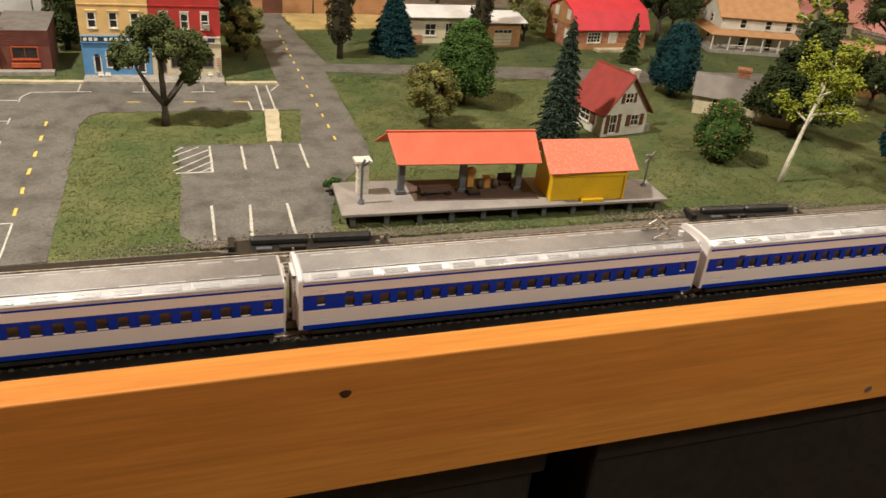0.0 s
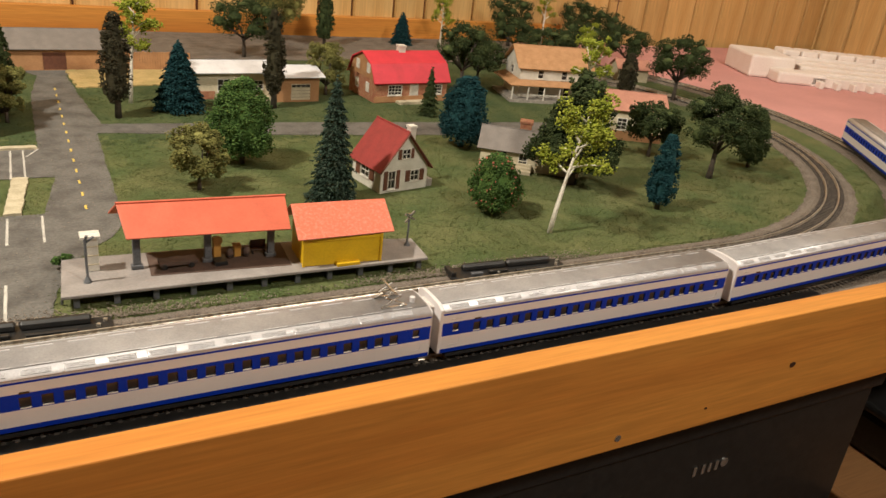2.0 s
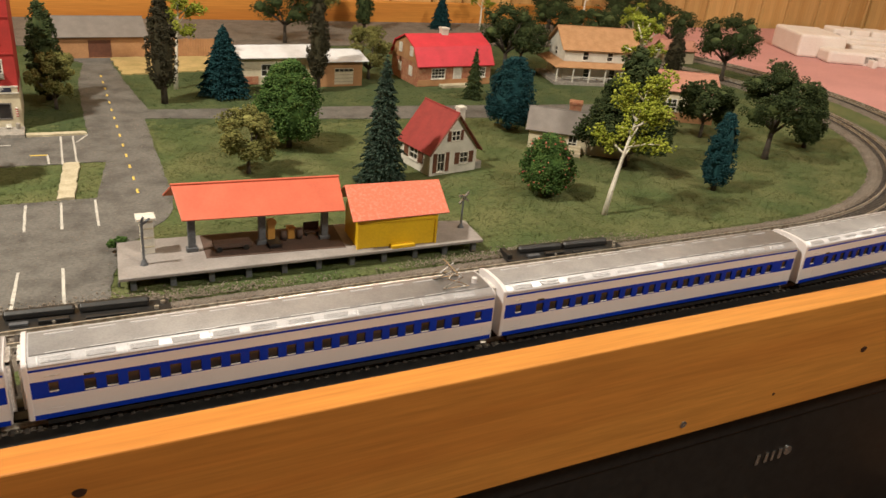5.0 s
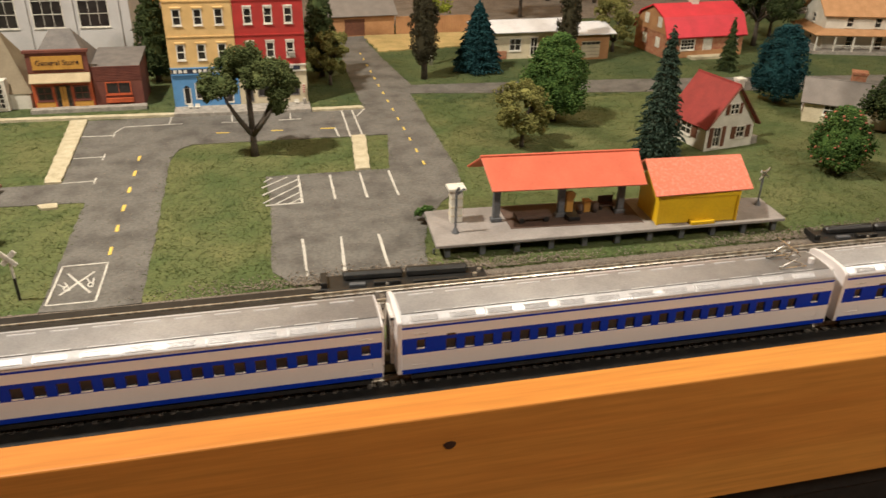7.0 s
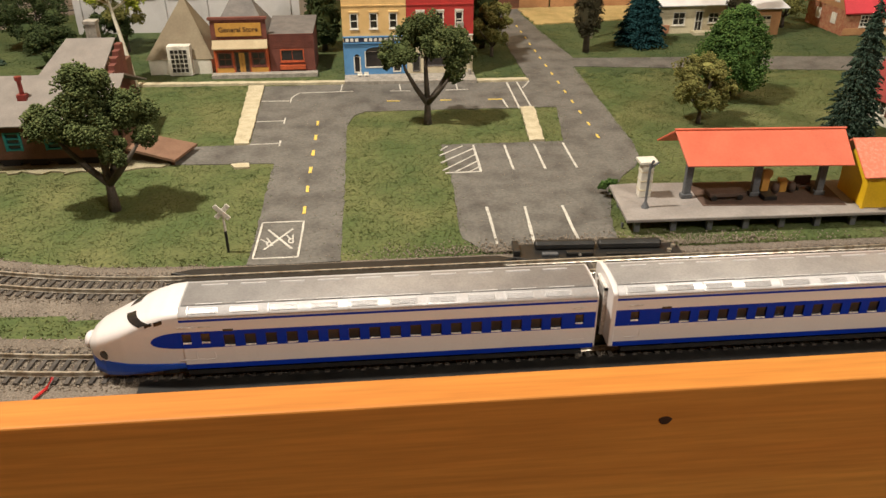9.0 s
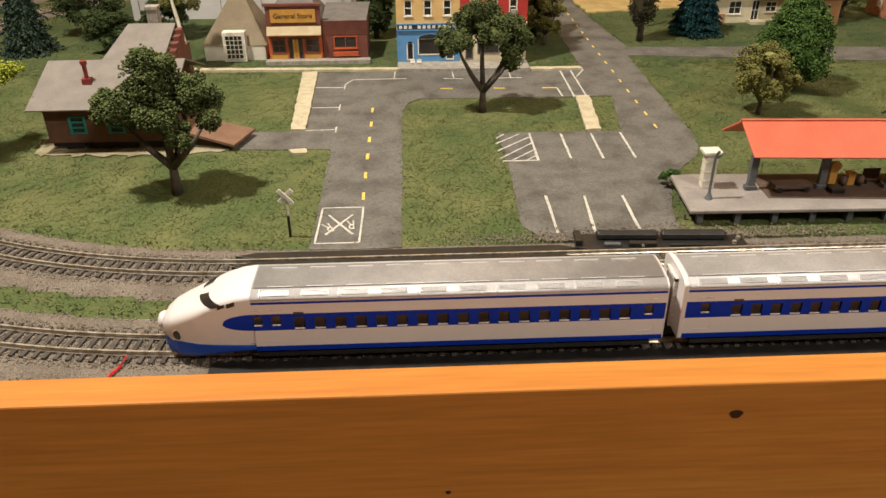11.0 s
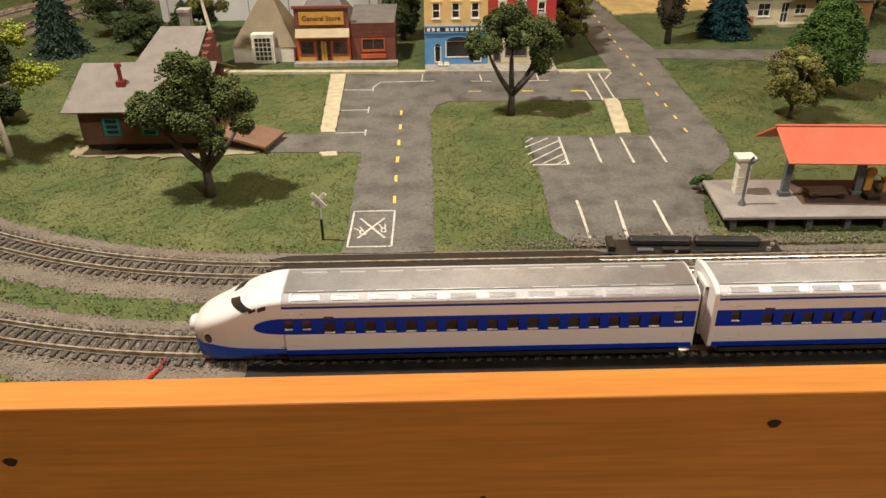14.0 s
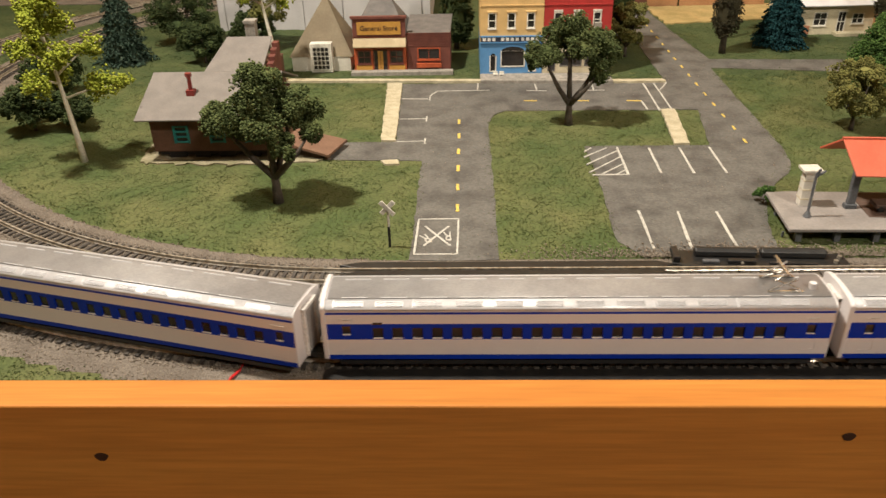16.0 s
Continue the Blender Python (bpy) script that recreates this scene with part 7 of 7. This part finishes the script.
conifer(0.315, 1.147, 0.100, 0.076, LEAF_BLUE, 61, "broad blue-green conifer beside the ranch house", 7500, 0.10, 9, 0.0016, 0.72, 0.25)
conifer(0.407, 0.757, 0.141, 0.062, LEAF_SPRUCE, 63, "tall dark grey-green spruce", 6500, 0.02, 15, 0.0015, 0.75)
conifer(0.695, 1.089, 0.078, 0.036, LEAF_DARK, 65, "small dark green conifer before the red house", 2000, 0.05, 8, 0.0015, 0.85)
conifer(0.922, 1.690, 0.075, 0.055, LEAF_BLUE, 67, "far blue-green conifer before the back board", 2600, 0.06, 7, 0.0018, 0.72, 0.25)
conifer(-0.602, 1.113, 0.130, 0.085, LEAF_SPRUCE, 69, "dark spruce behind the turf", 3600, 0.03, 9, 0.0019, 0.8)
ball_tree(0.227, 1.114, 0.142, 0.042, LEAF_BROWN, 71, "tall thin brown-green cypress", 2800, 0.14, 0.0018, 0, 1.15)
ball_tree(0.456, 1.150, 0.148, 0.034, LEAF_BROWN, 73, "tall thin brown-green cypress by the garage", 2400, 0.12, 0.0018, 0, 1.15)
ball_tree(0.718, 1.655, 0.120, 0.042, LEAF_DARK, 75, "far dark slim tree before the panelling", 1500, 0.12, 0.0024)
oak(0.275, 0.818, 0.069, 0.052, LEAF_OLIVE, 81, "small olive green shrub tree", 3000, (0, 0), 0.22, 12, 0.0019)
oak(0.128, 0.646, 0.014, 0.016, LEAF_GREEN, 82, "low green tuft growing beside the platform", 500, (0, 0), 0.1, 6, 0.0014)
oak(0.092, 1.103, 0.072, 0.045, LEAF_OLIVE, 83, "olive green shrub beside the shops", 2000, (0, 0), 0.2, 10)
oak(0.569, 1.230, 0.084, 0.060, LEAF_OLIVE, 85, "olive green shrub beside the garage", 1700, (0, 0), 0.2, 10)
ball_tree(0.085, 1.150, 0.128, 0.045, LEAF_DARK, 87, "tall dark tree beside the red shop", 2600, 0.04, 0.0022)
ball_tree(-0.138, 1.155, 0.125, 0.046, LEAF_DARK, 88, "tall dark tree beside the buff shop", 2600, 0.04, 0.0022)
CONE = tuple((0.046 * (1 - 0.8 * k / 25) * math.cos(2.4 * k), 0.046 * (1 - 0.8 * k / 25) * math.sin(2.4 * k), 0.034 + 0.106 * k / 25, 0.021 * (1.05 - 0.5 * k / 25)) for k in range(26))
oak(0.738, 0.752, 0.152, 0.098, LEAF_DARK, 89, "large dark green spreading tree behind the birch", 6500, (0, 0), 0.14, 22, 0.0025, 0.24, CONE)
birch(0.80, 0.83, 0.165, 0.05, 90, "lime green birch rising behind the dark tree", (0.0, 0.0), 1000, None, 0.7)
for i, (tx, ty, th, tw) in enumerate(((0.973, 0.735, 0.122, 0.085), (1.293, 1.154, 0.125, 0.095), (0.948, 0.838, 0.078, 0.070), (0.835, 1.235, 0.125, 0.09), (0.902, 1.290, 0.090, 0.09), (0.505, 1.522, 0.111, 0.11), (1.23, 1.70, 0.125, 0.10),
                                      (1.175, 1.593, 0.080, 0.09), (1.45, 1.70, 0.120, 0.09), (1.42, 1.58, 0.114, 0.11), (1.38, 1.419, 0.100, 0.085), (1.12, 1.36, 0.10, 0.10), (1.24, 1.42, 0.10, 0.10))):
    oak(tx, ty, th, tw, LEAF_DARK, 100 + i, "dark green broadleaf tree on the turf", 2600 if ty < 1.2 else 1500, (0, 0), 0.34, 12, 0.0024)
oak(0.624, 1.69, 0.125, 0.10, LEAF_OLIVE, 131, "far olive green tree before the panelling", 1500, (0, 0), 0.35, 12, 0.0026)
ball_tree(1.085, 0.765, 0.090, 0.046, LEAF_DARK, 133, "small dark upright bush near the curve", 2200, 0.06, 0.0020)
ball_tree(1.185, 1.18, 0.088, 0.040, LEAF_BROWN, 135, "brown-green upright bush near the farmhouse", 1600, 0.06, 0.0022)
birch(1.15, 1.28, 0.120, 0.07, 137, "far lime green birch behind the farmhouse", (0, 0), 1000)
birch(1.36, 1.74, 0.15, 0.07, 138, "far lime green birch before the panelling", (0, 0), 900)
for i, (tx, ty, th, tw) in enumerate(((-0.54, 1.20, 0.085, 0.085), (-0.486, 1.102, 0.050, 0.05), (-0.43, 1.16, 0.055, 0.05), (-0.600, 0.842, 0.048, 0.05), (-0.560, 0.850, 0.036, 0.04), (-0.637, 0.975, 0.05, 0.06))):
    oak(tx, ty, th, tw, LEAF_DARK, 150 + i, "low dark green bush tree on the turf", 2200, (0, 0), 0.16, 11, 0.0022)
oak(-0.415, 1.175, 0.11, 0.06, LEAF_OLIVE, 161, "olive tree behind the cabin", 1800, (0, 0), 0.3, 10)
p = thing("utility_pole", "thin brown utility pole with crossarm", "pole", pose(1.60, 1.74, -0.004))
part("pole", M().tube([(0, 0, 0), (0, 0, 0.14)], 0.0016, 6), SHUTTER, p)
part("crossarm", M().box(-0.012, -0.001, 0.125, 0.012, 0.001, 0.1275), SHUTTER, p)

motions()
